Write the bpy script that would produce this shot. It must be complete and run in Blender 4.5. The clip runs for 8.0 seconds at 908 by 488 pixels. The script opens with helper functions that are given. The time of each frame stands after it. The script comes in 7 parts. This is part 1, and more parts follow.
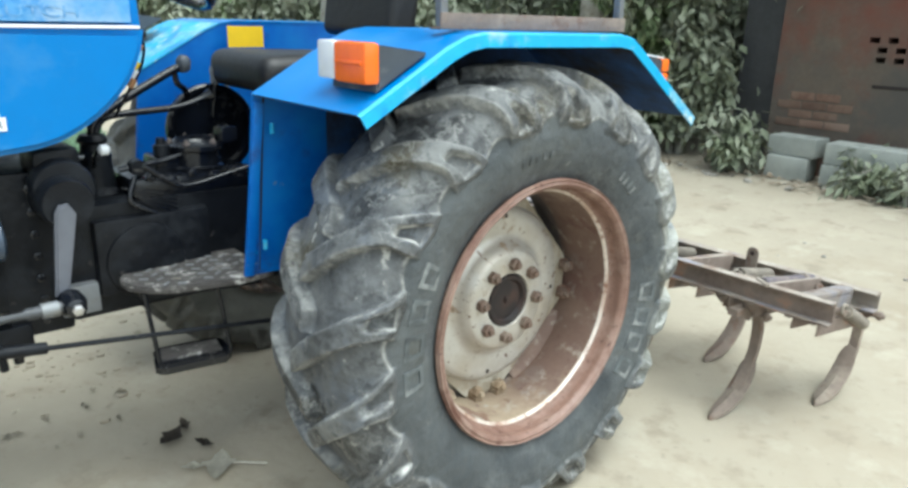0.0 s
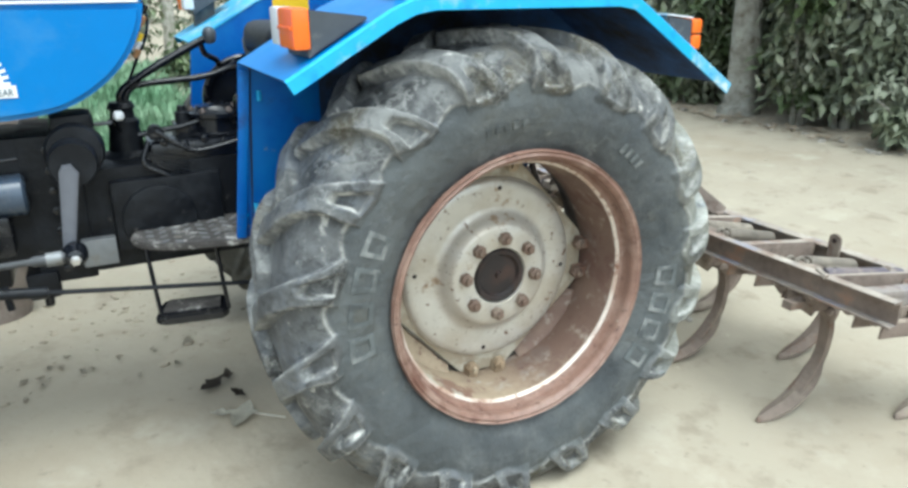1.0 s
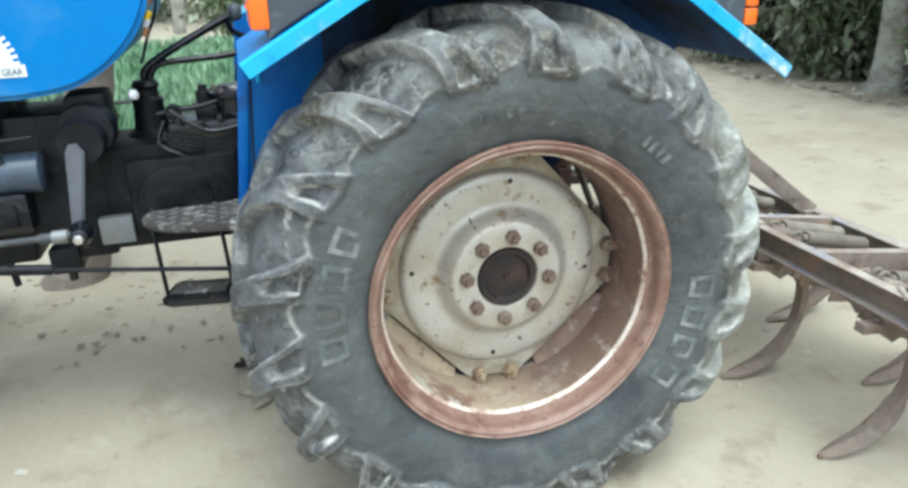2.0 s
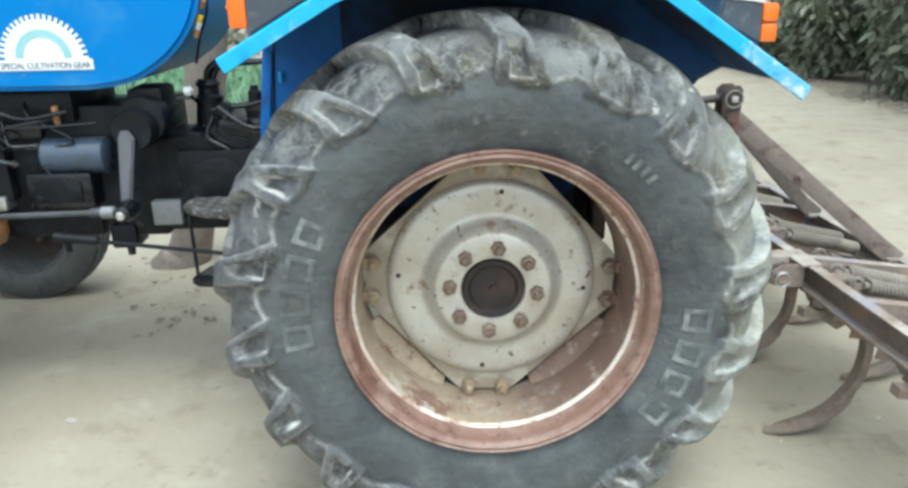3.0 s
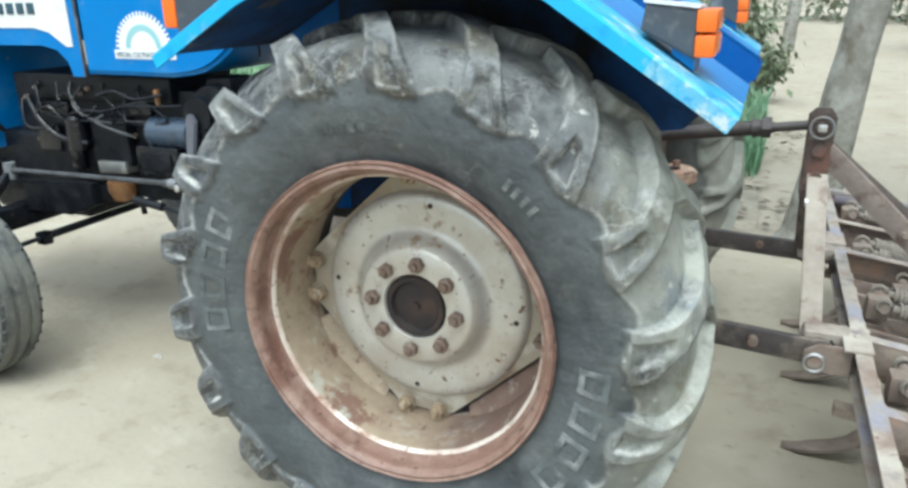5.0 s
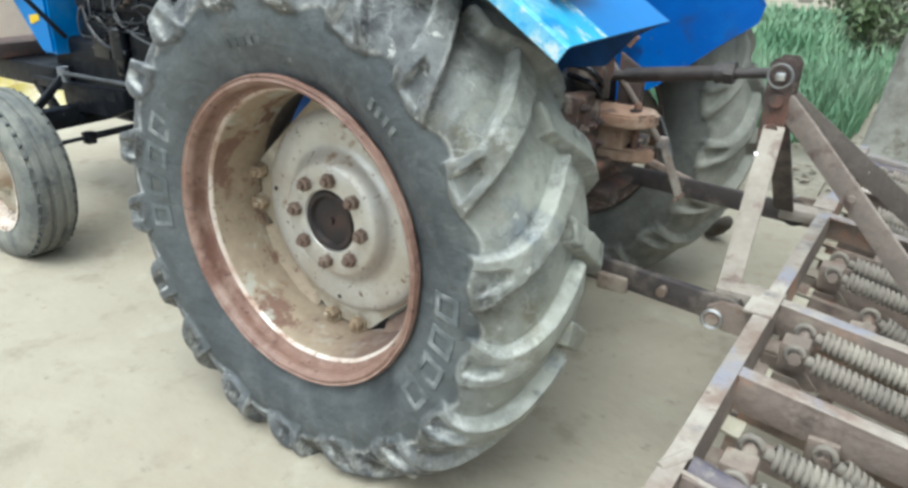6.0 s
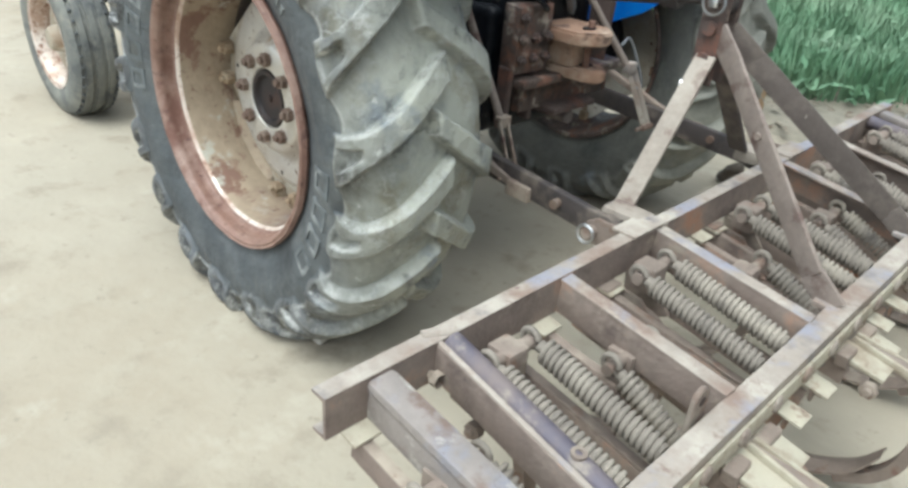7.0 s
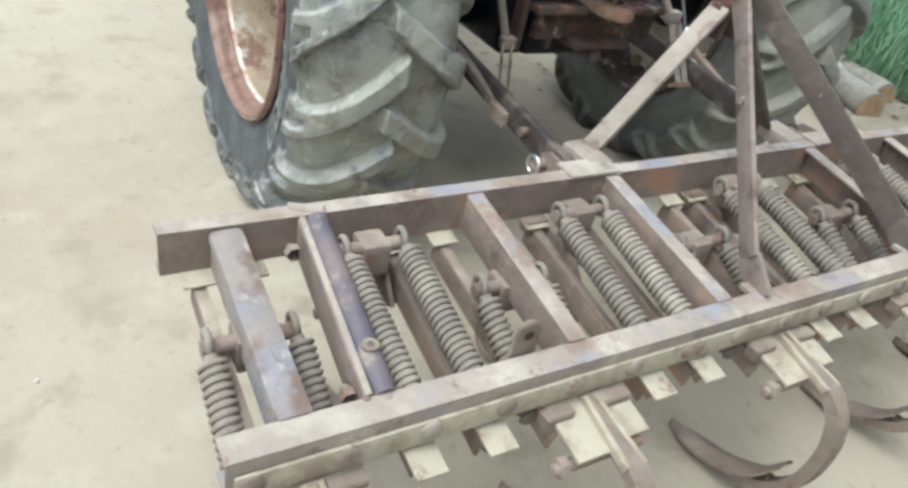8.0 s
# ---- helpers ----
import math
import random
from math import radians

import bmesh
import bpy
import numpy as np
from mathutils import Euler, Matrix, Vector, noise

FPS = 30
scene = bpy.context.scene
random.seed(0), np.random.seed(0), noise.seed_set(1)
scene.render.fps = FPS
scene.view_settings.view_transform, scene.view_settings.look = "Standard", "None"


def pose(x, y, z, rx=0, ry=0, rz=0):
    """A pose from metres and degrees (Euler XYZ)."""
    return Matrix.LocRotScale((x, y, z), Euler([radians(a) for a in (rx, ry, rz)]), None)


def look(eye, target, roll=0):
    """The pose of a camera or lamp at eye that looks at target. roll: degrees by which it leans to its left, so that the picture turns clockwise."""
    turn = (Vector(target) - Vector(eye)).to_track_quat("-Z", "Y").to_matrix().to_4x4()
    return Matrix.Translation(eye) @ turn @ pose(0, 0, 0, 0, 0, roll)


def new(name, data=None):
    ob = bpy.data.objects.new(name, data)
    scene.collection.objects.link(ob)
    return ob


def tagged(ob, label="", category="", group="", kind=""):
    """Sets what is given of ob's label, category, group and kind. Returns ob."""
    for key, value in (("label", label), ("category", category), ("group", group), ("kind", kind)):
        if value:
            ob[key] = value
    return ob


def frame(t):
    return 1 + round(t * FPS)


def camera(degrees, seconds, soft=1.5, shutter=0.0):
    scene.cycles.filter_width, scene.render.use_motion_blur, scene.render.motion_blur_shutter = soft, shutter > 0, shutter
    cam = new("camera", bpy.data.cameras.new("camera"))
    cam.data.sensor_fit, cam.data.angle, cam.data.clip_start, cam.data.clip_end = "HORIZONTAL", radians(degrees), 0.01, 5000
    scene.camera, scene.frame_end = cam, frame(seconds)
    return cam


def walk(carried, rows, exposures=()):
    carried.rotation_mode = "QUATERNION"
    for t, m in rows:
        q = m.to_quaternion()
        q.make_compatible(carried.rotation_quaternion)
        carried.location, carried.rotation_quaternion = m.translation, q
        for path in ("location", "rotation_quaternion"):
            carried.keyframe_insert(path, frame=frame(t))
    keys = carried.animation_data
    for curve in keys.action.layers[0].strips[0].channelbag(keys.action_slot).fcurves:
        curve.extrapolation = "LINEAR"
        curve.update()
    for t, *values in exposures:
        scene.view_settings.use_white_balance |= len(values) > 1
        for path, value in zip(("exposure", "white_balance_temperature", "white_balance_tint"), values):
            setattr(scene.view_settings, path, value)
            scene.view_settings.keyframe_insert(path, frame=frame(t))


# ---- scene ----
cam = camera(64.0, 8.0, soft=2.9)
PATH = [
    (0, (-1.394, -1.346, 1.378), (-0.134, 0.089, 0.783), 1.5),
    (0.5, (-1.156, -1.439, 1.35), (-0.098, 0.131, 0.707), -0.5),
    (1, (-0.946, -1.6, 1.361), (-0.098, 0.085, 0.695), -0.6),
    (1.5, (-0.742, -1.572, 1.343), (-0.056, 0.181, 0.666), 1.4),
    (1.7, (-0.682, -1.542, 1.357), (-0.06, 0.221, 0.647), -0.2),
    (2.8, (-0.238, -1.672, 1.341), (-0.093, 0.193, 0.635), -0.9),
    (3, (-0.159, -1.652, 1.307), (-0.086, 0.236, 0.651), -1.0),
    (3.5, (0.043, -1.564, 1.327), (-0.017, 0.33, 0.688), -3.4),
    (4, (0.286, -1.601, 1.34), (-0.108, 0.246, 0.682), -0.2),
    (4.5, (0.491, -1.509, 1.3), (-0.088, 0.297, 0.665), -0.4),
    (4.7, (0.56, -1.45, 1.304), (-0.068, 0.335, 0.657), -0.2),
    (5.8, (1.124, -1.286, 1.29), (0.051, 0.257, 0.607), -2.6),
    (6, (1.185, -1.207, 1.27), (0.158, 0.317, 0.481), 0.8),
    (6.5, (1.365, -1.065, 1.269), (0.28, 0.354, 0.368), 2.3),
    (7, (1.658, -0.983, 1.253), (0.456, 0.284, 0.279), 4.8),
    (7.5, (1.795, -0.839, 1.217), (0.535, 0.304, 0.165), 10.6),
    (8, (1.946, -0.652, 1.225), (0.603, 0.298, 0.089), 12.1),
]
EXPOSURES = [(0.0, 0.90, 5900, -2), (1.5, 0.92, 5780, -2), (4.5, 0.80, 5750, -2), (6.0, 0.79, 5800, -1), (8.0, 0.78, 5900, 2)]
walk(cam, [(t, look(eye, target, roll)) for t, eye, target, roll in PATH], EXPOSURES)

# ---- world and light: bright hazy overcast day ----
world = bpy.data.worlds.new("world")
scene.world = world
world.use_nodes = True
wn, wl = world.node_tree.nodes, world.node_tree.links
sky = wn.new("ShaderNodeTexSky")
sky.sky_type, sky.sun_disc = "NISHITA", False
sky.sun_elevation, sky.sun_rotation = radians(69), radians(170)
sky.air_density, sky.dust_density, sky.ozone_density = 1.0, 7.0, 1.0
wn["Background"].inputs["Strength"].default_value = 0.15
haze = wn.new("ShaderNodeHueSaturation")
haze.inputs["Saturation"].default_value = 0.4
wl.new(sky.outputs["Color"], haze.inputs["Color"])
wl.new(haze.outputs["Color"], wn["Background"].inputs["Color"])
sun = new("sun", bpy.data.lights.new("sun", "SUN"))
sun.data.energy, sun.data.angle, sun.data.color = 0.9, radians(120), (1.0, 0.985, 0.96)
sun.matrix_world = look((0.8, -4.6, 9.0), (0, 0, 0))


# ---- materials ----
def material(name, base, rough=0.8, metal=0.0, spots=(), bump=0.0, bump_scale=60.0, vary=0.15, scale=6.0, per=0.0, spec=0.5, caked=None, worn=(), veins=()):
    """spots: (colour, noise scale, threshold, softness, roughness) laid over the base one after another.
    worn: (mesh attribute, dark, light, noise scale, amount) for scuffed edges and bare sidewalls.
    veins: (colour, noise scale, half width, patch scale, patch level, amount) thin scuffs and dried runs."""
    m = bpy.data.materials.new(name)
    m.use_nodes = True
    n, l = m.node_tree.nodes, m.node_tree.links
    bsdf = n["Principled BSDF"]
    co = n.new("ShaderNodeTexCoord").outputs["Object"]

    def noise_at(s, detail=6.0, rough_=0.6):
        t = n.new("ShaderNodeTexNoise")
        t.inputs["Scale"].default_value, t.inputs["Detail"].default_value = s, detail
        t.inputs["Roughness"].default_value = rough_
        l.new(co, t.inputs["Vector"])
        return t.outputs["Fac"]

    def mapped(v, a, b, c, d):
        t = n.new("ShaderNodeMapRange")
        for k, x in zip(("From Min", "From Max", "To Min", "To Max"), (a, b, c, d)):
            t.inputs[k].default_value = x
        l.new(v, t.inputs["Value"])
        return t.outputs["Result"]

    def mixed(fac, a, b):
        t = n.new("ShaderNodeMix")
        t.data_type = "RGBA"
        l.new(fac, t.inputs[0])
        for sock, v in ((t.inputs[6], a), (t.inputs[7], b)):
            if isinstance(v, tuple):
                sock.default_value = (*v, 1)
            else:
                l.new(v, sock)
        return t.outputs[2]

    dark, light = tuple(c * (1 - vary) for c in base), tuple(min(1, c * (1 + vary)) for c in base)
    colour = mixed(mapped(noise_at(scale), 0.3, 0.7, 0, 1), dark, light)
    colour = mixed(mapped(noise_at(scale * 9), 0.25, 0.75, 0, 1), colour, mixed(mapped(noise_at(scale * 4), 0.3, 0.7, 0, 1), dark, light))
    rough_out = None
    for k_, (spot, s, level, soft, r) in enumerate(spots):
        fac = mapped(noise_at(s, 8.0, 0.65), level - soft, level + soft, 0, 1)
        colour = mixed(fac, colour, spot)
        t = n.new("ShaderNodeMix")
        t.data_type = "FLOAT"
        l.new(fac, t.inputs[0])
        if rough_out is None:
            t.inputs[2].default_value = rough
        else:
            l.new(rough_out, t.inputs[2])
        t.inputs[3].default_value = r
        rough_out = t.outputs[0]
        if caked and k_ == len(spots) - 1:  # dirt thrown up on the side that faces the implement: colour, from x, to x, lean inwards, stains
            sep = n.new("ShaderNodeSeparateXYZ")
            l.new(co, sep.inputs[0])
            add = n.new("ShaderNodeMath")
            add.operation = "MULTIPLY_ADD"
            l.new(noise_at(7.0), add.inputs[0])
            add.inputs[1].default_value = 0.6
            inner = n.new("ShaderNodeMath")  # more of it towards the machine's middle
            inner.operation = "MULTIPLY_ADD"
            l.new(sep.outputs["Y"], inner.inputs[0])
            inner.inputs[1].default_value = caked[3]
            l.new(sep.outputs["X"], inner.inputs[2])
            l.new(inner.outputs[0], add.inputs[2])
            crust = caked[0]
            for tone, s_, level in caked[4]:
                crust = mixed(mapped(noise_at(s_, 8.0, 0.65), level - 0.05, level + 0.07, 0, 0.85), crust, tone)
            colour = mixed(mapped(add.outputs[0], caked[1], caked[2], 0, 0.85), colour, crust)
    for tone, s_, wide_, patch, level, amount in veins:
        off = n.new("ShaderNodeMath")
        off.operation = "SUBTRACT"
        l.new(noise_at(s_, 7.0, 0.6), off.inputs[0])
        off.inputs[1].default_value = 0.5
        near = n.new("ShaderNodeMath")
        near.operation = "ABSOLUTE"
        l.new(off.outputs[0], near.inputs[0])
        mul = n.new("ShaderNodeMath")
        mul.operation = "MULTIPLY"
        l.new(mapped(near.outputs[0], 0.0, wide_, amount, 0.0), mul.inputs[0])
        l.new(mapped(noise_at(patch, 4.0), level - 0.04, level + 0.06, 0, 1), mul.inputs[1])
        colour = mixed(mul.outputs[0], colour, tone)
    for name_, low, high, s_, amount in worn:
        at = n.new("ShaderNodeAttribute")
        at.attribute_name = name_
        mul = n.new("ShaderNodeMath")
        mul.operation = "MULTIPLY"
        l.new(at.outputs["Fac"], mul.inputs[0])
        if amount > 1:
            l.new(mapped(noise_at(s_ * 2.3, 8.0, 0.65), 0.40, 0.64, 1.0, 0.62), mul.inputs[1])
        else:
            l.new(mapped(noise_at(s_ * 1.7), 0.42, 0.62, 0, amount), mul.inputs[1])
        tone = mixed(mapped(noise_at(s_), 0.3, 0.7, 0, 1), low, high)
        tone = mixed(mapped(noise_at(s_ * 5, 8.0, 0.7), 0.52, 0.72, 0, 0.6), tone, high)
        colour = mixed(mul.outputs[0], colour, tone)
    if per:
        info = n.new("ShaderNodeObjectInfo")
        hsv = n.new("ShaderNodeHueSaturation")
        l.new(mapped(info.outputs["Random"], 0, 1, 1 - per, 1 + per), hsv.inputs["Value"])
        l.new(colour, hsv.inputs["Color"])
        colour = hsv.outputs["Color"]
    l.new(colour, bsdf.inputs["Base Color"])
    bsdf.inputs["Roughness"].default_value, bsdf.inputs["Metallic"].default_value = rough, metal
    bsdf.inputs["Specular IOR Level"].default_value = spec
    if rough_out is not None:
        l.new(rough_out, bsdf.inputs["Roughness"])
    if bump:
        b = n.new("ShaderNodeBump")
        b.inputs["Strength"].default_value, b.inputs["Distance"].default_value = bump, 0.01
        l.new(noise_at(bump_scale, 8.0), b.inputs["Height"])
        l.new(b.outputs["Normal"], bsdf.inputs["Normal"])
    return m


M = {
    "sand": material("sand", (0.378, 0.339, 0.268), 0.95, spots=[((0.325, 0.282, 0.215), 0.55, 0.55, 0.10, 0.95), ((0.365, 0.328, 0.258), 1.9, 0.55, 0.08, 0.95), ((0.285, 0.25, 0.195), 4.3, 0.605, 0.06, 0.95), ((0.41, 0.375, 0.302), 2.7, 0.62, 0.06, 0.95), ((0.27, 0.24, 0.19), 16, 0.66, 0.05, 0.95)], bump=0.45, bump_scale=22, vary=0.08, scale=1.3, spec=0.2),
    "blue": material("blue", (0.008, 0.172, 0.50), 0.33, spots=[((0.05, 0.22, 0.5), 5, 0.62, 0.1, 0.5), ((0.26, 0.30, 0.33), 16, 0.70, 0.05, 0.8)], vary=0.06, scale=3, bump=0.03, bump_scale=14, spec=0.3),
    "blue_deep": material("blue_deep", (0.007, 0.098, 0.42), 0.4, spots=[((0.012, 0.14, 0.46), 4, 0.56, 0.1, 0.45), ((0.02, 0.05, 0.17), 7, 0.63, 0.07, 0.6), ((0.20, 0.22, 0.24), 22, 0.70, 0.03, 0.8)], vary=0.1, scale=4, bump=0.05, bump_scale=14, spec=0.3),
    "blue_edge": material("blue_edge", (0.03, 0.36, 0.66), 0.4, spots=[((0.30, 0.48, 0.55), 7, 0.60, 0.06, 0.7), ((0.01, 0.22, 0.55), 9, 0.62, 0.08, 0.4), ((0.25, 0.15, 0.1), 40, 0.76, 0.04, 0.9)], vary=0.1, scale=6),
    "white": material("white", (0.72, 0.73, 0.72), 0.4, vary=0.04, spots=[((0.5, 0.48, 0.42), 8, 0.68, 0.08, 0.7)]),
    "sticker_white": material("sticker_white", (0.78, 0.80, 0.82), 0.5, vary=0.02),
    "sticker_faded": material("sticker_faded", (0.10, 0.31, 0.60), 0.5, spots=[((0.30, 0.44, 0.60), 7, 0.55, 0.12, 0.6), ((0.03, 0.22, 0.55), 13, 0.60, 0.06, 0.5)], vary=0.1),
    "ink_faded": material("ink_faded", (0.085, 0.24, 0.48), 0.6, spots=[((0.14, 0.34, 0.60), 22, 0.50, 0.06, 0.6), ((0.24, 0.40, 0.60), 45, 0.56, 0.06, 0.6)]),
    # navy that carries the shade under the fenders, with dirty spots
    "shade_navy": material("shade_navy", (0.014, 0.075, 0.24), 0.75, spots=[((0.018, 0.022, 0.03), 4, 0.5, 0.12, 0.9), ((0.16, 0.15, 0.13), 7, 0.68, 0.06, 0.95)], vary=0.2, bump=0.3),
    "ink": material("ink", (0.03, 0.07, 0.10), 0.6, vary=0.05),
    "ink_green": material("ink_green", (0.30, 0.52, 0.55), 0.6, vary=0.05),
    "yellow": material("yellow", (0.75, 0.50, 0.01), 0.5, vary=0.06),
    "orange": material("orange", (0.85, 0.16, 0.015), 0.25, vary=0.06, scale=12),
    "lens_white": material("lens_white", (0.70, 0.72, 0.74), 0.25, vary=0.05),
    "housing": material("housing", (0.055, 0.065, 0.08), 0.45, spots=[((0.25, 0.25, 0.24), 9, 0.62, 0.1, 0.8)]),
    "black": material("black", (0.0055, 0.0065, 0.009), 0.36, spots=[((0.014, 0.016, 0.020), 14, 0.57, 0.1, 0.6), ((0.075, 0.07, 0.065), 26, 0.68, 0.04, 0.9)], bump=0.35, bump_scale=40, spec=0.22),
    "black_gloss": material("black_gloss", (0.005, 0.006, 0.009), 0.20, spots=[((0.035, 0.033, 0.030), 18, 0.64, 0.06, 0.7)], spec=0.5, bump=0.2, bump_scale=30),
    "seat": material("seat", (0.010, 0.010, 0.011), 0.45, bump=0.2, bump_scale=40),
    "rubber": material("rubber", (0.125, 0.13, 0.122), 0.62, spots=[((0.235, 0.235, 0.205), 6, 0.54, 0.12, 0.9), ((0.07, 0.075, 0.08), 10, 0.6, 0.08, 0.6), ((0.27, 0.255, 0.215), 22, 0.65, 0.08, 0.95)], bump=0.35, bump_scale=70, vary=0.25, scale=9),
    # the crust is dust; its lean inwards also lightens the tread against fender shade
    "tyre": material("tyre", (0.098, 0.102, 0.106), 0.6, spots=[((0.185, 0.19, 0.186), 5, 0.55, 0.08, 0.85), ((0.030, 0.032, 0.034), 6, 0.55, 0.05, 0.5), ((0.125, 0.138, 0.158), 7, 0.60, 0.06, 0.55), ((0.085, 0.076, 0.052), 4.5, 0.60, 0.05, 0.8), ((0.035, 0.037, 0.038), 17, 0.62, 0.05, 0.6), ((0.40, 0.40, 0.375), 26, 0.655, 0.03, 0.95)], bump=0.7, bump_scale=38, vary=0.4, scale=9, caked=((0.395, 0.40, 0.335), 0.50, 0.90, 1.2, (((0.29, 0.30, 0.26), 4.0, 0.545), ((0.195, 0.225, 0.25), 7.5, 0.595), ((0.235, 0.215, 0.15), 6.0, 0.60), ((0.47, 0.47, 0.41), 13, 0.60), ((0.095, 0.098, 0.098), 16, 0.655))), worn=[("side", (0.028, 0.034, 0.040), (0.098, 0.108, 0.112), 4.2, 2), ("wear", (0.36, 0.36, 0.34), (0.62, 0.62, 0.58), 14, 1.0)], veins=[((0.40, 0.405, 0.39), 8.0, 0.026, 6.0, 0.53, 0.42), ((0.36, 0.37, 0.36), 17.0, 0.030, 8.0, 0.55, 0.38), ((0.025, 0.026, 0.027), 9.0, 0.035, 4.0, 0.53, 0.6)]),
    "sidewall": material("sidewall", (0.080, 0.089, 0.093), 0.5, spots=[((0.135, 0.14, 0.135), 5, 0.54, 0.14, 0.8), ((0.055, 0.06, 0.066), 13, 0.6, 0.1, 0.5)], bump=0.3, bump_scale=90, vary=0.2, scale=12),
    "letters": material("letters", (0.105, 0.118, 0.122), 0.6, spots=[((0.25, 0.26, 0.255), 16, 0.55, 0.08, 0.9), ((0.05, 0.056, 0.06), 9, 0.58, 0.08, 0.6)], vary=0.2, bump=0.2),
    "rust_rim": material("rust_rim", (0.225, 0.135, 0.104), 0.4, spots=[((0.15, 0.075, 0.055), 6, 0.56, 0.08, 0.7), ((0.30, 0.205, 0.165), 11, 0.56, 0.08, 0.5), ((0.10, 0.055, 0.045), 34, 0.64, 0.05, 0.85), ((0.42, 0.36, 0.31), 40, 0.70, 0.03, 0.7)], bump=0.3, bump_scale=60, vary=0.18, scale=9),
    "worn_edge": material("worn_edge", (0.68, 0.61, 0.54), 0.35, metal=0.15, spots=[((0.44, 0.32, 0.25), 7, 0.55, 0.08, 0.6), ((0.25, 0.14, 0.10), 27, 0.60, 0.05, 0.8), ((0.24, 0.13, 0.09), 60, 0.60, 0.05, 0.8)], vary=0.14, scale=14),
    "barrel": material("barrel", (0.335, 0.268, 0.19), 0.7, caked=((0.118, 0.066, 0.054), 0.20, 0.48, 0.7, (((0.155, 0.095, 0.075), 5, 0.52), ((0.33, 0.29, 0.25), 22, 0.61))), spots=[((0.20, 0.12, 0.088), 4.5, 0.555, 0.025, 0.85), ((0.41, 0.395, 0.335), 8, 0.59, 0.03, 0.7), ((0.185, 0.11, 0.078), 11, 0.62, 0.03, 0.85), ((0.17, 0.105, 0.075), 30, 0.64, 0.04, 0.8)], bump=0.3, bump_scale=50, vary=0.15, scale=8),
    "silver": material("silver", (0.54, 0.525, 0.485), 0.33, metal=0.4, spots=[((0.43, 0.385, 0.315), 5, 0.53, 0.12, 0.5), ((0.30, 0.22, 0.15), 11, 0.625, 0.04, 0.7), ((0.15, 0.08, 0.05), 34, 0.645, 0.025, 0.85), ((0.13, 0.075, 0.05), 80, 0.66, 0.03, 0.85)], bump=0.08, bump_scale=40, vary=0.07),
    "clamp": material("clamp", (0.29, 0.215, 0.14), 0.9, spots=[((0.40, 0.34, 0.25), 14, 0.57, 0.08, 0.95), ((0.17, 0.095, 0.065), 17, 0.62, 0.06, 0.85)], bump=0.5, bump_scale=50, vary=0.2),
    "hitch_dust": material("hitch_dust", (0.20, 0.15, 0.118), 0.9, spots=[((0.33, 0.28, 0.225), 9, 0.55, 0.1, 0.95), ((0.10, 0.06, 0.048), 15, 0.60, 0.06, 0.85)], bump=0.5, bump_scale=60, vary=0.25, scale=12),
    "hitch_dark": material("hitch_dark", (0.085, 0.062, 0.052), 0.7, spots=[((0.19, 0.095, 0.065), 11, 0.58, 0.06, 0.85), ((0.34, 0.29, 0.24), 17, 0.59, 0.05, 0.95), ((0.018, 0.014, 0.014), 14, 0.57, 0.06, 0.4)], bump=0.6, bump_scale=45, vary=0.3, scale=12),
    # dust behind; the dark front has that side's shade put into its colour
    "tyre_dusty_shaded": material("tyre_dusty_shaded", (0.085, 0.086, 0.080), 0.8, spots=[((0.135, 0.133, 0.118), 4, 0.54, 0.10, 0.9), ((0.07, 0.072, 0.07), 6, 0.58, 0.06, 0.6), ((0.13, 0.145, 0.16), 8, 0.62, 0.05, 0.6)], bump=0.5, bump_scale=45, vary=0.25, scale=9, caked=((0.36, 0.355, 0.30), 1.42, 1.80, 0.7, (((0.22, 0.22, 0.19), 5, 0.52),)), worn=[("side", (0.06, 0.065, 0.062), (0.14, 0.14, 0.126), 5, 2), ("wear", (0.22, 0.21, 0.18), (0.32, 0.31, 0.27), 14, 0.6)]),
    "apron": material("apron", (0.34, 0.295, 0.225), 0.6, spots=[((0.30, 0.22, 0.15), 6, 0.55, 0.08, 0.8), ((0.48, 0.45, 0.38), 10, 0.57, 0.06, 0.6), ((0.17, 0.09, 0.05), 30, 0.68, 0.05, 0.85)], vary=0.12, bump=0.2),
    "stay": material("stay", (0.215, 0.175, 0.15), 0.8, spots=[((0.27, 0.225, 0.19), 8, 0.56, 0.1, 0.9), ((0.11, 0.07, 0.058), 14, 0.6, 0.07, 0.85)], bump=0.3, bump_scale=70, vary=0.15, scale=9),
    "starter_grey": material("starter_grey", (0.052, 0.073, 0.108), 0.22, spots=[((0.03, 0.035, 0.045), 6, 0.58, 0.08, 0.5)], vary=0.1),
    "arm_grey": material("arm_grey", (0.115, 0.122, 0.145), 0.45, spots=[((0.08, 0.08, 0.085), 13, 0.62, 0.08, 0.8)], vary=0.12),
    "bowl": material("bowl", (0.30, 0.15, 0.06), 0.5, spots=[((0.12, 0.07, 0.04), 9, 0.58, 0.1, 0.8)], vary=0.2),
    "brace": material("brace", (0.29, 0.25, 0.21), 0.8, spots=[((0.38, 0.34, 0.29), 7, 0.55, 0.1, 0.95), ((0.17, 0.12, 0.10), 12, 0.60, 0.06, 0.85)], bump=0.3, bump_scale=70, vary=0.14, scale=8),
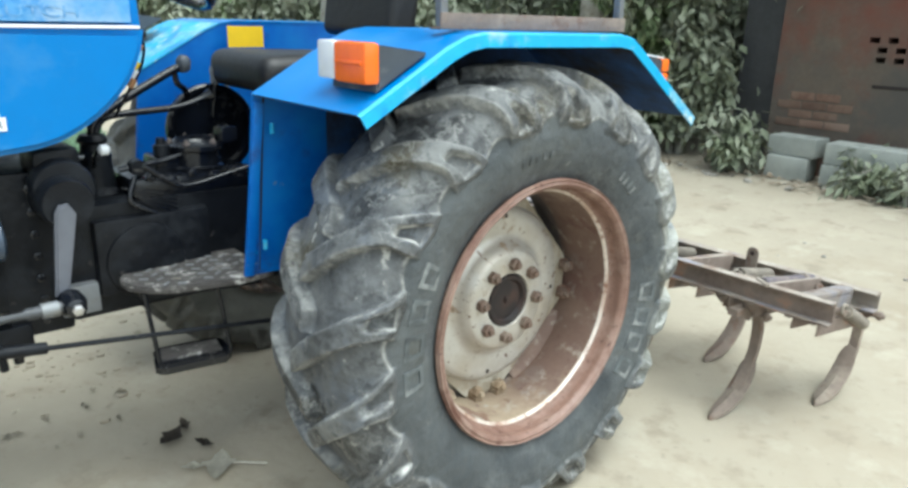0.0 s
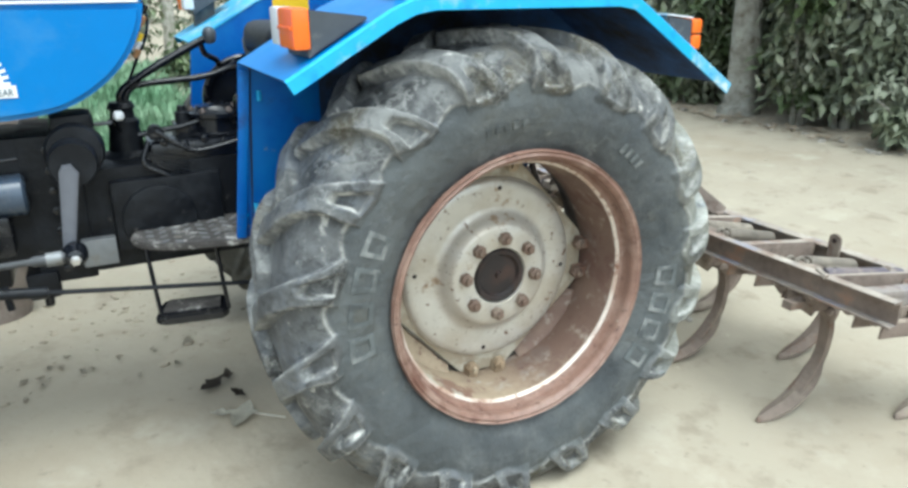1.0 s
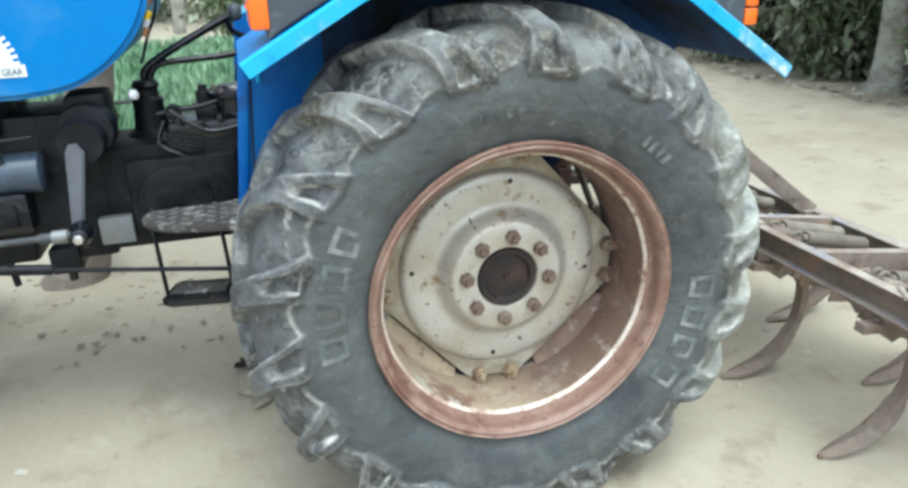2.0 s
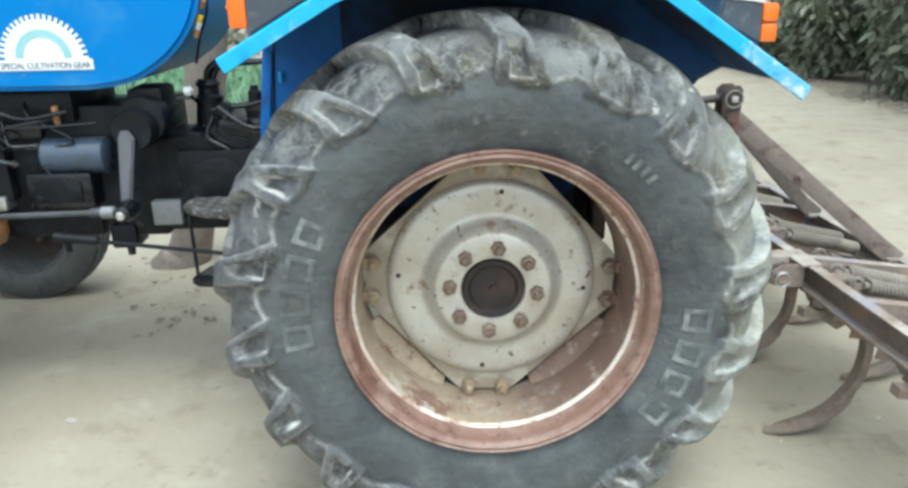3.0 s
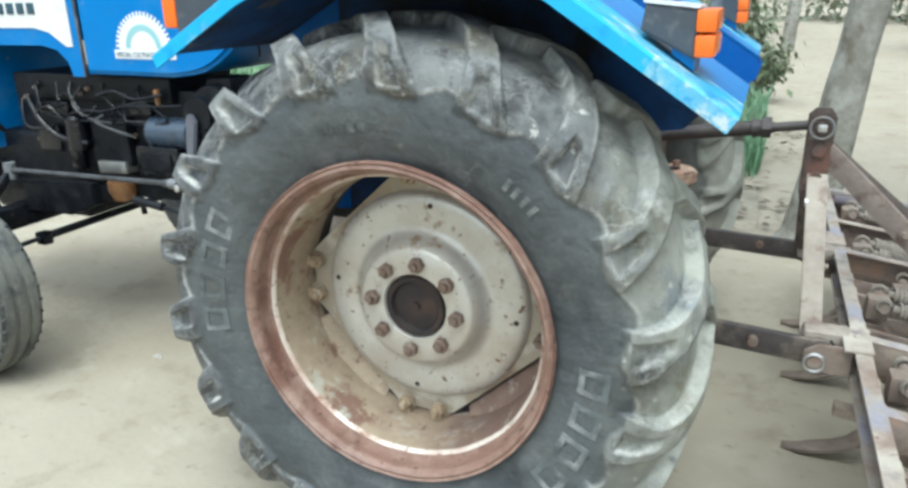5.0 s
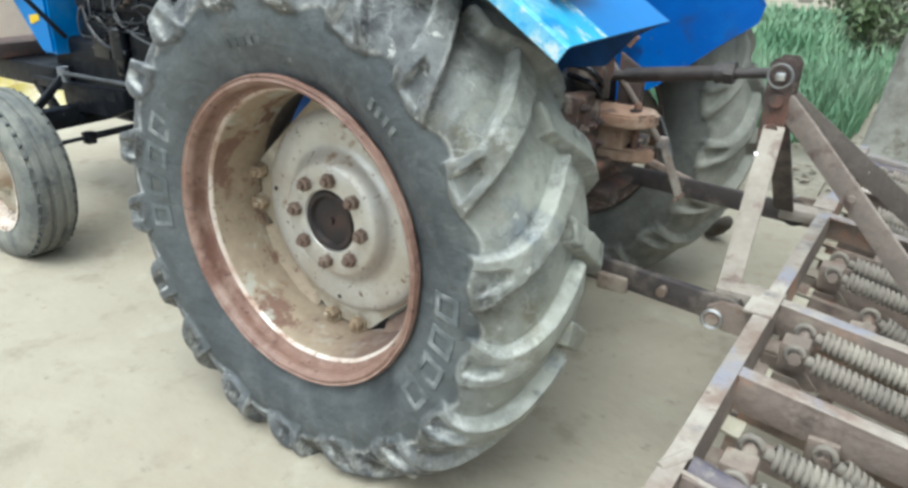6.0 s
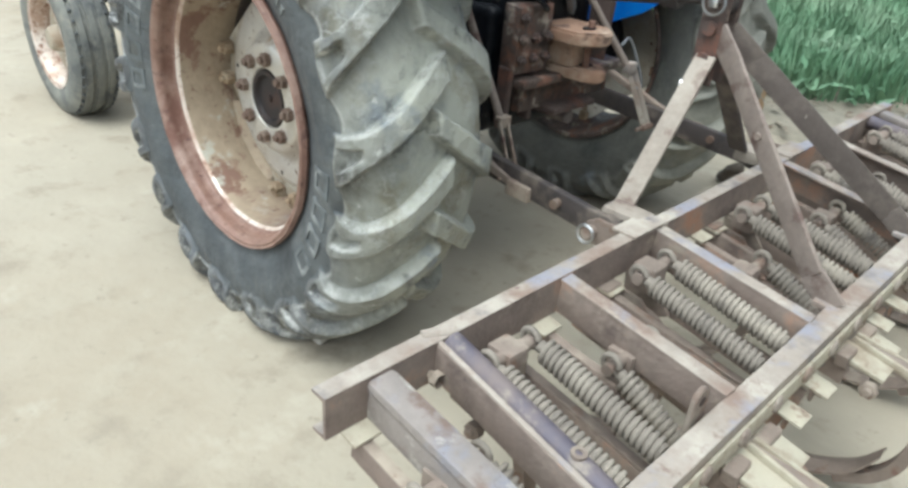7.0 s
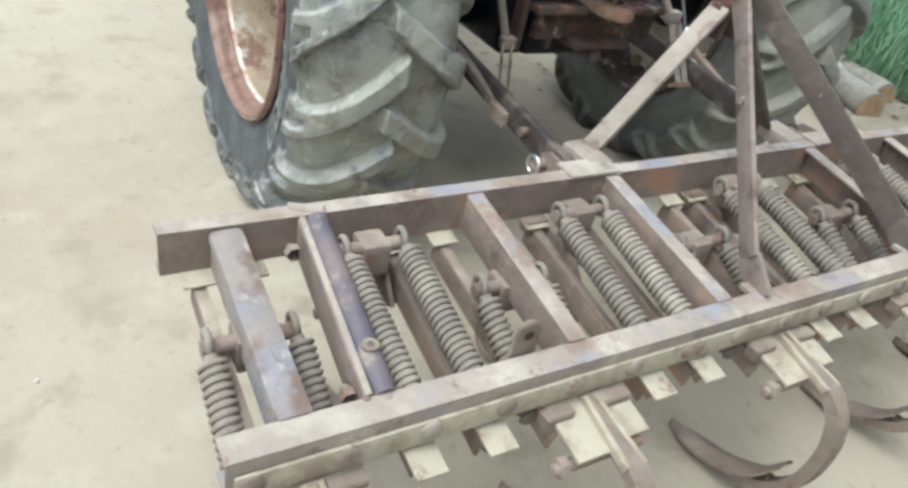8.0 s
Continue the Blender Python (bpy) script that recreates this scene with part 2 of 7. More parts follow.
    "link_dark": material("link_dark", (0.050, 0.041, 0.039), 0.6, spots=[((0.17, 0.14, 0.115), 10, 0.60, 0.08, 0.9), ((0.025, 0.022, 0.024), 14, 0.58, 0.08, 0.5)], bump=0.3, bump_scale=60, vary=0.2),
    "pale_leaf": material("pale_leaf", (0.56, 0.54, 0.46), 0.9, vary=0.2, scale=20),
    "blue_worn_sheen": material("blue_worn_sheen", (0.04, 0.36, 0.62), 0.5, spots=[((0.20, 0.44, 0.57), 6, 0.55, 0.06, 0.7), ((0.02, 0.24, 0.54), 9, 0.58, 0.04, 0.4), ((0.48, 0.56, 0.58), 24, 0.60, 0.05, 0.8), ((0.25, 0.17, 0.12), 30, 0.67, 0.03, 0.9)], vary=0.14, scale=7, veins=[((0.03, 0.20, 0.42), 10.0, 0.03, 6.0, 0.52, 0.6)]),
    "stay_dark": material("stay_dark", (0.105, 0.086, 0.076), 0.8, spots=[((0.19, 0.16, 0.135), 8, 0.58, 0.1, 0.9)], bump=0.3, bump_scale=70, vary=0.15, scale=9),
    "nut": material("nut", (0.16, 0.11, 0.085), 0.6, metal=0.3, spots=[((0.3, 0.25, 0.2), 30, 0.6, 0.1, 0.8)], vary=0.2, scale=20),
    "hub": material("hub", (0.014, 0.010, 0.010), 0.6, spots=[((0.045, 0.024, 0.018), 14, 0.58, 0.1, 0.7)]),
    "steel_dusty": material("steel_dusty", (0.215, 0.172, 0.142), 0.85, spots=[((0.32, 0.275, 0.22), 7, 0.58, 0.08, 0.95), ((0.16, 0.085, 0.055), 13, 0.62, 0.07, 0.85)], bump=0.35, bump_scale=70, vary=0.18, scale=9, per=0.1),
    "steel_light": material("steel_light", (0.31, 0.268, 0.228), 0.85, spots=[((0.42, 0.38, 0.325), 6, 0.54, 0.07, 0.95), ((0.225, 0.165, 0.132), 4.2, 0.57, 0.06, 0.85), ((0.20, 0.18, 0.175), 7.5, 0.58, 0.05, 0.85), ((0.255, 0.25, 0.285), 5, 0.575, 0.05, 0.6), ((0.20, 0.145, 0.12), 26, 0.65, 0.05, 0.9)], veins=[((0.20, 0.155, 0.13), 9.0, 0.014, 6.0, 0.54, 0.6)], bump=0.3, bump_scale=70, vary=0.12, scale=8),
    "member": material("member", (0.245, 0.215, 0.195), 0.8, spots=[((0.34, 0.325, 0.31), 5, 0.53, 0.07, 0.9), ((0.215, 0.21, 0.235), 6, 0.56, 0.05, 0.7), ((0.17, 0.12, 0.098), 9, 0.59, 0.05, 0.85), ((0.40, 0.375, 0.33), 15, 0.62, 0.04, 0.95)], veins=[((0.15, 0.115, 0.10), 9.0, 0.016, 6.0, 0.54, 0.6)], bump=0.4, bump_scale=50, vary=0.15, scale=8),
    "cream": material("cream", (0.405, 0.37, 0.288), 0.9, spots=[((0.28, 0.235, 0.175), 9, 0.55, 0.06, 0.95), ((0.20, 0.135, 0.10), 16, 0.63, 0.05, 0.85)], bump=0.3, bump_scale=60, vary=0.1),
    "mast": material("mast", (0.075, 0.053, 0.046), 0.75, spots=[((0.17, 0.075, 0.05), 12, 0.6, 0.08, 0.8), ((0.24, 0.2, 0.165), 9, 0.66, 0.08, 0.9)], bump=0.3, bump_scale=60, vary=0.2),
    "pipe_grey": material("pipe_grey", (0.085, 0.09, 0.098), 0.5, metal=0.3, spots=[((0.05, 0.05, 0.05), 14, 0.55, 0.1, 0.6)]),
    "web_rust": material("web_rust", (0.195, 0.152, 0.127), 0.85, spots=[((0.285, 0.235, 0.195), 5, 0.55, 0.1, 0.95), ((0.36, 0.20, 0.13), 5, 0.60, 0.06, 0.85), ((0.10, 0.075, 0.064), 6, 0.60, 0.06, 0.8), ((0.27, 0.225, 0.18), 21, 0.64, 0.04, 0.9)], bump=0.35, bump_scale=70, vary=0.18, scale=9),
    "steel_dark": material("steel_dark", (0.10, 0.082, 0.075), 0.75, spots=[((0.24, 0.2, 0.165), 9, 0.6, 0.1, 0.9)], bump=0.3, bump_scale=60, vary=0.2),
    "pipe_blue": material("pipe_blue", (0.098, 0.086, 0.108), 0.6, spots=[((0.17, 0.14, 0.135), 9, 0.55, 0.10, 0.85), ((0.27, 0.235, 0.20), 16, 0.63, 0.06, 0.9)], vary=0.15),
    "spring": material("spring", (0.222, 0.195, 0.162), 0.85, spots=[((0.30, 0.268, 0.22), 7, 0.58, 0.08, 0.95), ((0.13, 0.115, 0.10), 12, 0.60, 0.08, 0.9)], vary=0.15, bump=0.2, per=0.1),
    "rust": material("rust", (0.155, 0.085, 0.062), 0.85, spots=[((0.34, 0.22, 0.16), 14, 0.58, 0.1, 0.9), ((0.10, 0.05, 0.04), 10, 0.63, 0.06, 0.8)], bump=0.4, bump_scale=60, vary=0.2, scale=12),
    "clevis": material("clevis", (0.30, 0.185, 0.125), 0.85, spots=[((0.42, 0.32, 0.24), 9, 0.55, 0.08, 0.95), ((0.09, 0.05, 0.038), 13, 0.60, 0.04, 0.85)], bump=0.5, bump_scale=50, vary=0.15),
    "chrome": material("chrome", (0.62, 0.62, 0.62), 0.3, metal=0.9, spots=[((0.3, 0.25, 0.2), 30, 0.64, 0.08, 0.7)]),
    "tread_plate": material("tread_plate", (0.065, 0.06, 0.058), 0.6, metal=0.2, spots=[((0.20, 0.19, 0.18), 15, 0.56, 0.05, 0.7), ((0.45, 0.44, 0.42), 30, 0.61, 0.04, 0.6)], bump=0.5, bump_scale=45),
    "lever_grey": material("lever_grey", (0.20, 0.21, 0.22), 0.5, metal=0.3, spots=[((0.2, 0.18, 0.15), 14, 0.6, 0.1, 0.8)]),
    "bark": material("bark", (0.25, 0.24, 0.205), 0.95, spots=[((0.38, 0.38, 0.34), 5, 0.53, 0.1, 0.95), ((0.15, 0.13, 0.10), 9, 0.62, 0.06, 0.95)], bump=0.8, bump_scale=25, vary=0.2, scale=5),
    "bark_brown": material("bark_brown", (0.205, 0.172, 0.148), 0.95, spots=[((0.26, 0.225, 0.195), 5, 0.55, 0.1, 0.95), ((0.13, 0.105, 0.088), 9, 0.61, 0.06, 0.95)], bump=0.7, bump_scale=25, vary=0.2, scale=5),
    "leaf": material("leaf", (0.085, 0.125, 0.050), 0.55, spots=[((0.30, 0.30, 0.24), 2.2, 0.56, 0.15, 0.85)], vary=0.35, scale=3, spec=0.3),
    "leaf_dusty": material("leaf_dusty", (0.19, 0.22, 0.14), 0.6, spots=[((0.30, 0.315, 0.255), 3.1, 0.52, 0.15, 0.9)], vary=0.35, scale=4, spec=0.3),
    "grass": material("grass", (0.135, 0.265, 0.145), 0.6, spots=[((0.27, 0.375, 0.245), 1.1, 0.55, 0.15, 0.6)], vary=0.25, scale=0.8, spec=0.3),
    "dry_leaf": material("dry_leaf", (0.20, 0.15, 0.10), 0.9, spots=[((0.45, 0.40, 0.32), 20, 0.55, 0.1, 0.9)], vary=0.3, scale=20, per=0.35),
    "dark_leaf": material("dark_leaf", (0.09, 0.075, 0.06), 0.9, vary=0.3, scale=20, per=0.3),
    "fragment": material("fragment", (0.40, 0.36, 0.285), 0.9, vary=0.25, scale=20, per=0.3),
    "yellow_sheet": material("yellow_sheet", (0.42, 0.33, 0.045), 0.55, spots=[((0.62, 0.57, 0.42), 2.4, 0.54, 0.1, 0.8), ((0.35, 0.24, 0.10), 3.3, 0.62, 0.08, 0.8)], vary=0.2),
    "stone": material("stone", (0.36, 0.34, 0.30), 0.9, vary=0.2, scale=15, per=0.25, bump=0.4),
    "soil": material("soil", (0.30, 0.27, 0.21), 0.95, spots=[((0.19, 0.17, 0.13), 2.5, 0.56, 0.1, 0.95)], vary=0.2, bump=0.6, bump_scale=18),
    "brick": material("brick", (0.135, 0.075, 0.055), 0.9, spots=[((0.22, 0.16, 0.12), 1.5, 0.5, 0.15, 0.95), ((0.17, 0.12, 0.10), 3, 0.62, 0.1, 0.95)], vary=0.2, bump=0.4, per=0.25),
    "plaster": material("plaster", (0.125, 0.10, 0.078), 0.95, spots=[((0.085, 0.078, 0.07), 1.3, 0.50, 0.12, 0.95), ((0.15, 0.062, 0.046), 0.9, 0.54, 0.08, 0.95)], vary=0.15, bump=0.4, bump_scale=20),
    "pink_render": material("pink_render", (0.66, 0.55, 0.48), 0.95, spots=[((0.60, 0.51, 0.44), 0.8, 0.54, 0.1, 0.95), ((0.50, 0.43, 0.37), 2.6, 0.62, 0.08, 0.95)], vary=0.08, scale=1.5, bump=0.3, bump_scale=25),
    "concrete": material("concrete", (0.34, 0.36, 0.335), 0.9, spots=[((0.23, 0.25, 0.23), 3, 0.56, 0.1, 0.95)], vary=0.12, bump=0.4, per=0.12),
    "wood": material("wood", (0.40, 0.28, 0.17), 0.85, spots=[((0.26, 0.17, 0.10), 9, 0.57, 0.1, 0.9)], vary=0.2, bump=0.3),
    "dark_door": material("dark_door", (0.055, 0.057, 0.062), 0.6, vary=0.2, bump=0.2),
    "headlamp": material("headlamp", (0.03, 0.03, 0.033), 0.35, vary=0.1),
}


# ---- building helpers ----
def part(name, bm, mat, parent=None, label="", sharp=38.0, mats=()):
    """Links a bmesh as one mesh object under a thing or a part."""
    bmesh.ops.recalc_face_normals(bm, faces=bm.faces)
    me = bpy.data.meshes.new(name)
    bm.to_mesh(me)
    bm.free()
    for k in (mat, *mats):
        me.materials.append(M[k])
    me.shade_smooth()
    me.set_sharp_from_angle(angle=radians(sharp))
    return placed(name, me, parent, label)


def placed(name, me, parent=None, label="", m=None):
    ob = new(name, me)
    if parent is not None:
        ob.parent = parent
        if parent.type == "EMPTY":
            ob.matrix_parent_inverse = Matrix.Translation(-parent.location)
    if m is not None:
        ob.matrix_basis = m
    if label:
        ob["label"] = label
    return ob


def thing(name, at, label, category, group="", kind=""):
    ob = new(name)
    ob.location = at
    ob.empty_display_size = 0.1
    return tagged(ob, label, category, group, kind)


def add_box(bm, lo, hi, bevel=0.004, m=None):
    got = bmesh.ops.create_cube(bm, size=1.0)
    vs = got["verts"]
    c, s = (Vector(lo) + Vector(hi)) / 2, Vector(hi) - Vector(lo)
    for v in vs:
        v.co = Vector((v.co.x * s.x, v.co.y * s.y, v.co.z * s.z)) + c
    if bevel:
        es = list({e for v in vs for e in v.link_edges})
        out = bmesh.ops.bevel(bm, geom=es, offset=bevel, segments=2 if bevel < 0.03 else 5, affect="EDGES", profile=0.6)
        vs = [v for v in bm.verts if v.is_valid and (v in set(out["verts"]) or v in set(vs))]
    if m is not None:
        for v in vs:
            v.co = m @ v.co
    return vs


def box(lo, hi, bevel=0.004, m=None):
    bm = bmesh.new()
    add_box(bm, lo, hi, bevel, m)
    return bm


def along(a, b):
    """A frame at a whose x runs to b, with z as near to upright as it goes."""
    a, b = Vector(a), Vector(b)
    x = (b - a).normalized()
    up = Vector((0, 0, 1)) if abs(x.z) < 0.97 else Vector((1, 0, 0))
    y = up.cross(x).normalized()
    return Matrix.Translation(a) @ Matrix((x, y, x.cross(y))).transposed().to_4x4()


def add_bar(bm, a, b, w, h, bevel=0.003, roll=0.0):
    length = (Vector(b) - Vector(a)).length
    add_box(bm, (0, -w / 2, -h / 2), (length, w / 2, h / 2), bevel, along(a, b) @ Matrix.Rotation(radians(roll), 4, "X"))


def bar(a, b, w, h, bevel=0.003, roll=0.0):
    bm = bmesh.new()
    add_bar(bm, a, b, w, h, bevel, roll)
    return bm


def add_tube(bm, pts, r, sides=10, caps=True):
    """A round bar along points; r is one radius or one for each point."""
    pts = [Vector(p) for p in pts]
    rs = [r] * len(pts) if isinstance(r, (int, float)) else list(r)
    rings, side = [], None
    for i, p in enumerate(pts):
        d = (pts[min(i + 1, len(pts) - 1)] - pts[max(i - 1, 0)]).normalized()
        if side is None:
            side = d.cross(Vector((0, 0, 1)) if abs(d.z) < 0.9 else Vector((1, 0, 0))).normalized()
        side = (side - d * side.dot(d)).normalized()
        other = d.cross(side)
        rings.append([bm.verts.new(p + rs[i] * (math.cos(2 * math.pi * k / sides) * side + math.sin(2 * math.pi * k / sides) * other)) for k in range(sides)])
    for a, b in zip(rings, rings[1:]):
        for k in range(sides):
            bm.faces.new((a[k], a[(k + 1) % sides], b[(k + 1) % sides], b[k]))
    if caps:
        bm.faces.new(rings[0][::-1])
        bm.faces.new(rings[-1])
    return rings


def tube(pts, r, sides=10):
    bm = bmesh.new()
    add_tube(bm, pts, r, sides)
    return bm


def smooth_path(pts, steps=5):
    """A rounded path through points."""
    pts = [Vector(p) for p in pts]
    ext = [2 * pts[0] - pts[1], *pts, 2 * pts[-1] - pts[-2]]
    out = []
    for i in range(1, len(ext) - 2):
        p0, p1, p2, p3 = ext[i - 1 : i + 3]
        for s in range(steps):
            t = s / steps
            out.append(0.5 * (2 * p1 + (p2 - p0) * t + (2 * p0 - 5 * p1 + 4 * p2 - p3) * t * t + (3 * p1 - p0 - 3 * p2 + p3) * t**3))
    return out + [pts[-1]]


def add_lathe(bm, profile, centre, steps=64, axis="y", closed=False):
    """Turns a profile of (along the axis, radius) round the axis through centre."""
    cx, cy, cz = centre
    rings = []
    for v, r in profile:
        ring = []
        for k in range(steps):
            a = 2 * math.pi * k / steps
            c, s = r * math.cos(a), r * math.sin(a)
            co = {"y": (cx + c, cy + v, cz + s), "x": (cx + v, cy + c, cz + s), "z": (cx + c, cy + s, cz + v)}[axis]
            ring.append(bm.verts.new(co))
        rings.append(ring)
    pairs = list(zip(rings, rings[1:])) + ([(rings[-1], rings[0])] if closed else [])
    for a, b in pairs:
        for k in range(steps):
            bm.faces.new((a[k], a[(k + 1) % steps], b[(k + 1) % steps], b[k]))
    return rings


def lathe(profile, centre, steps=64, axis="y", closed=False, caps=False):
    bm = bmesh.new()
    rings = add_lathe(bm, profile, centre, steps, axis, closed)
    if caps:
        bm.faces.new(rings[0])
        bm.faces.new(rings[-1])
    return bm


def add_plate(bm, outline, axis, lo, hi, bevel=0.0):
    """A flat outline given in two axes, with thickness along the third."""
    def co(p, v):
        return {"y": (p[0], v, p[1]), "x": (v, p[0], p[1]), "z": (p[0], p[1], v)}[axis]
    a = [bm.verts.new(co(p, lo)) for p in outline]
    b = [bm.verts.new(co(p, hi)) for p in outline]
    fs = [bm.faces.new(a), bm.faces.new(b[::-1])]
    n = len(a)
    for k in range(n):
        fs.append(bm.faces.new((a[k], b[k], b[(k + 1) % n], a[(k + 1) % n])))
    if bevel:
        es = list({e for f in fs[:2] for e in f.edges})
        bmesh.ops.recalc_face_normals(bm, faces=fs)
        bmesh.ops.bevel(bm, geom=es, offset=bevel, segments=2, affect="EDGES")


def plate(outline, axis, lo, hi, bevel=0.0):
    bm = bmesh.new()
    add_plate(bm, outline, axis, lo, hi, bevel)
    return bm


def add_coil(bm, a, b, r, wire, turns, sides=6, per=14):
    m = along(a, b)
    length = (Vector(b) - Vector(a)).length
    n = int(turns * per)
    pts = [m @ Vector((length * k / n, r * math.cos(2 * math.pi * k / per), r * math.sin(2 * math.pi * k / per))) for k in range(n + 1)]
    add_tube(bm, pts, wire, sides)


def mottled(bm, amount, scale=8.0):
    """Small dents, so that edges are not ruler-straight."""
    for v in bm.verts:
        v.co += noise.noise_vector(v.co * scale) * amount
    return bm


def hexnut(bm, at, r, h, axis="y"):
    """A hexagonal nut with a bolt end standing out of it."""
    cx, cy, cz = at
    for rr, lo, hi, n in ((r, 0, h, 6), (r * 0.55, h, h * 1.6, 8)):
        rings = add_lathe(bm, [(-lo, rr), (-hi * 0.92, rr), (-hi, rr * 0.86)], at, n, axis)
        bm.faces.new(rings[-1])


# ---- ground: one sheet to the horizon ----
def ground_z(x, y):
    d = math.hypot(x, y - 0.7)
    flat = 0.0
    rough = 0.010 * noise.noise(Vector((x * 1.1, y * 1.1, 3))) + 0.004 * noise.noise(Vector((x * 5, y * 5, 8)))
    near = min(1.0, max(0.0, (d - 0.5) / 1.5))
    return flat + rough * (0.35 + 0.65 * near) * (1 if d < 60 else 0)


def spaced(lo, hi, fine):
    out, v = [], 0.0
    while v < hi:
        out.append(v)
        v += fine if v < 4 else fine * (1 + (v - 4) * 0.6)
    neg, v = [], -fine
    while v > lo:
        neg.append(v)
        v -= fine if v > -3 else fine * (1 + (-3 - v) * 0.6)
    return neg[::-1] + out


xs = [-900, -300, *spaced(-90, 90, 0.07), 300, 900]
ys = xs
bm = bmesh.new()
grid = [[bm.verts.new((x, y, ground_z(x, y))) for y in ys] for x in xs]
for a, b in zip(grid, grid[1:]):
    for k in range(len(ys) - 1):
        bm.faces.new((a[k], b[k], b[k + 1], a[k + 1]))
tagged(part("ground", bm, "sand"), "pale sandy dirt yard with dust and faint tyre marks", "ground", kind="structure")


# ---- the tractor: x runs to its rear, its left side faces -y ----
YC, ZW = 0.765, 0.612  # centre line, height of the rear axle
tractor = thing("tractor", (-0.8, YC, 0.0), "dusty blue farm tractor with rusty rear rims parked on sandy ground", "tractor")


def mirror(y, right):
    return 2 * YC - y if right else y


# half section of the rear tyre: distance from its middle, radius
TYRE = [(0.0, 0.620), (0.06, 0.619), (0.11, 0.611), (0.150, 0.590), (0.176, 0.558), (0.189, 0.510), (0.188, 0.465), (0.178, 0.425), (0.165, 0.394), (0.157, 0.376), (0.150, 0.362)]


def ramp(x, a, b):
    """Smooth step from 0 at a to 1 at b."""
    t = np.clip((x - a) / (b - a), 0, 1)
    return t * t * (3 - 2 * t)


def rear_tyre(hub, out, around, fine_step):
    """A moulded tractor tyre: carcass with 36 tread lugs, each lug a mesh of its own on the tyre."""
    half = np.array([p.to_2d() for p in smooth_path([(v, r, 0) for v, r in TYRE], 8)])
    run = np.r_[0, np.cumsum(np.hypot(*np.diff(half, axis=0).T))]
    edge = np.interp(0.150, half[:55, 0], run[:55])
    stops = np.r_[np.arange(0, edge + 0.10, fine_step), np.arange(edge + 0.10, run[-1], 0.012), run[-1]]
    stops = np.r_[-stops[:0:-1], stops]
    side, s = np.sign(stops), np.abs(stops)
    v, r = np.interp(s, run, half[:, 0]) * side, np.interp(s, run, half[:, 1])
    dv, dr = np.gradient(v, stops), np.gradient(r, stops)
    long_ = np.hypot(dv, dr)
    nv, nr = -dr / long_, dv / long_
    p = (s - edge)[:, None]
    ang = np.linspace(0, 2 * math.pi, around, endpoint=False)[None, :]
    rr = r[:, None]
    pitch = 2 * math.pi / 18
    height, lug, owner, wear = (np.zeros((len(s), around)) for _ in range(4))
    wave = 0.0022 * np.sin(ang * 61 + s[:, None] * 70) + 0.0006 * np.sin(ang * 137 - s[:, None] * 90 + 1.3) + 0.0012 * np.sin(ang * 23 + 2)
    for k, sign in enumerate((1, -1)):  # the outer half of the tread, then the inner one
        q = (v * sign)[:, None]
        swing = 0.300 * np.clip((0.193 - q) / 0.215, 0, 1) ** 0.85
        turn = (ang - 0.07 - k * pitch / 2 - swing + pitch / 2) / pitch
        index = np.floor(turn) % 18
        d = (turn - np.floor(turn) - 0.5) * pitch * rr + wave + 0.003 * np.sin(index * 2.9) * ramp(p, -0.1, 0.05)
        wide = 0.0285 + 0.004 * ramp(p, -0.06, 0.01) + 0.021 * ramp(p, 0.0, 0.08)
        here = (1 - ramp(np.abs(d), wide, wide + 0.0045)) * ramp(q, -0.030, -0.018)
        top = np.interp(p, [-0.2, -0.08, -0.03, 0.0, 0.02, 0.045, 0.07, 0.090], [0.036, 0.039, 0.038, 0.036, 0.033, 0.025, 0.013, 0.0]) * (1 + 0.06 * np.sin(index * 1.7))
        slot = 0.010 + 0.26 * np.clip(p - 0.010, 0, 1)
        pocket = (1 - ramp(np.abs(d), slot - 0.004, slot + 0.004)) * ramp(p, 0.010, 0.020) * (1 - ramp(p, 0.068, 0.076))
        on = here * (q > -0.04)
        rise = top * on * (1 - 0.92 * pocket)
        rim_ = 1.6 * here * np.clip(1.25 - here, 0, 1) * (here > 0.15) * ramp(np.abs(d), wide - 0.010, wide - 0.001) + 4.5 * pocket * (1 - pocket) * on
        more = rise > height
        height = np.where(more, rise, height)
        lug = np.where(more, on * ramp(0.092 - p, 0.0, 0.01), lug)
        owner = np.where(more, index + 18 * k, owner)
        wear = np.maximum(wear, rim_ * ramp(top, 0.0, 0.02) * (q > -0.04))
        # scalloped edge between the tread and the sidewall
        if k == 0:
            lip = np.zeros_like(height)
        lip_r = 0.522 + 0.016 * np.cos(18 * (ang - 0.23 - k * pitch / 2))
        mine = (q > 0) & (s[:, None] > edge)
        level = np.clip((rr - lip_r) / 0.008, 0, 1)
        lip = np.where(mine, level, lip)
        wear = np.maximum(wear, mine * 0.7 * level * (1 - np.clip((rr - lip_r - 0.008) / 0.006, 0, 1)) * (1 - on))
    lip = np.where(s[:, None] <= edge, 1.0, lip)
    fill = 0.005 * (1 - ramp(p, -0.03, 0.06))
    height = np.maximum(height, fill * np.ones_like(height)) + 0.0055 * lip
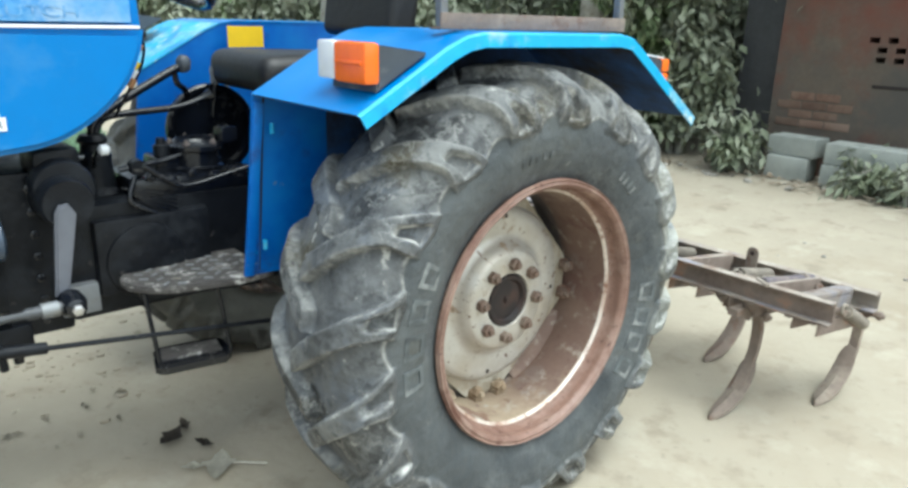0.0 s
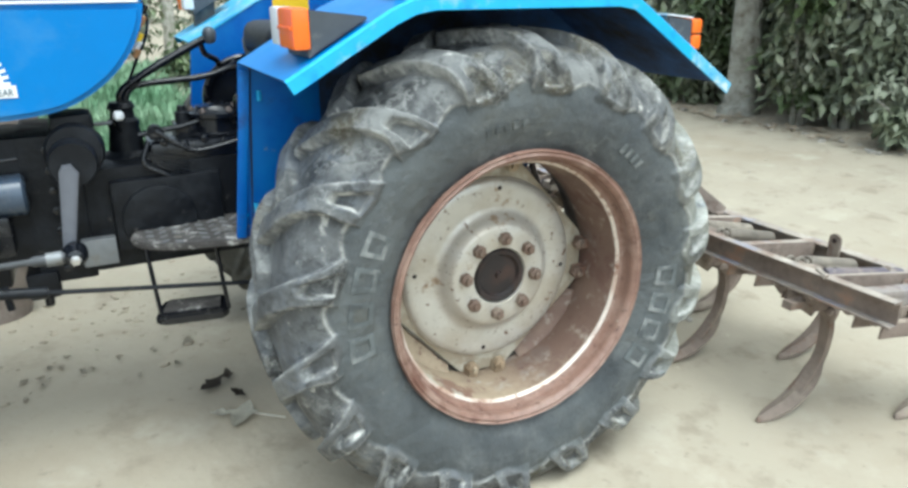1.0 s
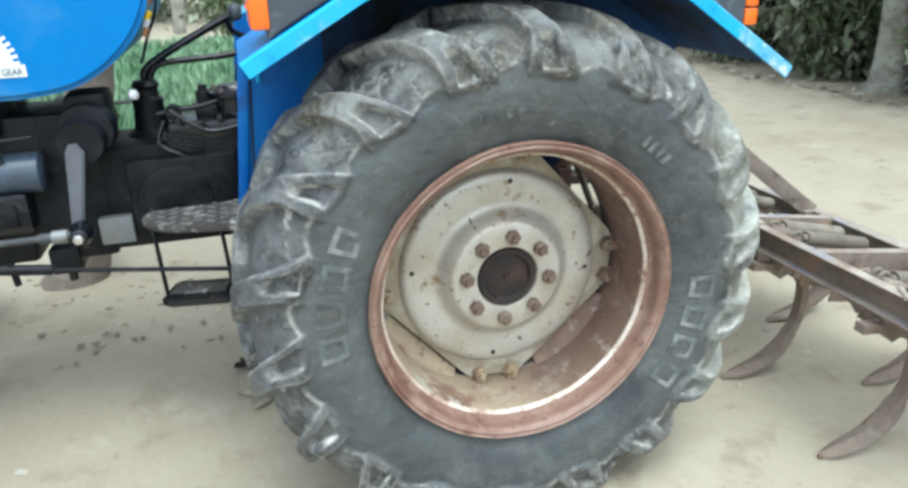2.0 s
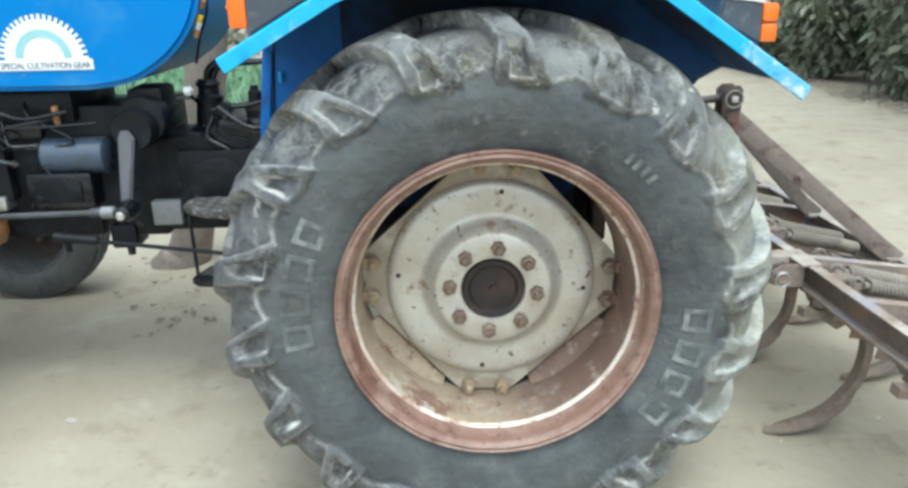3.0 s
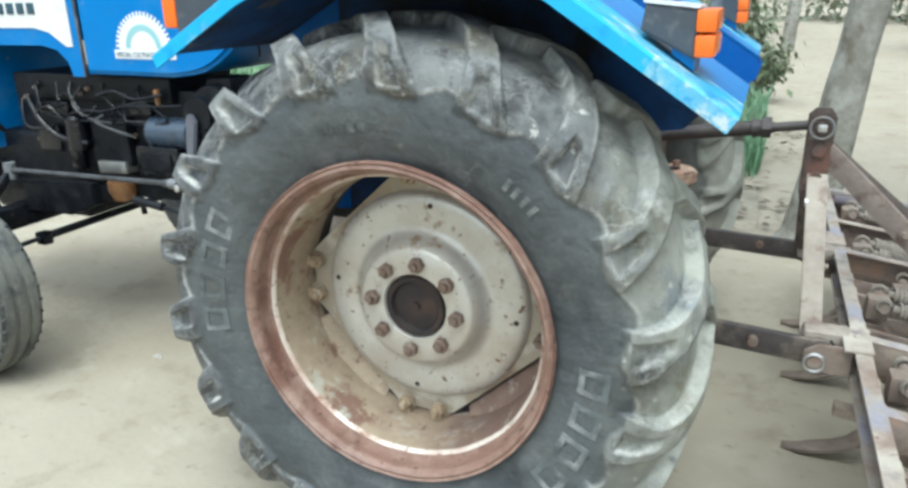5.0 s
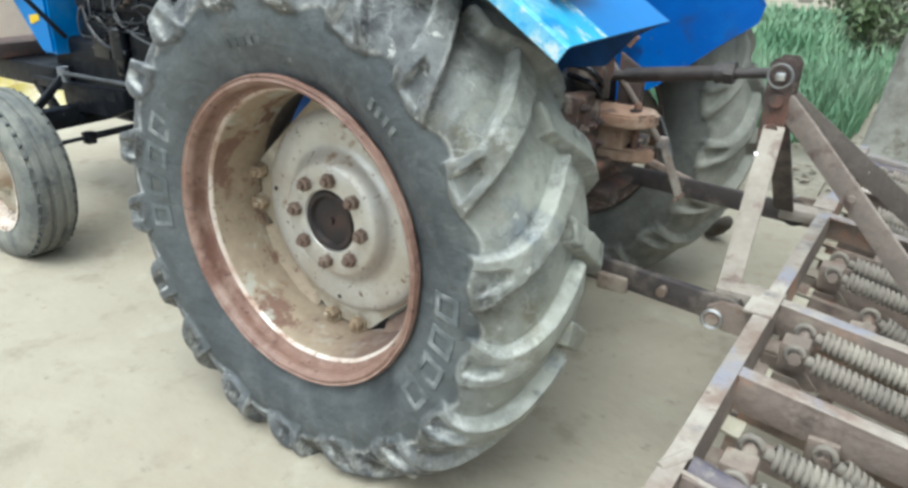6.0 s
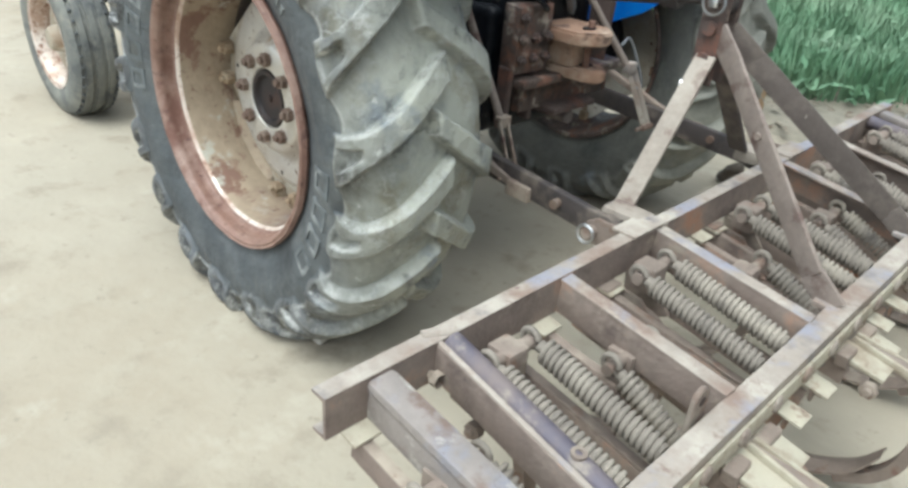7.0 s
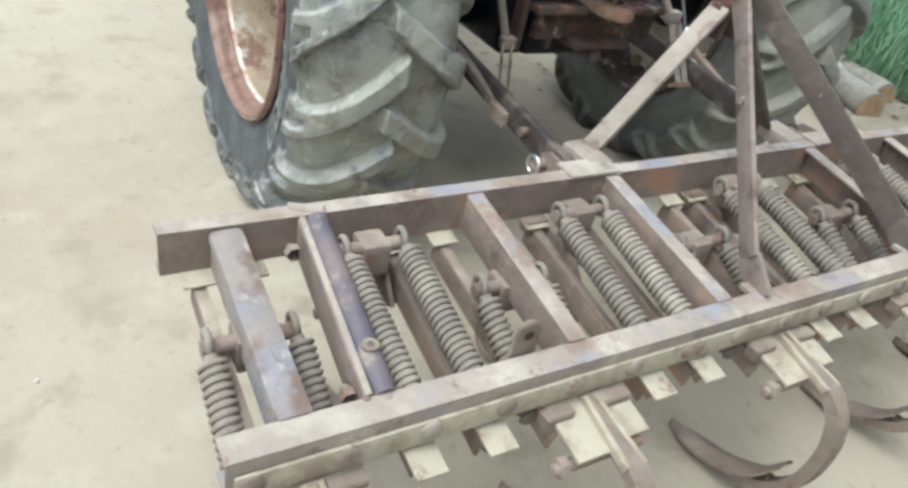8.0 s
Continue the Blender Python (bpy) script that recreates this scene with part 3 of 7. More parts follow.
    height = height + 0.0025 * np.exp(-(((rr - 0.415) / 0.0035) ** 2)) + 0.0018 * np.exp(-(((rr - 0.497) / 0.003) ** 2))
    y = (v[:, None] + nv[:, None] * height) * out
    rad = rr + nr[:, None] * height
    x, z = rad * np.cos(ang), rad * np.sin(ang)
    # squashed a little where it stands
    low = np.clip((-z - 0.45) / 0.15, 0, 1)
    y = y + np.sign(y) * 0.006 * low * (np.abs(y) > 0.076)
    z = np.maximum(z, 0.004 - hub[2])
    co = np.stack([x + hub[0], y + hub[1], z + hub[2]], -1).reshape(-1, 3)
    co = co + np.array([noise.noise_vector(Vector(c) * 9) for c in co]) * 0.0024 + np.array([noise.noise_vector(Vector(c) * 30) for c in co]) * 0.0015
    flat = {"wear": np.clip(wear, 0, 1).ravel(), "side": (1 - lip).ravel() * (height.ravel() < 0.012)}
    rows, cols = np.meshgrid(np.arange(len(s) - 1), np.arange(around), indexing="ij")
    a = rows * around + cols
    b = rows * around + (cols + 1) % around
    quads = np.stack([a, b, b + around, a + around], -1).reshape(-1, 4)
    whose = np.where(lug.ravel()[quads].mean(1) > 0.45, owner.ravel()[quads[:, 0]], -1)

    # a lug is one connected patch: crumbs go back to the carcass
    patch = whose.reshape(len(s) - 1, around)
    for k in range(36):
        mask, seen = patch == k, np.zeros_like(patch, bool)
        todo = [tuple(np.argwhere(mask & (height[:-1] > 0.03))[0])]
        while todo:
            i, j = todo.pop()
            if 0 <= i < len(s) - 1 and mask[i, j] and not seen[i, j]:
                seen[i, j] = True
                todo += [(i + 1, j), (i - 1, j), (i, (j + 1) % around), (i, (j - 1) % around)]
        patch[mask & ~seen] = -1
    whose = patch.ravel()

    def piece(name, pick, parent, label=""):
        q = quads[pick]
        if out < 0:
            q = q[:, ::-1]
        used, back = np.unique(q, return_inverse=True)
        me = bpy.data.meshes.new(name)
        me.from_pydata(co[used].tolist(), [], back.reshape(-1, 4).tolist())
        me.materials.append(M["tyre" if out < 0 else "tyre_dusty_shaded"])
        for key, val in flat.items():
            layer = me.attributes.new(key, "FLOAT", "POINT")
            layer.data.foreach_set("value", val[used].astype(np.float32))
        me.shade_smooth()
        return placed(name, me, parent, label)

    tyre = piece("rear_tyre", whose < 0, tractor, "worn ribbed black rubber tyre, caked with pale dust")
    for k in range(36):
        if (whose == k).any():
            piece("tread_lug", whose == k, tyre)
    return tyre


def rear_wheel(right):
    cy = mirror(0.035, right)
    out = 1 if right else -1
    hub = (0, cy, ZW)
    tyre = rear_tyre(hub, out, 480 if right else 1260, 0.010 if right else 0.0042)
    # maker's marks on the sidewall: plain raised bars only
    if not right:
        half = np.array([q.to_2d() for q in smooth_path([(v, r, 0) for v, r in TYRE[4:]], 8)])[::-1]
        def strip(bm, a_, b_, f_, g_, r0, r1, mid, wide, cuts):
            """A raised stroke from angle a_ to b_ and radius f_ to g_, as shares of the mark's box."""
            grid_ = []
            for k in range(cuts + 1):
                row = []
                for fr, lift in ((f_, -0.002), (f_, 0.0028), (g_, 0.0028), (g_, -0.002)):
                    rr, aa = r0 + (r1 - r0) * fr, mid + radians(wide) * (a_ + (b_ - a_) * k / cuts)
                    out_ = float(np.interp(rr, half[:, 1], half[:, 0]))
                    row.append(bm.verts.new((rr * math.cos(aa), cy - out_ - lift, ZW + rr * math.sin(aa))))
                grid_.append(row)
            for p_, q_ in zip(grid_, grid_[1:]):
                for k in range(3):
                    bm.faces.new((p_[k], p_[k + 1], q_[k + 1], q_[k]))
            bm.faces.new(grid_[0])
            bm.faces.new(grid_[-1])

        frame_ = [(-0.5, 0.5, 0.0, 0.2), (-0.5, 0.5, 0.8, 1.0), (-0.5, -0.3, 0.2, 0.8), (0.3, 0.5, 0.2, 0.8)]
        for a0, n, wide, r0, r1, strokes in ((185, 4, 7.2, 0.428, 0.492, frame_), (356, 4, 7.2, 0.428, 0.492, frame_), (106, 5, 2.2, 0.438, 0.456, [(-0.4, 0.4, 0.0, 1.0)]), (52, 4, 2.0, 0.436, 0.462, [(-0.4, 0.3, 0.0, 1.0)])):
            for i in range(n):
                bm = bmesh.new()
                for st_ in strokes:
                    strip(bm, *st_, r0, r1, radians(a0 - i * wide * 1.45), wide, 3)
                part("raised_mark", bm, "letters", tyre)
    # rim: rolled flange, bead seat, barrel
    F = 0.175
    barrel = [(-F, 0.368), (-F - 0.004, 0.373), (-F + 0.008, 0.377), (-F + 0.018, 0.372), (-F + 0.02, 0.365), (-0.10, 0.352), (0.10, 0.352), (F - 0.02, 0.365), (F - 0.008, 0.377), (F, 0.372), (F - 0.004, 0.362), (0.128, 0.345), (0.105, 0.336), (0.05, 0.326), (-0.05, 0.326), (-0.095, 0.329), (-0.108, 0.331), (-0.114, 0.3315), (-0.120, 0.334), (-0.124, 0.3385), (-0.128, 0.347), (-0.140, 0.352), (-0.152, 0.3515), (-F + 0.012, 0.350), (-F + 0.004, 0.354), (-F - 0.003, 0.362)]
    if right:
        barrel = [(-v, r) for v, r in barrel]
    bm = mottled(lathe(barrel, hub, 144, closed=True), 0.0016, 16)
    # the right barrel takes a darker material than the left one
    rim = part("rear_rim", bm, "hitch_dark" if right else "barrel", tractor, "dark steel rim" if right else "rusty brown steel rim with a worn bare edge", mats=("rust_rim", "worn_edge", "hitch_dark" if right else "steel_dark"))
    for p in rim.data.polygons:
        band = p.index // 144
        p.material_index = 2 if band in (17, 18) else 1 if band > 18 or band < 4 else 3 if 5 < band < 13 else 0
    # dished disc with four ears bolted to the rim
    def edge(a):
        near = abs((a + math.pi / 4) % (math.pi / 2) - math.pi / 4)
        return max(0.270, min(0.318 / math.cos(near), 0.274 / math.cos(math.pi / 4 - near)))
    prof = [(0.078, 0.006), (0.082, 0.0), (0.136, 0.0), (0.146, 0.006), (0.160, 0.030), (0.172, 0.046), (0.186, 0.050), (0.196, 0.047), (0.240, 0.049), (0.255, 0.052), (0.262, 0.058), (0.266, 0.068)]
    n = 96
    bm = bmesh.new()
    rings = []
    turn = radians(-3)
    sgn = -out
    ybolt = mirror(0.0, right)
    for r, d in prof:
        rings.append([bm.verts.new((r * math.cos(2 * math.pi * k / n), ybolt + sgn * d, ZW + r * math.sin(2 * math.pi * k / n))) for k in range(n)])
    rings.append([bm.verts.new((edge(2 * math.pi * k / n - turn) * math.cos(2 * math.pi * k / n), ybolt + sgn * 0.072, ZW + edge(2 * math.pi * k / n - turn) * math.sin(2 * math.pi * k / n))) for k in range(n)])
    rings.append([bm.verts.new((v.co.x, ybolt + sgn * 0.084, v.co.z)) for v in rings[-1]])
    rings.append([bm.verts.new((0.076 * math.cos(2 * math.pi * k / n), ybolt + sgn * 0.030, ZW + 0.076 * math.sin(2 * math.pi * k / n))) for k in range(n)])
    for a, b in zip(rings, rings[1:] + rings[:1]):
        for k in range(n):
            if a is rings[-1]:
                continue
            bm.faces.new((a[k], a[(k + 1) % n], b[(k + 1) % n], b[k]))
    disc = part("wheel_disc", bm, "silver", tractor, "grey painted steel disc with rust specks", sharp=50, mats=("apron",))
    for p in disc.data.polygons:
        if math.hypot(p.center.x, p.center.z - ZW) > 0.2665:
            p.material_index = 1
    for a0 in (199, 289) if not right else ():  # dry soil packed into the lower gaps
        bm = bmesh.new()
        rows = []
        for k in range(17):
            a = radians(a0 + 48 * k / 16)
            near = abs((a - turn + math.pi / 4) % (math.pi / 2) - math.pi / 4)
            inner = min(0.300, 0.274 / math.cos(math.pi / 4 - near)) + 0.006
            lump = 0.006 * noise.noise(Vector((k * 0.7, a0, 0)))
            rows.append([bm.verts.new((r_ * math.cos(a), ybolt + sgn * d_, ZW + r_ * math.sin(a))) for r_, d_ in ((inner, 0.100), (inner + 0.004, 0.085 + lump), ((inner + 0.334) / 2, 0.076 + lump), (0.334, 0.052 + lump), (0.336, 0.100))])
        for p_, q_ in zip(rows, rows[1:]):
            for k in range(4):
                bm.faces.new((p_[k], p_[k + 1], q_[k + 1], q_[k]))
        part("packed_soil", mottled(bm, 0.003, 25), "barrel", disc, "dry soil packed behind the disc")
    for k in range(8):
        a = radians(84 + 45 * k)
        at = Vector((0.1087 * math.cos(a), ybolt, ZW + 0.1087 * math.sin(a)))
        got = bmesh.new()
        hexnut(got, (0, 0, 0), 0.0185, 0.018)
        for v in got.verts:
            v.co = Matrix.Rotation(k * 0.4, 4, "Y") @ v.co
            v.co = Vector((v.co.x, v.co.y * sgn, v.co.z)) + at
        part("wheel_nut", got, "nut", disc, "rusty hexagonal nut")
    bm = lathe([(sgn * 0.03, 0.077), (sgn * 0.004, 0.077), (-sgn * 0.002, 0.073), (0, 0.062), (sgn * 0.010, 0.056), (sgn * 0.010, 0.010), (sgn * 0.002, 0.008)], (0, ybolt, ZW), 40)
    bm.faces.new([v for v in bm.verts][-40:])
    part("hub_cap", bm, "hub", disc, "dark greasy hub")
    for k in range(4):  # small holes in the disc: dark plugs set into it
        a = radians(84 + 90 * k)
        bm = lathe([(0, 0.0065), (sgn * 0.002, 0.0065)], (0.236 * math.cos(a), ybolt + sgn * 0.048, ZW + 0.236 * math.sin(a)), 14, caps=True)
        part("bolt_hole", bm, "hub", disc)
    for k in range(4):
        for s in (-1, 1):
            a = radians(90 * k) + turn + s * 0.15
            at = Vector((0.300 * math.cos(a), ybolt + sgn * 0.060, ZW + 0.300 * math.sin(a)))
            got = bmesh.new()
            hexnut(got, (0, 0, 0), 0.018, 0.022)
            for v in got.verts:
                v.co = Vector((v.co.x, v.co.y * sgn, v.co.z)) + at
            part("rim_bolt", mottled(got, 0.002, 40), "clamp" if k != 0 else "nut", disc, "dusty rim clamp bolt")
        a = radians(90 * k) + turn
        m = Matrix.Translation((0, ybolt, ZW)) @ Matrix.Rotation(-a, 4, "Y")
        for k_ in (-1, 1):  # two welded ears with a fold towards the rim's edge
            bm = bmesh.new()
            lo_, hi_ = sorted((sgn * 0.062, sgn * 0.100))
            add_box(bm, (0.292, lo_, k_ * 0.045 - 0.017), (0.331, hi_, k_ * 0.045 + 0.017), 0.004)
            lo_, hi_ = sorted((sgn * 0.040, sgn * 0.075))
            add_box(bm, (0.312, lo_, k_ * 0.045 - 0.014), (0.330, hi_, k_ * 0.045 + 0.014), 0.004)
            for v in bm.verts:
                v.co = m @ v.co
            part("rim_clamp", mottled(bm, 0.003, 30), "clamp" if k != 0 else "rust", disc, "lumpy dusty rim bracket")


rear_wheel(False)
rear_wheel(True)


# ---- fenders ----
FENDER = [(-0.578, 1.186), (-0.345, 1.318), (-0.292, 1.340), (-0.235, 1.349), (0.262, 1.347), (0.318, 1.337), (0.358, 1.313), (0.525, 1.2004), (0.668, 1.104)]


def fender(right):
    y0, y1 = mirror(-0.12, right), mirror(0.36, right)
    bm = bmesh.new()
    rows = []
    nrm = []
    for i, p in enumerate(FENDER):
        a, b = Vector(FENDER[max(0, i - 1)]), Vector(FENDER[min(len(FENDER) - 1, i + 1)])
        d = (b - a).normalized()
        nrm.append(Vector((d.y, -d.x)))
    # top sheet with a lip turned down at its outer edge
    sec = [(0.36, 0.0), (0.2, 0.0), (0.04, 0.0), (-0.112, 0.0), (-0.12, 0.005), (-0.122, 0.033), (-0.118, 0.034), (-0.115, 0.008), (-0.11, 0.0045), (0.36, 0.0045)]
    for (x, z), nn in zip(FENDER, nrm):
        ring = []
        for y, d in sec:
            ring.append(bm.verts.new((x + nn.x * d, mirror(y, right), z + nn.y * d)))
        rows.append(ring)
    k = len(sec)
    for a, b in zip(rows, rows[1:]):
        for j in range(k):
            bm.faces.new((a[j], a[(j + 1) % k], b[(j + 1) % k], b[j]))
    bm.faces.new(rows[0])
    bm.faces.new(rows[-1])
    ob = part("fender", bm, "blue", tractor, "bright blue sheet metal fender with a faded edge", sharp=30, mats=("blue_edge", "shade_navy", "blue_worn_sheen"))
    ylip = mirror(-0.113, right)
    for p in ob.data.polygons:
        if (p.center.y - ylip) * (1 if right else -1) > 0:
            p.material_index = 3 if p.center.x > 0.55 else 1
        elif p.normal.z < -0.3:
            # undersides: the fender's own shade is painted in as darker navy
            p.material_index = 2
        elif p.center.x > 0.40 and (p.center.y - mirror(0.12, right)) * (1 if right else -1) > 0 or right and p.center.x < -0.3:
            # tail wear; on the right front slope the pale colour paints a gloss reflection
            p.material_index = 3
    wall = [*FENDER, (0.60, 1.068), (0.535, 0.998), (0.44, 0.985), (0.345, 0.90), (0.30, 0.80), (0.22, 0.742), (-0.1, 0.735), (-0.35, 0.722), (-0.48, 0.715), (-0.622, 0.718)]
    near, far = sorted((mirror(0.352, right), mirror(0.357, right)))
    if right:
        tail = [(0.682, 1.085), (0.668, 1.030), (0.55, 0.944), (0.44, 0.855), (0.37, 0.802), (0.25, 0.747), (0.16, 0.738)]
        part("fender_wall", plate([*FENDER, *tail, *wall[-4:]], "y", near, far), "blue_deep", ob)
    else:  # blue panel in front; the wall behind it has wheel-well shade in its colour
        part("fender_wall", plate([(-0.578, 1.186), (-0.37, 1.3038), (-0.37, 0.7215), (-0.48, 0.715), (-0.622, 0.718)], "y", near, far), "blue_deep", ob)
        part("arch_liner", plate([(-0.37, 1.3038), *FENDER[1:], *wall[len(FENDER):-3], (-0.368, 0.7216)], "y", near + 0.001, far - 0.001), "shade_navy", ob, "dark navy wheel arch wall, shade put into its colour")
        part("panel_seam", bar((-0.585, near - 0.001, 0.73), (-0.548, near - 0.001, 1.19), 0.003, 0.005, 0.001), "shade_navy", ob)
        for z in (0.78, 0.90, 1.02, 1.14):
            got = bmesh.new()
            hexnut(got, (-0.60 + (z - 0.72) * 0.08, near - 0.001, z), 0.006, 0.005)
            part("panel_screw", got, "blue", ob)
    # folded front edge of the wall with two hinges
    bm = bmesh.new()
    add_bar(bm, (-0.618, mirror(0.345, right), 0.72), (-0.566, mirror(0.345, right), 1.165), 0.012, 0.026, 0.003)
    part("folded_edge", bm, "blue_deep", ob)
    for z in (0.80, 1.10):
        x = -0.61 + (z - 0.72) * 0.117 + 0.030
        part("hinge", tube([(x, mirror(0.345, right) - 0.006, z - 0.013), (x, mirror(0.345, right) - 0.006, z + 0.013)], 0.006, 8), "blue_edge", ob)
    # front lamp: white and amber lens on a dark box, the right one on a taller foot
    lo, hi = mirror(-0.098, right), mirror(0.085, right)
    mid = mirror(0.02, right)

    def span(a, b):
        return (min(a, b), max(a, b))
    fx, up = -0.545, 0.045 if right else 0.0
    ya, yb = span(lo, hi)
    lamp = part("front_lamp", plate([(fx + 0.03, 1.226 + up), (fx + 0.160, 1.300 + up), (fx + 0.158, 1.306 + up), (fx + 0.03, 1.322 + up)], "y", ya + 0.004, yb - 0.004, 0.004), "housing", tractor, "dark lamp housing")
    ya, yb = span(lo, mid)
    part("amber_lens", box((fx - 0.004, ya, 1.242 + up), (fx + 0.034, yb, 1.326 + up), 0.009), "orange", lamp, "amber plastic lens")
    part("amber_rib", box((fx - 0.008, ya + 0.01, 1.281 + up), (fx - 0.002, yb - 0.01, 1.289 + up), 0.002), "orange", lamp)
    if right:
        part("lamp_foot", plate([(fx + 0.04, 1.205), (fx + 0.12, 1.25), (fx + 0.12, 1.335), (fx + 0.04, 1.285)], "y", *span(mirror(-0.03, right), mirror(0.02, right)), 0.002), "housing", lamp)
    ya, yb = span(mid, hi)
    part("clear_lens", box((fx - 0.004, ya + 0.001, 1.246 + up), (fx + 0.034, yb, 1.326 + up), 0.006), "lens_white", lamp, "white plastic lens")
    # rear lamp
    lo, hi = mirror(-0.042, right), mirror(0.11, right)
    ya, yb = span(lo, hi)
    rx = 0.610
    lamp = part("rear_lamp", plate([(rx - 0.125, 1.238), (rx - 0.028, 1.188), (rx - 0.028, 1.272), (rx - 0.118, 1.284)], "y", ya + 0.004, yb - 0.004, 0.004), "housing", tractor, "dark lamp housing with a pale top")
    part("amber_lens", box((rx - 0.031, ya, 1.192), (rx + 0.004, yb, 1.231), 0.006), "orange", lamp, "amber plastic lens")
    part("amber_lens", box((rx - 0.031, ya, 1.2345), (rx + 0.004, yb, 1.273), 0.006), "orange", lamp, "amber plastic lens")
    # thin plate that makes the housing's top paler than its sides
    part("lamp_lid", plate([(rx - 0.122, 1.2855), (rx - 0.027, 1.2745), (rx - 0.027, 1.279), (rx - 0.122, 1.290)], "y", ya + 0.003, yb - 0.003), "lens_white", lamp, "pale top plate")
    part("bracket", plate([(rx - 0.07, 1.197), (rx - 0.03, 1.168), (rx - 0.03, 1.20), (rx - 0.07, 1.222)], "y", ya + 0.02, yb - 0.02), "blue", lamp)
    # rack of flat steel above
    if not right:
        bm = bmesh.new()
        add_bar(bm, (-0.305, -0.04, 1.371), (0.37, -0.04, 1.369), 0.006, 0.036, 0.002)
        add_bar(bm, (-0.305, -0.021, 1.3545), (0.37, -0.021, 1.3525), 0.036, 0.006, 0.002)
        rack = part("fender_rail", bm, "steel_dusty", tractor, "dusty steel angle rail")
        for x in (-0.292, 0.355):
            part("post", bar((x, -0.03, 1.356), (x - 0.01, -0.03, 1.62), 0.022, 0.022, 0.004), "lever_grey", rack)
        part("top_rail", tube([(-0.31, -0.03, 1.62), (0.355, -0.03, 1.62)], 0.012), "lever_grey", rack)
    else:
        part("sticker", box((-0.295, 1.098, 1.262), (-0.165, 1.1015, 1.332), 0.0), "yellow", ob, "yellow warning sticker")
        part("work_lamp", lathe([(0, 0.012), (-0.02, 0.024), (-0.034, 0.027), (-0.040, 0.022)], (0.506, 1.098, 1.155), 20, caps=True), "black", ob, "small black lamp")
    return ob


fender(False)
fender(True)


# ---- bonnet, rear cowl and grille ----
def cowl(name, outline, y0, y1, mat, bevel, parent, label=""):
    return part(name, plate(outline, "y", y0, y1, bevel), mat, parent, label, sharp=50)


hood_y0, hood_y1 = 0.50, 2 * YC - 0.50
rear_cowl = cowl("rear_cowl", [(-1.502, 1.060), *[(q.x, q.y) for q in smooth_path([(-1.12, 1.058, 0), (-1.02, 1.070, 0), (-0.95, 1.095, 0), (-0.875, 1.145, 0), (-0.82, 1.205, 0), (-0.785, 1.27, 0), (-0.770, 1.331, 0)], 4)], (-1.502, 1.340)], hood_y0, hood_y1, "blue", 0.014, tractor, "smooth bright blue cowl panel")
cowl("cowl_top", [(-1.502, 1.344), (-0.772, 1.335), (-0.775, 1.40), (-0.83, 1.46), (-0.95, 1.50), (-1.502, 1.525)], hood_y0 + 0.006, hood_y1 - 0.006, "blue", 0.022, rear_cowl)
part("crease_strip", box((-1.50, hood_y0 - 0.003, 1.334), (-0.782, hood_y0 + 0.002, 1.341), 0.001), "sticker_white", rear_cowl, "thin white pinstripe")
part("faded_panel", box((-1.30, hood_y0 + 0.0025, 1.348), (-0.80, hood_y0 + 0.0055, 1.400), 0.0), "sticker_faded", rear_cowl, "worn pale sticker strip")

bonnet = cowl("bonnet", [(-1.508, 1.356), (-1.508, 1.525), (-2.26, 1.50), (-2.38, 1.44), (-2.415, 1.354)], hood_y0 + 0.004, hood_y1 - 0.004, "blue", 0.02, tractor, "blue engine bonnet with white side panels")
for right in (False, True):
    ya, yb = sorted((mirror(0.502, right), mirror(0.508, right)))
    part("side_panel", plate([(-1.508, 1.05), (-1.508, 1.352), (-2.215, 1.352), (-2.18, 1.14), (-2.06, 1.14), (-1.99, 1.155), (-1.70, 1.155), (-1.63, 1.14), (-1.585, 1.10), (-1.57, 1.05)], "y", ya, yb), "blue", bonnet)
    ya, yb = sorted((mirror(0.498, right), mirror(0.5015, right)))
    part("white_panel", plate([(-1.545, 1.152), (-1.545, 1.36), (-2.19, 1.36), (-2.16, 1.215), (-1.72, 1.215), (-1.65, 1.20), (-1.60, 1.168), (-1.575, 1.152)], "y", ya, yb), "white", bonnet, "white painted side band")
    part("panel_seam", box((-1.513, min(ya, yb) - 0.001, 1.05), (-1.503, max(ya, yb) + 0.004, 1.36), 0.002), "housing", bonnet)
grille = cowl("grille", [(-2.12, 0.748), (-2.12, 1.35), (-2.42, 1.35), (-2.425, 1.02), (-2.385, 0.95), (-2.215, 0.748)], 0.515, 2 * YC - 0.515, "blue", 0.012, tractor, "blue nose cowl")
for k in range(3):  # small yellow maker's mark
    part("nose_mark", box((-2.262 + 0.027 * k, 0.510, 0.872 + 0.008 * k), (-2.240 + 0.027 * k, 0.514, 0.908 + 0.004 * k), 0.0), "yellow", grille)
# maker's lettering on the white band: plain blocks
for i in range(8):
    x = -1.70 - i * 0.052
    part("letter_block", box((x - 0.034, 0.494, 1.262), (x, 0.4985, 1.300), 0.001), "ink", bonnet)
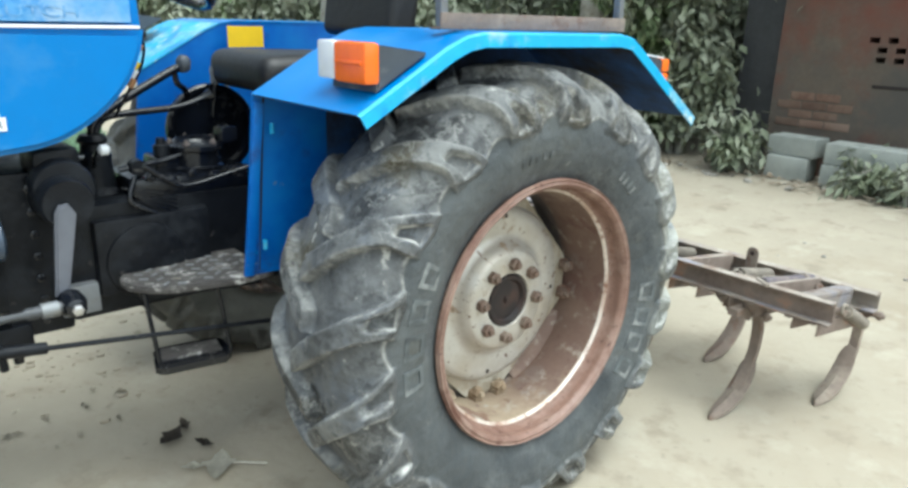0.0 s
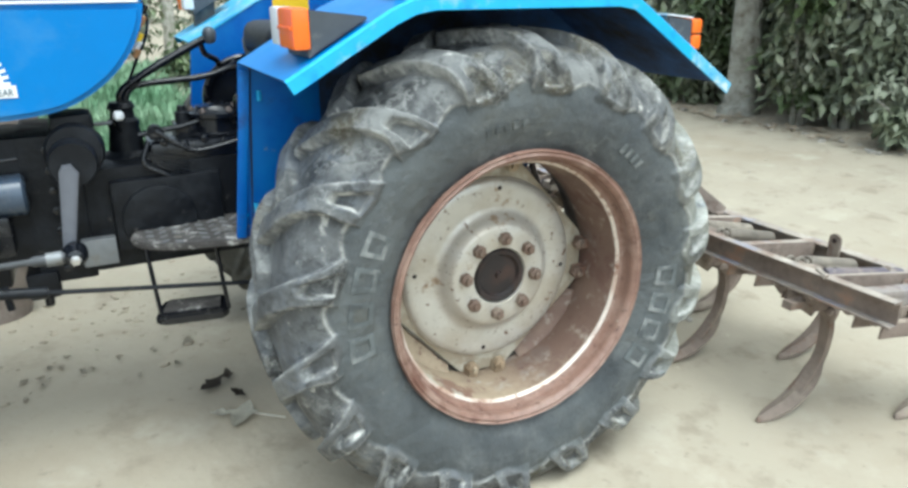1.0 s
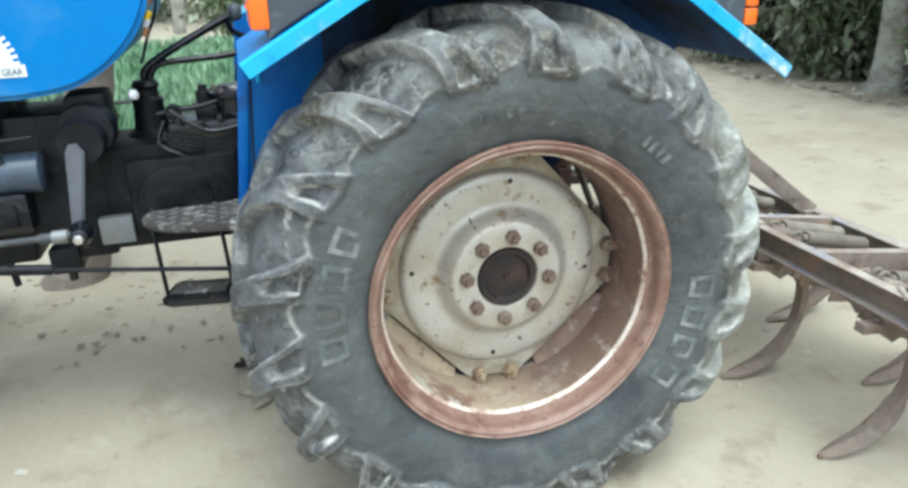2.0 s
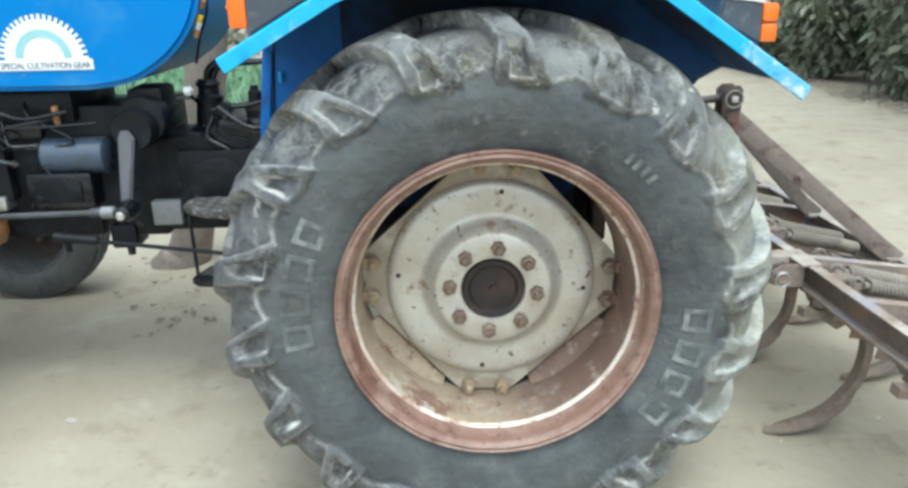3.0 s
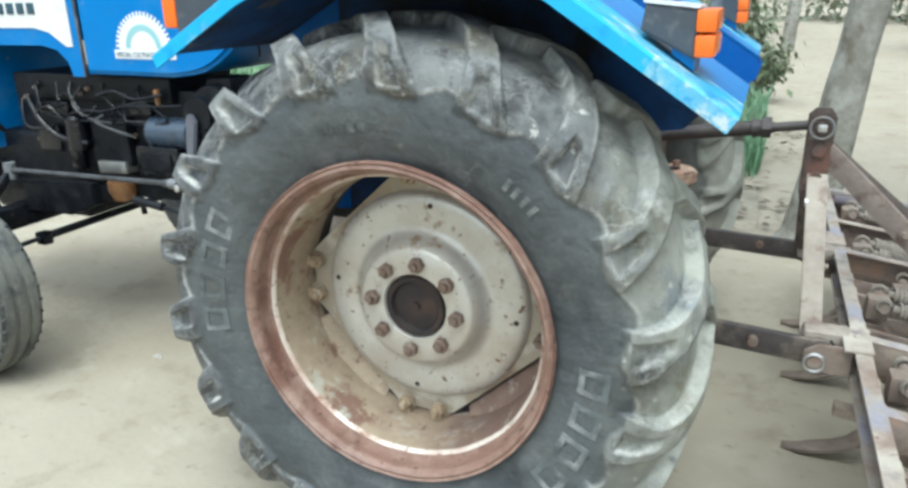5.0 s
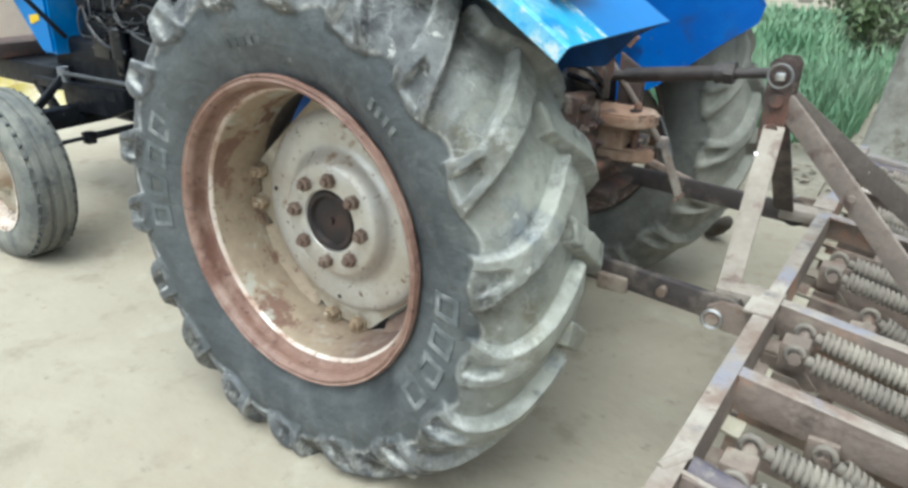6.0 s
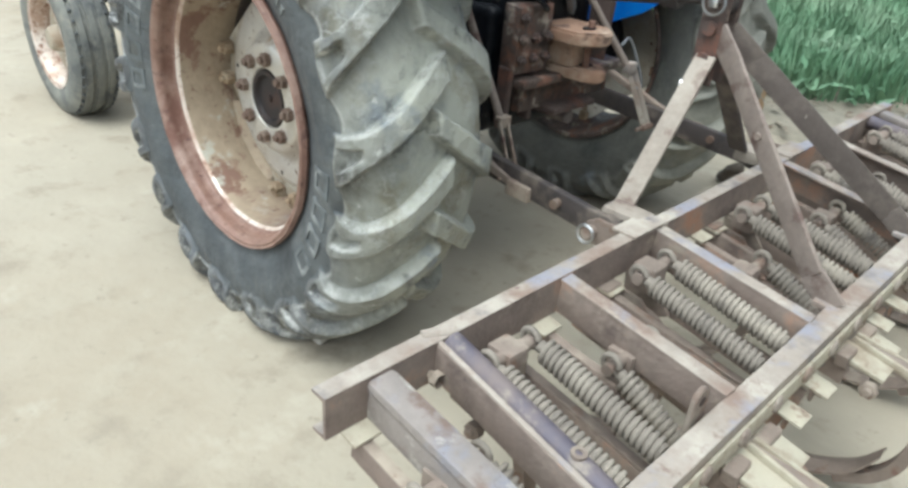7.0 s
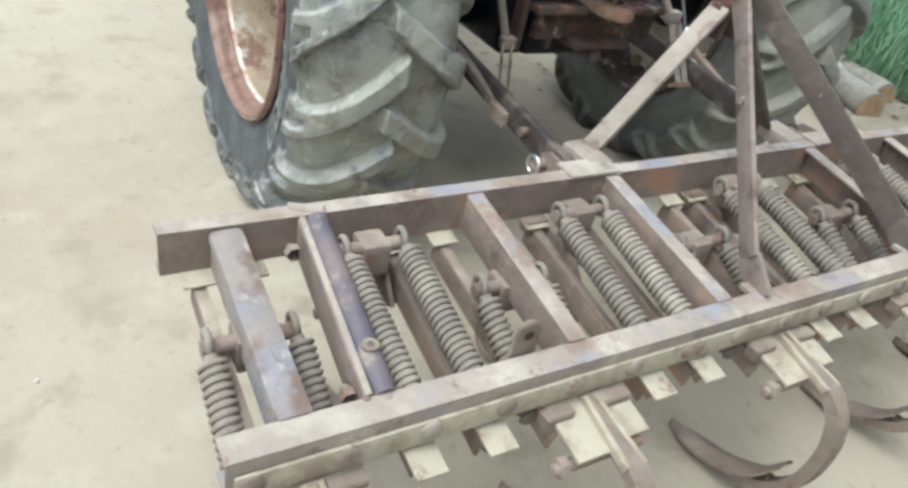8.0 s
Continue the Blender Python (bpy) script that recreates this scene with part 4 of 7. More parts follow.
for right in (False, True):
    yy = mirror(0.43, right)
    lampy = part("headlamp", lathe([(-0.10, 0.02), (-0.08, 0.05), (-0.04, 0.075), (0.0, 0.085), (0.03, 0.085), (0.035, 0.078)], (-2.40, yy, 1.06), 28, axis="x", caps=True), "headlamp", tractor, "round black headlamp")
    part("stay", bar((-2.12, yy, 1.0), (-2.08, mirror(0.56, right), 0.82), 0.02, 0.02), "black", lampy)

# wire ends hanging at the cowl's rear edge
for z, mat_ in ((1.315, "black_gloss"), (1.285, "bowl"), (1.245, "yellow"), (1.225, "lens_white"), (1.205, "bowl")):
    x = -0.772 - 0.30 * (1.33 - z)
    part("wire_end", mottled(tube([(x + 0.004, 0.545, z - 0.010), (x + 0.016, 0.540, z + 0.010)], 0.0075, 8), 0.002, 40), mat_, rear_cowl)
part("wire", tube(smooth_path([(-0.77, 0.56, 1.34), (-0.762, 0.545, 1.29), (-0.775, 0.545, 1.24), (-0.80, 0.56, 1.19), (-0.83, 0.60, 1.12)]), 0.004, 7), "black_gloss", rear_cowl)

# gear-wheel sticker on the cowl
gear = []
cx, cz, rad = -1.219, 1.146, 0.108
for i in range(23):
    a0 = math.pi * i / 23
    for f, rr in ((0.0, rad), (0.5, rad), (0.5, rad + 0.014), (1.0, rad + 0.014)):
        a = a0 + f * math.pi / 23
        gear.append((cx - rr * math.cos(a), cz + rr * math.sin(a)))
gear.append((cx + rad, cz))
decal = part("gear_decal", plate(gear, "y", hood_y0 - 0.0022, hood_y0 - 0.0006), "sticker_white", tractor, "white gear-wheel sticker")
part("text_band", box((-1.351, hood_y0 - 0.0030, 1.116), (-1.087, hood_y0 - 0.0006, 1.1455), 0.0), "sticker_white", decal)
arc = [(cx - r * math.cos(math.pi * i / 24), cz + 0.004 + r * math.sin(math.pi * i / 24)) for r, steps in ((0.078, range(25)), (0.056, range(24, -1, -1))) for i in steps]
part("arc", plate(arc, "y", hood_y0 - 0.0036, hood_y0 - 0.0024), "ink_green", decal)


def lettering(name, text, x0, x1, z, size, y, mat, parent):
    cu = bpy.data.curves.new(name, "FONT")
    cu.body, cu.size, cu.extrude = text, size, 0.0004
    tmp = bpy.data.objects.new(name, cu)
    scene.collection.objects.link(tmp)
    bpy.context.view_layer.update()
    me = bpy.data.meshes.new_from_object(tmp.evaluated_get(bpy.context.evaluated_depsgraph_get()))
    bpy.data.objects.remove(tmp)
    bpy.data.curves.remove(cu)
    wide = max(v.co.x for v in me.vertices) - min(v.co.x for v in me.vertices)
    for v in me.vertices:
        v.co = Vector((x0 + v.co.x * (x1 - x0) / wide, y - v.co.z, z + v.co.y))
    me.materials.clear()
    me.materials.append(M[mat])
    return placed(name, me, parent)


lettering("lettering", "SPECIAL CULTIVATION GEAR", -1.343, -1.095, 1.1215, 0.024, hood_y0 - 0.0042, "ink", decal)
lettering("lettering", "CLUTCH", -1.125, -0.915, 1.357, 0.036, hood_y0 + 0.0012, "ink_faded", rear_cowl)

# ---- engine, gearbox, axle castings ----
def casting(name, boxes, mat, label="", parent=None, bevel=0.012, rough=0.004):
    bm = bmesh.new()
    for lo, hi in boxes:
        add_box(bm, lo, hi, bevel)
    return part(name, mottled(bm, rough, 12), mat, parent or tractor, label)


engine = casting("engine_block", [((-2.02, 0.60, 0.66), (-1.12, 0.88, 1.00))], "black", "black greasy engine block")
casting("sump", [((-1.92, 0.63, 0.58), (-1.20, 0.85, 0.67))], "black", "", engine)
casting("front_bolster", [((-1.76, 0.60, 0.56), (-1.52, 0.86, 0.62))], "black", "", engine)
casting("cylinder_head", [((-1.98, 0.57, 0.955), (-1.20, 0.90, 1.05))], "black", "", engine)
casting("tappet_cover", [((-1.60, 0.555, 0.72), (-1.42, 0.62, 0.90))], "black", "", engine)
for i in range(4):
    z, x = 0.98, -1.85 + i * 0.17
    part("injector_pipe", tube(smooth_path([(x, 0.58, z + 0.05), (x + 0.02, 0.545, z), (x + 0.08 + 0.02 * i, 0.535, z - 0.08), (-1.50 + 0.02 * i, 0.55, 0.88)]), 0.0042, 8), "pipe_grey" if i == 1 else "black_gloss", engine)
part("oil_filter", lathe([(-0.07, 0.03), (-0.065, 0.042), (0.05, 0.042), (0.06, 0.03)], (-1.66, 0.555, 0.84), 24, axis="z", caps=True), "black_gloss", engine)
part("fuel_pump", mottled(box((-1.575, 0.54, 0.69), (-1.44, 0.62, 0.738), 0.008), 0.007, 28), "chrome", engine, "bare alloy pump")
part("filter_bowl", lathe([(-0.05, 0.01), (-0.042, 0.036), (-0.01, 0.052), (0.03, 0.054), (0.036, 0.04)], (-1.545, 0.61, 0.615), 24, axis="z", caps=True), "bowl", engine, "orange-brown filter bowl")
part("hose", tube(smooth_path([(-1.9, 0.56, 0.95), (-1.82, 0.53, 0.88), (-1.74, 0.535, 0.82), (-1.6, 0.54, 0.80)]), 0.011), "black_gloss", engine)
part("hose", tube(smooth_path([(-1.52, 0.54, 0.98), (-1.42, 0.53, 1.0), (-1.33, 0.53, 0.975), (-1.2, 0.53, 0.995)]), 0.006, 8), "black_gloss", engine)
part("union", lathe([(-0.03, 0.008), (-0.01, 0.011), (0.02, 0.011), (0.025, 0.006)], (-1.24, 0.545, 0.985), 12, axis="z", caps=True), "bowl", engine)
rnd = random.Random(21)
for i in range(7):
    x, z = -1.92 + 0.10 * i + rnd.uniform(-0.02, 0.02), rnd.uniform(0.80, 1.02)
    pts = [(x, 0.56, z), (x + rnd.uniform(-0.03, 0.05), 0.535, z - rnd.uniform(0.02, 0.07)), (x + rnd.uniform(0.03, 0.10), 0.53, z - rnd.uniform(0.03, 0.12)), (x + rnd.uniform(0.06, 0.16), 0.56, z - rnd.uniform(0.05, 0.16))]
    part("cable", tube(smooth_path(pts), rnd.choice((0.003, 0.004, 0.0055)), 7), "pipe_grey" if i == 4 else "black_gloss", engine)
for i in range(12):
    x, z = rnd.uniform(-1.95, -1.40), rnd.uniform(0.70, 1.02)
    got = bmesh.new()
    hexnut(got, (x, 0.598 if z < 0.955 else 0.568, z), rnd.uniform(0.008, 0.013), 0.012)
    part("engine_bolt", got, rnd.choice(("black_gloss", "steel_dark", "nut")), engine)
for x, z, w, h in ((-1.85, 0.80, 0.12, 0.10), (-1.72, 0.76, 0.07, 0.14), (-1.36, 0.93, 0.10, 0.05), (-1.80, 0.92, 0.16, 0.05)):
    part("engine_cover", mottled(box((x - w / 2, 0.572, z - h / 2), (x + w / 2, 0.605, z + h / 2), 0.010), 0.004, 20), "black_gloss", engine)
part("fuel_line", tube(smooth_path([(-1.78, 0.55, 0.86), (-1.62, 0.53, 0.92), (-1.48, 0.528, 0.928), (-1.36, 0.528, 0.955), (-1.24, 0.54, 0.975)]), 0.0045, 8), "black_gloss", engine)
part("fuel_line", tube(smooth_path([(-1.47, 0.56, 0.87), (-1.455, 0.535, 0.92), (-1.40, 0.53, 0.945), (-1.28, 0.53, 0.95), (-1.12, 0.53, 0.96)]), 0.004, 8), "black_gloss", engine)
battery = part("starter_box", box((-1.36, 0.525, 0.70), (-1.165, 0.64, 0.812), 0.014), "black_gloss", tractor, "glossy black box")
part("cover", box((-1.335, 0.518, 0.722), (-1.195, 0.527, 0.79), 0.004), "black", battery)
part("starter_motor", lathe([(-0.10, 0.045), (-0.092, 0.055), (0.085, 0.055), (0.092, 0.045)], (-1.21, 0.578, 0.856), 32, axis="x", caps=True), "starter_grey", tractor, "glossy blue-grey starter motor")
gearbox = casting("clutch_housing", [((-1.13, 0.60, 0.585), (-0.98, 0.93, 1.00))], "black", "black clutch and gearbox housing")
casting("gearbox_case", [((-0.985, 0.60, 0.60), (-0.30, 0.86, 0.90))], "black", "", gearbox)
casting("side_cover", [((-0.92, 0.57, 0.66), (-0.62, 0.62, 0.86))], "black", "", gearbox)
casting("side_cover", [((-0.92, 0.84, 0.66), (-0.62, 0.89, 0.86))], "black", "", gearbox)
for i in range(7):
    bm = bmesh.new()
    hexnut(bm, (-1.055, 0.56, 0.64 + i * 0.055), 0.011, 0.010)
    part("housing_bolt", bm, "black_gloss", gearbox)
part("dome_cover", lathe([(0.0, 0.105), (-0.012, 0.100), (-0.020, 0.07), (-0.022, 0.0001)], (-0.80, 0.575, 0.74), 32), "black", gearbox)
casting("rear_axle_case", [((-0.34, 0.52, 0.50), (0.30, 0.94, 0.86)), ((-0.10, 0.34, 0.51), (0.10, 1.12, 0.71)), ((0.24, 0.56, 0.52), (0.36, 0.90, 0.93)), ((-0.30, 0.55, 0.84), (0.26, 0.91, 0.98))], "black", "black rear axle housing", bevel=0.03)
for right in (False, True):
    a, b = sorted((mirror(0.10, right), mirror(0.36, right)))
    part("half_shaft", lathe([(a - b, 0.085), (-0.05, 0.10), (0, 0.14), (0.03, 0.14)] if right else [(0, 0.085), (b - a - 0.05, 0.10), (b - a, 0.14), (b - a + 0.03, 0.14)], (0, b if right else a, ZW), 28, caps=True), "black", tractor)
hyd = casting("hydraulic_block", [((-0.80, 0.61, 0.885), (-0.46, 0.84, 0.950))], "black_gloss", "greasy black hydraulic control block", bevel=0.014)
part("drum", mottled(lathe([(0.0, 0.078), (0.012, 0.082), (0.018, 0.072), (0.055, 0.070), (0.060, 0.080), (0.072, 0.080), (0.078, 0.06), (0.09, 0.05)], (-0.60, 0.70, 0.945), 32, axis="z", caps=True), 0.003, 18), "black_gloss", hyd)
part("pump_head", mottled(box((-0.72, 0.66, 0.945), (-0.64, 0.78, 0.99), 0.012), 0.004, 20), "black_gloss", hyd)
part("pump_cap", mottled(lathe([(0.0, 0.022), (0.03, 0.022), (0.034, 0.014), (0.05, 0.012)], (-0.69, 0.70, 0.99), 14, axis="z", caps=True), 0.001, 30), "black", hyd)
part("valve", mottled(box((-0.54, 0.64, 1.02), (-0.49, 0.70, 1.065), 0.01), 0.003, 25), "black_gloss", hyd)
for k in range(5):
    a = 2 * math.pi * k / 5 + 0.3
    got = bmesh.new()
    hexnut(got, (0, 0, 0), 0.010, 0.010, "z")
    for v in got.verts:
        v.co = Vector((-0.60 + 0.064 * math.cos(a) + v.co.x, 0.70 + 0.064 * math.sin(a) + v.co.y, 1.018 - v.co.z))
    part("drum_bolt", got, "steel_dark", hyd)
part("linkage", tube(smooth_path([(-0.82, 0.66, 0.97), (-0.76, 0.655, 0.98), (-0.70, 0.66, 0.985), (-0.64, 0.66, 1.0)]), 0.008, 8), "black_gloss", hyd)
part("linkage_boss", lathe([(-0.02, 0.022), (0.02, 0.022)], (-0.775, 0.65, 0.975), 16, caps=True), "black", hyd)
for i in range(6):
    bm = bmesh.new()
    x = -0.76 + i * 0.056
    hexnut(bm, (x, 0.60, 0.955 - 0.012 * (i % 2)), 0.012, 0.012)
    part("cap_screw", bm, "black_gloss", hyd)
part("oil_pipe", tube(smooth_path([(-0.78, 0.585, 0.99), (-0.72, 0.58, 0.945), (-0.66, 0.58, 0.925), (-0.5, 0.58, 0.955), (-0.44, 0.58, 0.96)]), 0.007), "black_gloss", hyd)
part("oil_pipe", tube(smooth_path([(-0.80, 0.60, 0.96), (-0.82, 0.585, 0.90), (-0.76, 0.58, 0.86), (-0.7, 0.59, 0.80)]), 0.007), "black_gloss", hyd)
for i in range(5):
    part("ribbed_fin", bar((-0.835 + 0.012 * i, 0.60 - 0.006 * i, 0.935 - 0.01 * i), (-0.70, 0.585, 0.90 - 0.012 * i), 0.004, 0.004, 0.001), "black_gloss", hyd)
quadrant = part("quadrant", lathe([(0.935, 0.138), (0.925, 0.144), (0.905, 0.144), (0.900, 0.138), (0.903, 0.122), (0.918, 0.114), (0.920, 0.085), (0.912, 0.05), (0.912, 0.012)], (-0.452, 0.0, 1.018), 48, caps=True), "black_gloss", tractor, "black lever quadrant disc")
part("quadrant_lever", tube(smooth_path([(-0.455, 0.895, 1.06), (-0.445, 0.893, 1.13), (-0.440, 0.892, 1.175)]), 0.007, 8), "black_gloss", quadrant)
part("knob", lathe([(-0.030, 0.009), (-0.022, 0.013), (0.015, 0.017), (0.026, 0.013), (0.030, 0.006)], (-0.438, 0.892, 1.19), 14, axis="z", caps=True), "lever_grey", quadrant, "worn grey lever knob")

casting("drain_housing", [((-1.165, 0.585, 0.547), (-1.085, 0.70, 0.625))], "black", "black drain housing")
part("drain_plug", lathe([(-0.03, 0.012), (0.0, 0.014)], (-1.12, 0.62, 0.547), 12, axis="z", caps=True), "black_gloss", tractor)

# levers
stick = part("gear_tower", lathe([(0.0, 0.075), (0.02, 0.072), (0.035, 0.05), (0.10, 0.042), (0.12, 0.045), (0.13, 0.034), (0.15, 0.032), (0.16, 0.04), (0.175, 0.03)], (-0.85, 0.76, 0.88), 28, axis="z", caps=True), "black", tractor, "black gear lever tower with rubber boot")
part("gear_lever", tube(smooth_path([(-0.85, 0.76, 1.05), (-0.84, 0.76, 1.085), (-0.78, 0.775, 1.125), (-0.62, 0.80, 1.205), (-0.575, 0.80, 1.225)]), [0.012] * 20 + [0.013], 10), "black_gloss", stick)
part("knob", lathe([(-0.024, 0.010), (-0.014, 0.019), (0.010, 0.021), (0.022, 0.014), (0.026, 0.006)], (-0.57, 0.80, 1.23), 16, axis="z", caps=True), "housing", stick)
part("linkage", tube(smooth_path([(-0.60, 0.80, 1.212), (-0.585, 0.82, 1.175), (-0.545, 0.87, 1.15), (-0.53, 0.895, 1.12)]), 0.009, 8), "black_gloss", stick)
part("gear_lever", tube(smooth_path([(-0.84, 0.77, 1.04), (-0.82, 0.775, 1.085), (-0.77, 0.78, 1.10), (-0.60, 0.79, 1.11), (-0.50, 0.79, 1.14)]), [0.010] * 20 + [0.02], 10), "black_gloss", stick)
part("link_rod", tube([(-0.98, 0.72, 1.00), (-0.86, 0.74, 1.00)], 0.006, 8), "lever_grey", stick)
part("knob", lathe([(-0.014, 0.006), (-0.008, 0.014), (0.008, 0.014), (0.014, 0.006)], (-0.866, 0.60, 1.038), 12, axis="x", caps=True), "sticker_white", stick)
part("cable", tube(smooth_path([(-0.866, 0.60, 1.038), (-0.875, 0.63, 1.03), (-0.872, 0.68, 1.0), (-0.862, 0.72, 0.975)]), 0.005, 8), "black_gloss", stick)
for x, y in ((-0.36, 1.02), (-0.30, 1.05)):
    part("hydraulic_lever", tube(smooth_path([(x - 0.04, y - 0.06, 1.06), (x - 0.05, y - 0.04, 1.16), (x - 0.03, y - 0.03, 1.22)]), 0.008, 8), "lever_grey", tractor)

# seat and steering wheel
seat = part("seat_cushion", mottled(box((-0.45, 0.53, 1.158), (-0.06, 0.93, 1.268), 0.052), 0.006, 6), "seat", tractor, "black vinyl seat cushion")
part("backrest", mottled(box((-0.06, 0.53, 1.26), (0.05, 0.93, 1.62), 0.035, Matrix.Translation((-0.15, 0, 0.06)) @ Matrix.Rotation(radians(8), 4, "Y")), 0.006, 6), "seat", seat)
part("seat_base", box((-0.27, 0.62, 0.98), (-0.10, 0.84, 1.19), 0.02), "black", seat)
wheel_m = Matrix.Translation((-0.68, YC, 1.50)) @ Matrix.Rotation(radians(32), 4, "Y")
ring = [wheel_m @ Vector((0.20 * math.cos(2 * math.pi * k / 40), 0.20 * math.sin(2 * math.pi * k / 40), 0)) for k in range(41)]
sw = part("steering_wheel", tube(ring, 0.015, 10), "black_gloss", tractor, "black steering wheel")
for k in range(3):
    a = 2 * math.pi * k / 3
    part("spoke", tube([wheel_m @ Vector((0, 0, -0.02)), wheel_m @ Vector((0.2 * math.cos(a), 0.2 * math.sin(a), 0))], 0.008, 8), "lever_grey", sw)
part("column", tube([wheel_m @ Vector((0, 0, 0)), (-0.86, YC, 1.20)], 0.02, 12), "black", sw)

# footplate, hanging step, side rod
outline = [(-0.54, 0.36), (-0.54, 0.60)] + [(-0.72 - 0.17 * math.cos(radians(a)), 0.50 + 0.13 * math.sin(radians(a))) for a in range(80, -85, -15)] + [(-0.64, 0.345)]
foot = part("footplate", plate(outline, "z", 0.700, 0.718, 0.004), "tread_plate", tractor, "worn chequered steel footplate")
for i in range(9):
    for j in range(5):
        x, y = -0.84 + i * 0.034, 0.40 + j * 0.042 + (i % 2) * 0.02
        if ((x + 0.70) / 0.17) ** 2 + ((y - 0.49) / 0.13) ** 2 < 0.85:
            bm = bar((x - 0.009, y - 0.006 * (1 if i % 2 else -1), 0.7185), (x + 0.009, y + 0.006 * (1 if i % 2 else -1), 0.7185), 0.006, 0.005, 0.001)
            part("tread_bar", bm, "lever_grey", foot)
part("rim_band", bar((-0.86, 0.46, 0.690), (-0.56, 0.40, 0.690), 0.03, 0.03, 0.006), "black", foot)
step = part("step", plate([(-0.862, 0.393), (-0.842, 0.375), (-0.690, 0.350), (-0.671, 0.367), (-0.656, 0.452), (-0.675, 0.472), (-0.815, 0.499), (-0.837, 0.482)], "z", 0.490, 0.518, 0.006), "black_gloss", tractor, "black hanging foot step")
part("step_tread", plate([(-0.842, 0.402), (-0.693, 0.374), (-0.678, 0.447), (-0.82, 0.474)], "z", 0.5182, 0.524, 0.002), "tread_plate", step)
for x, y in ((-0.846, 0.402), (-0.670, 0.373)):
    part("hanger", tube([(x, y, 0.51), (x - 0.012, y + 0.03, 0.70)], 0.006, 8), "black_gloss", step)
rod = part("side_rod", tube([(-1.22, 0.36, 0.665), (-0.56, 0.36, 0.575)], 0.0065, 8), "black", tractor)
part("rod_sleeve", tube([(-1.22, 0.36, 0.666), (-1.10, 0.36, 0.650)], 0.014, 10), "black", rod)
part("rod_pin", tube([(-1.19, 0.36, 0.68), (-1.185, 0.36, 0.62)], 0.009, 8), "black", rod)
part("alloy_block", box((-1.015, 0.565, 0.628), (-0.925, 0.602, 0.706), 0.006), "lever_grey", tractor, "bare alloy cover")

# steering: drop arm, ball joint, drag link
drop = part("drop_arm", plate([(-1.052, 0.735), (-1.022, 0.735), (-0.985, 0.925), (-1.000, 0.950), (-1.020, 0.948), (-1.030, 0.93)], "y", 0.435, 0.452, 0.005), "arm_grey", tractor, "grey steel steering arm")
part("arm_boss", lathe([(0.0, 0.055), (0.02, 0.06), (0.12, 0.06), (0.16, 0.045)], (-0.995, 0.455, 0.945), 28, caps=True), "black", drop)
part("steering_box", mottled(lathe([(0.0, 0.03), (0.004, 0.066), (0.02, 0.072), (0.06, 0.072), (0.065, 0.06), (0.20, 0.055)], (-0.985, 0.51, 0.965), 28, caps=True), 0.004, 14), "black", tractor, "round black steering box")
part("box_neck", mottled(box((-1.04, 0.56, 0.93), (-0.93, 0.70, 1.055), 0.02), 0.005, 12), "black", tractor)
part("ball_joint", lathe([(-0.035, 0.014), (-0.03, 0.022), (-0.008, 0.026), (0.0, 0.03), (0.03, 0.03), (0.035, 0.02)], (-1.026, 0.40, 0.722), 24, caps=True), "black_gloss", drop, "greasy black ball joint")
part("joint_nut", lathe([(0.0, 0.013), (-0.012, 0.013), (-0.014, 0.009)], (-1.026, 0.366, 0.722), 6, caps=True), "chrome", drop)
link = part("drag_link", tube([(-1.04, 0.40, 0.722), (-1.12, 0.40, 0.722), (-1.13, 0.40, 0.722), (-1.80, 0.41, 0.71), (-1.88, 0.41, 0.705)], [0.014, 0.014, 0.009, 0.009, 0.014], 12), "pipe_grey", tractor, "long grey steering drag link")
part("joint_collar", lathe([(-0.018, 0.018), (0.018, 0.018)], (-1.075, 0.40, 0.722), 16, axis="x", caps=True), "lever_grey", link)
part("ball_joint", lathe([(-0.03, 0.022), (0.03, 0.022)], (-1.88, 0.41, 0.705), 16, axis="z", caps=True), "lever_grey", link)

# front axle and wheels
axle = part("front_axle", bar((-1.90, 0.24, 0.525), (-1.95, 1.42, 0.525), 0.08, 0.085, 0.01), "black", tractor, "black front axle beam")
part("front_support", mottled(box((-2.26, 0.585, 0.485), (-1.72, 0.88, 0.82), 0.03), 0.004, 9), "black", tractor, "black front support casting")
part("bumper", mottled(box((-2.74, 0.40, 0.695), (-2.52, 1.13, 0.765), 0.012), 0.003, 9), "mast", tractor, "dark rusty front bumper")
part("front_rail", mottled(box((-2.76, 0.50, 0.59), (-2.12, 1.03, 0.692), 0.014), 0.004, 9), "black", tractor, "black front frame rail")
yoke = part("front_yoke", mottled(plate([(-1.86, 0.545), (-1.63, 0.548), (-1.49, 0.60), (-1.50, 0.68), (-1.86, 0.66)], "y", 0.43, 0.47, 0.006), 0.003, 12), "black", tractor, "black front axle bracket")
part("yoke_bar", bar((-2.19, 0.45, 0.64), (-2.06, 0.45, 0.515), 0.03, 0.045, 0.006), "black", yoke)
part("yoke_bar", bar((-2.075, 0.45, 0.515), (-1.84, 0.45, 0.512), 0.03, 0.04, 0.006), "black", yoke)
part("yoke_bar", bar((-2.20, 0.45, 0.64), (-1.84, 0.45, 0.645), 0.03, 0.04, 0.006), "black", yoke)
part("axle_post", bar((-1.90, YC, 0.50), (-1.90, YC, 0.66), 0.16, 0.14, 0.02), "black", axle)
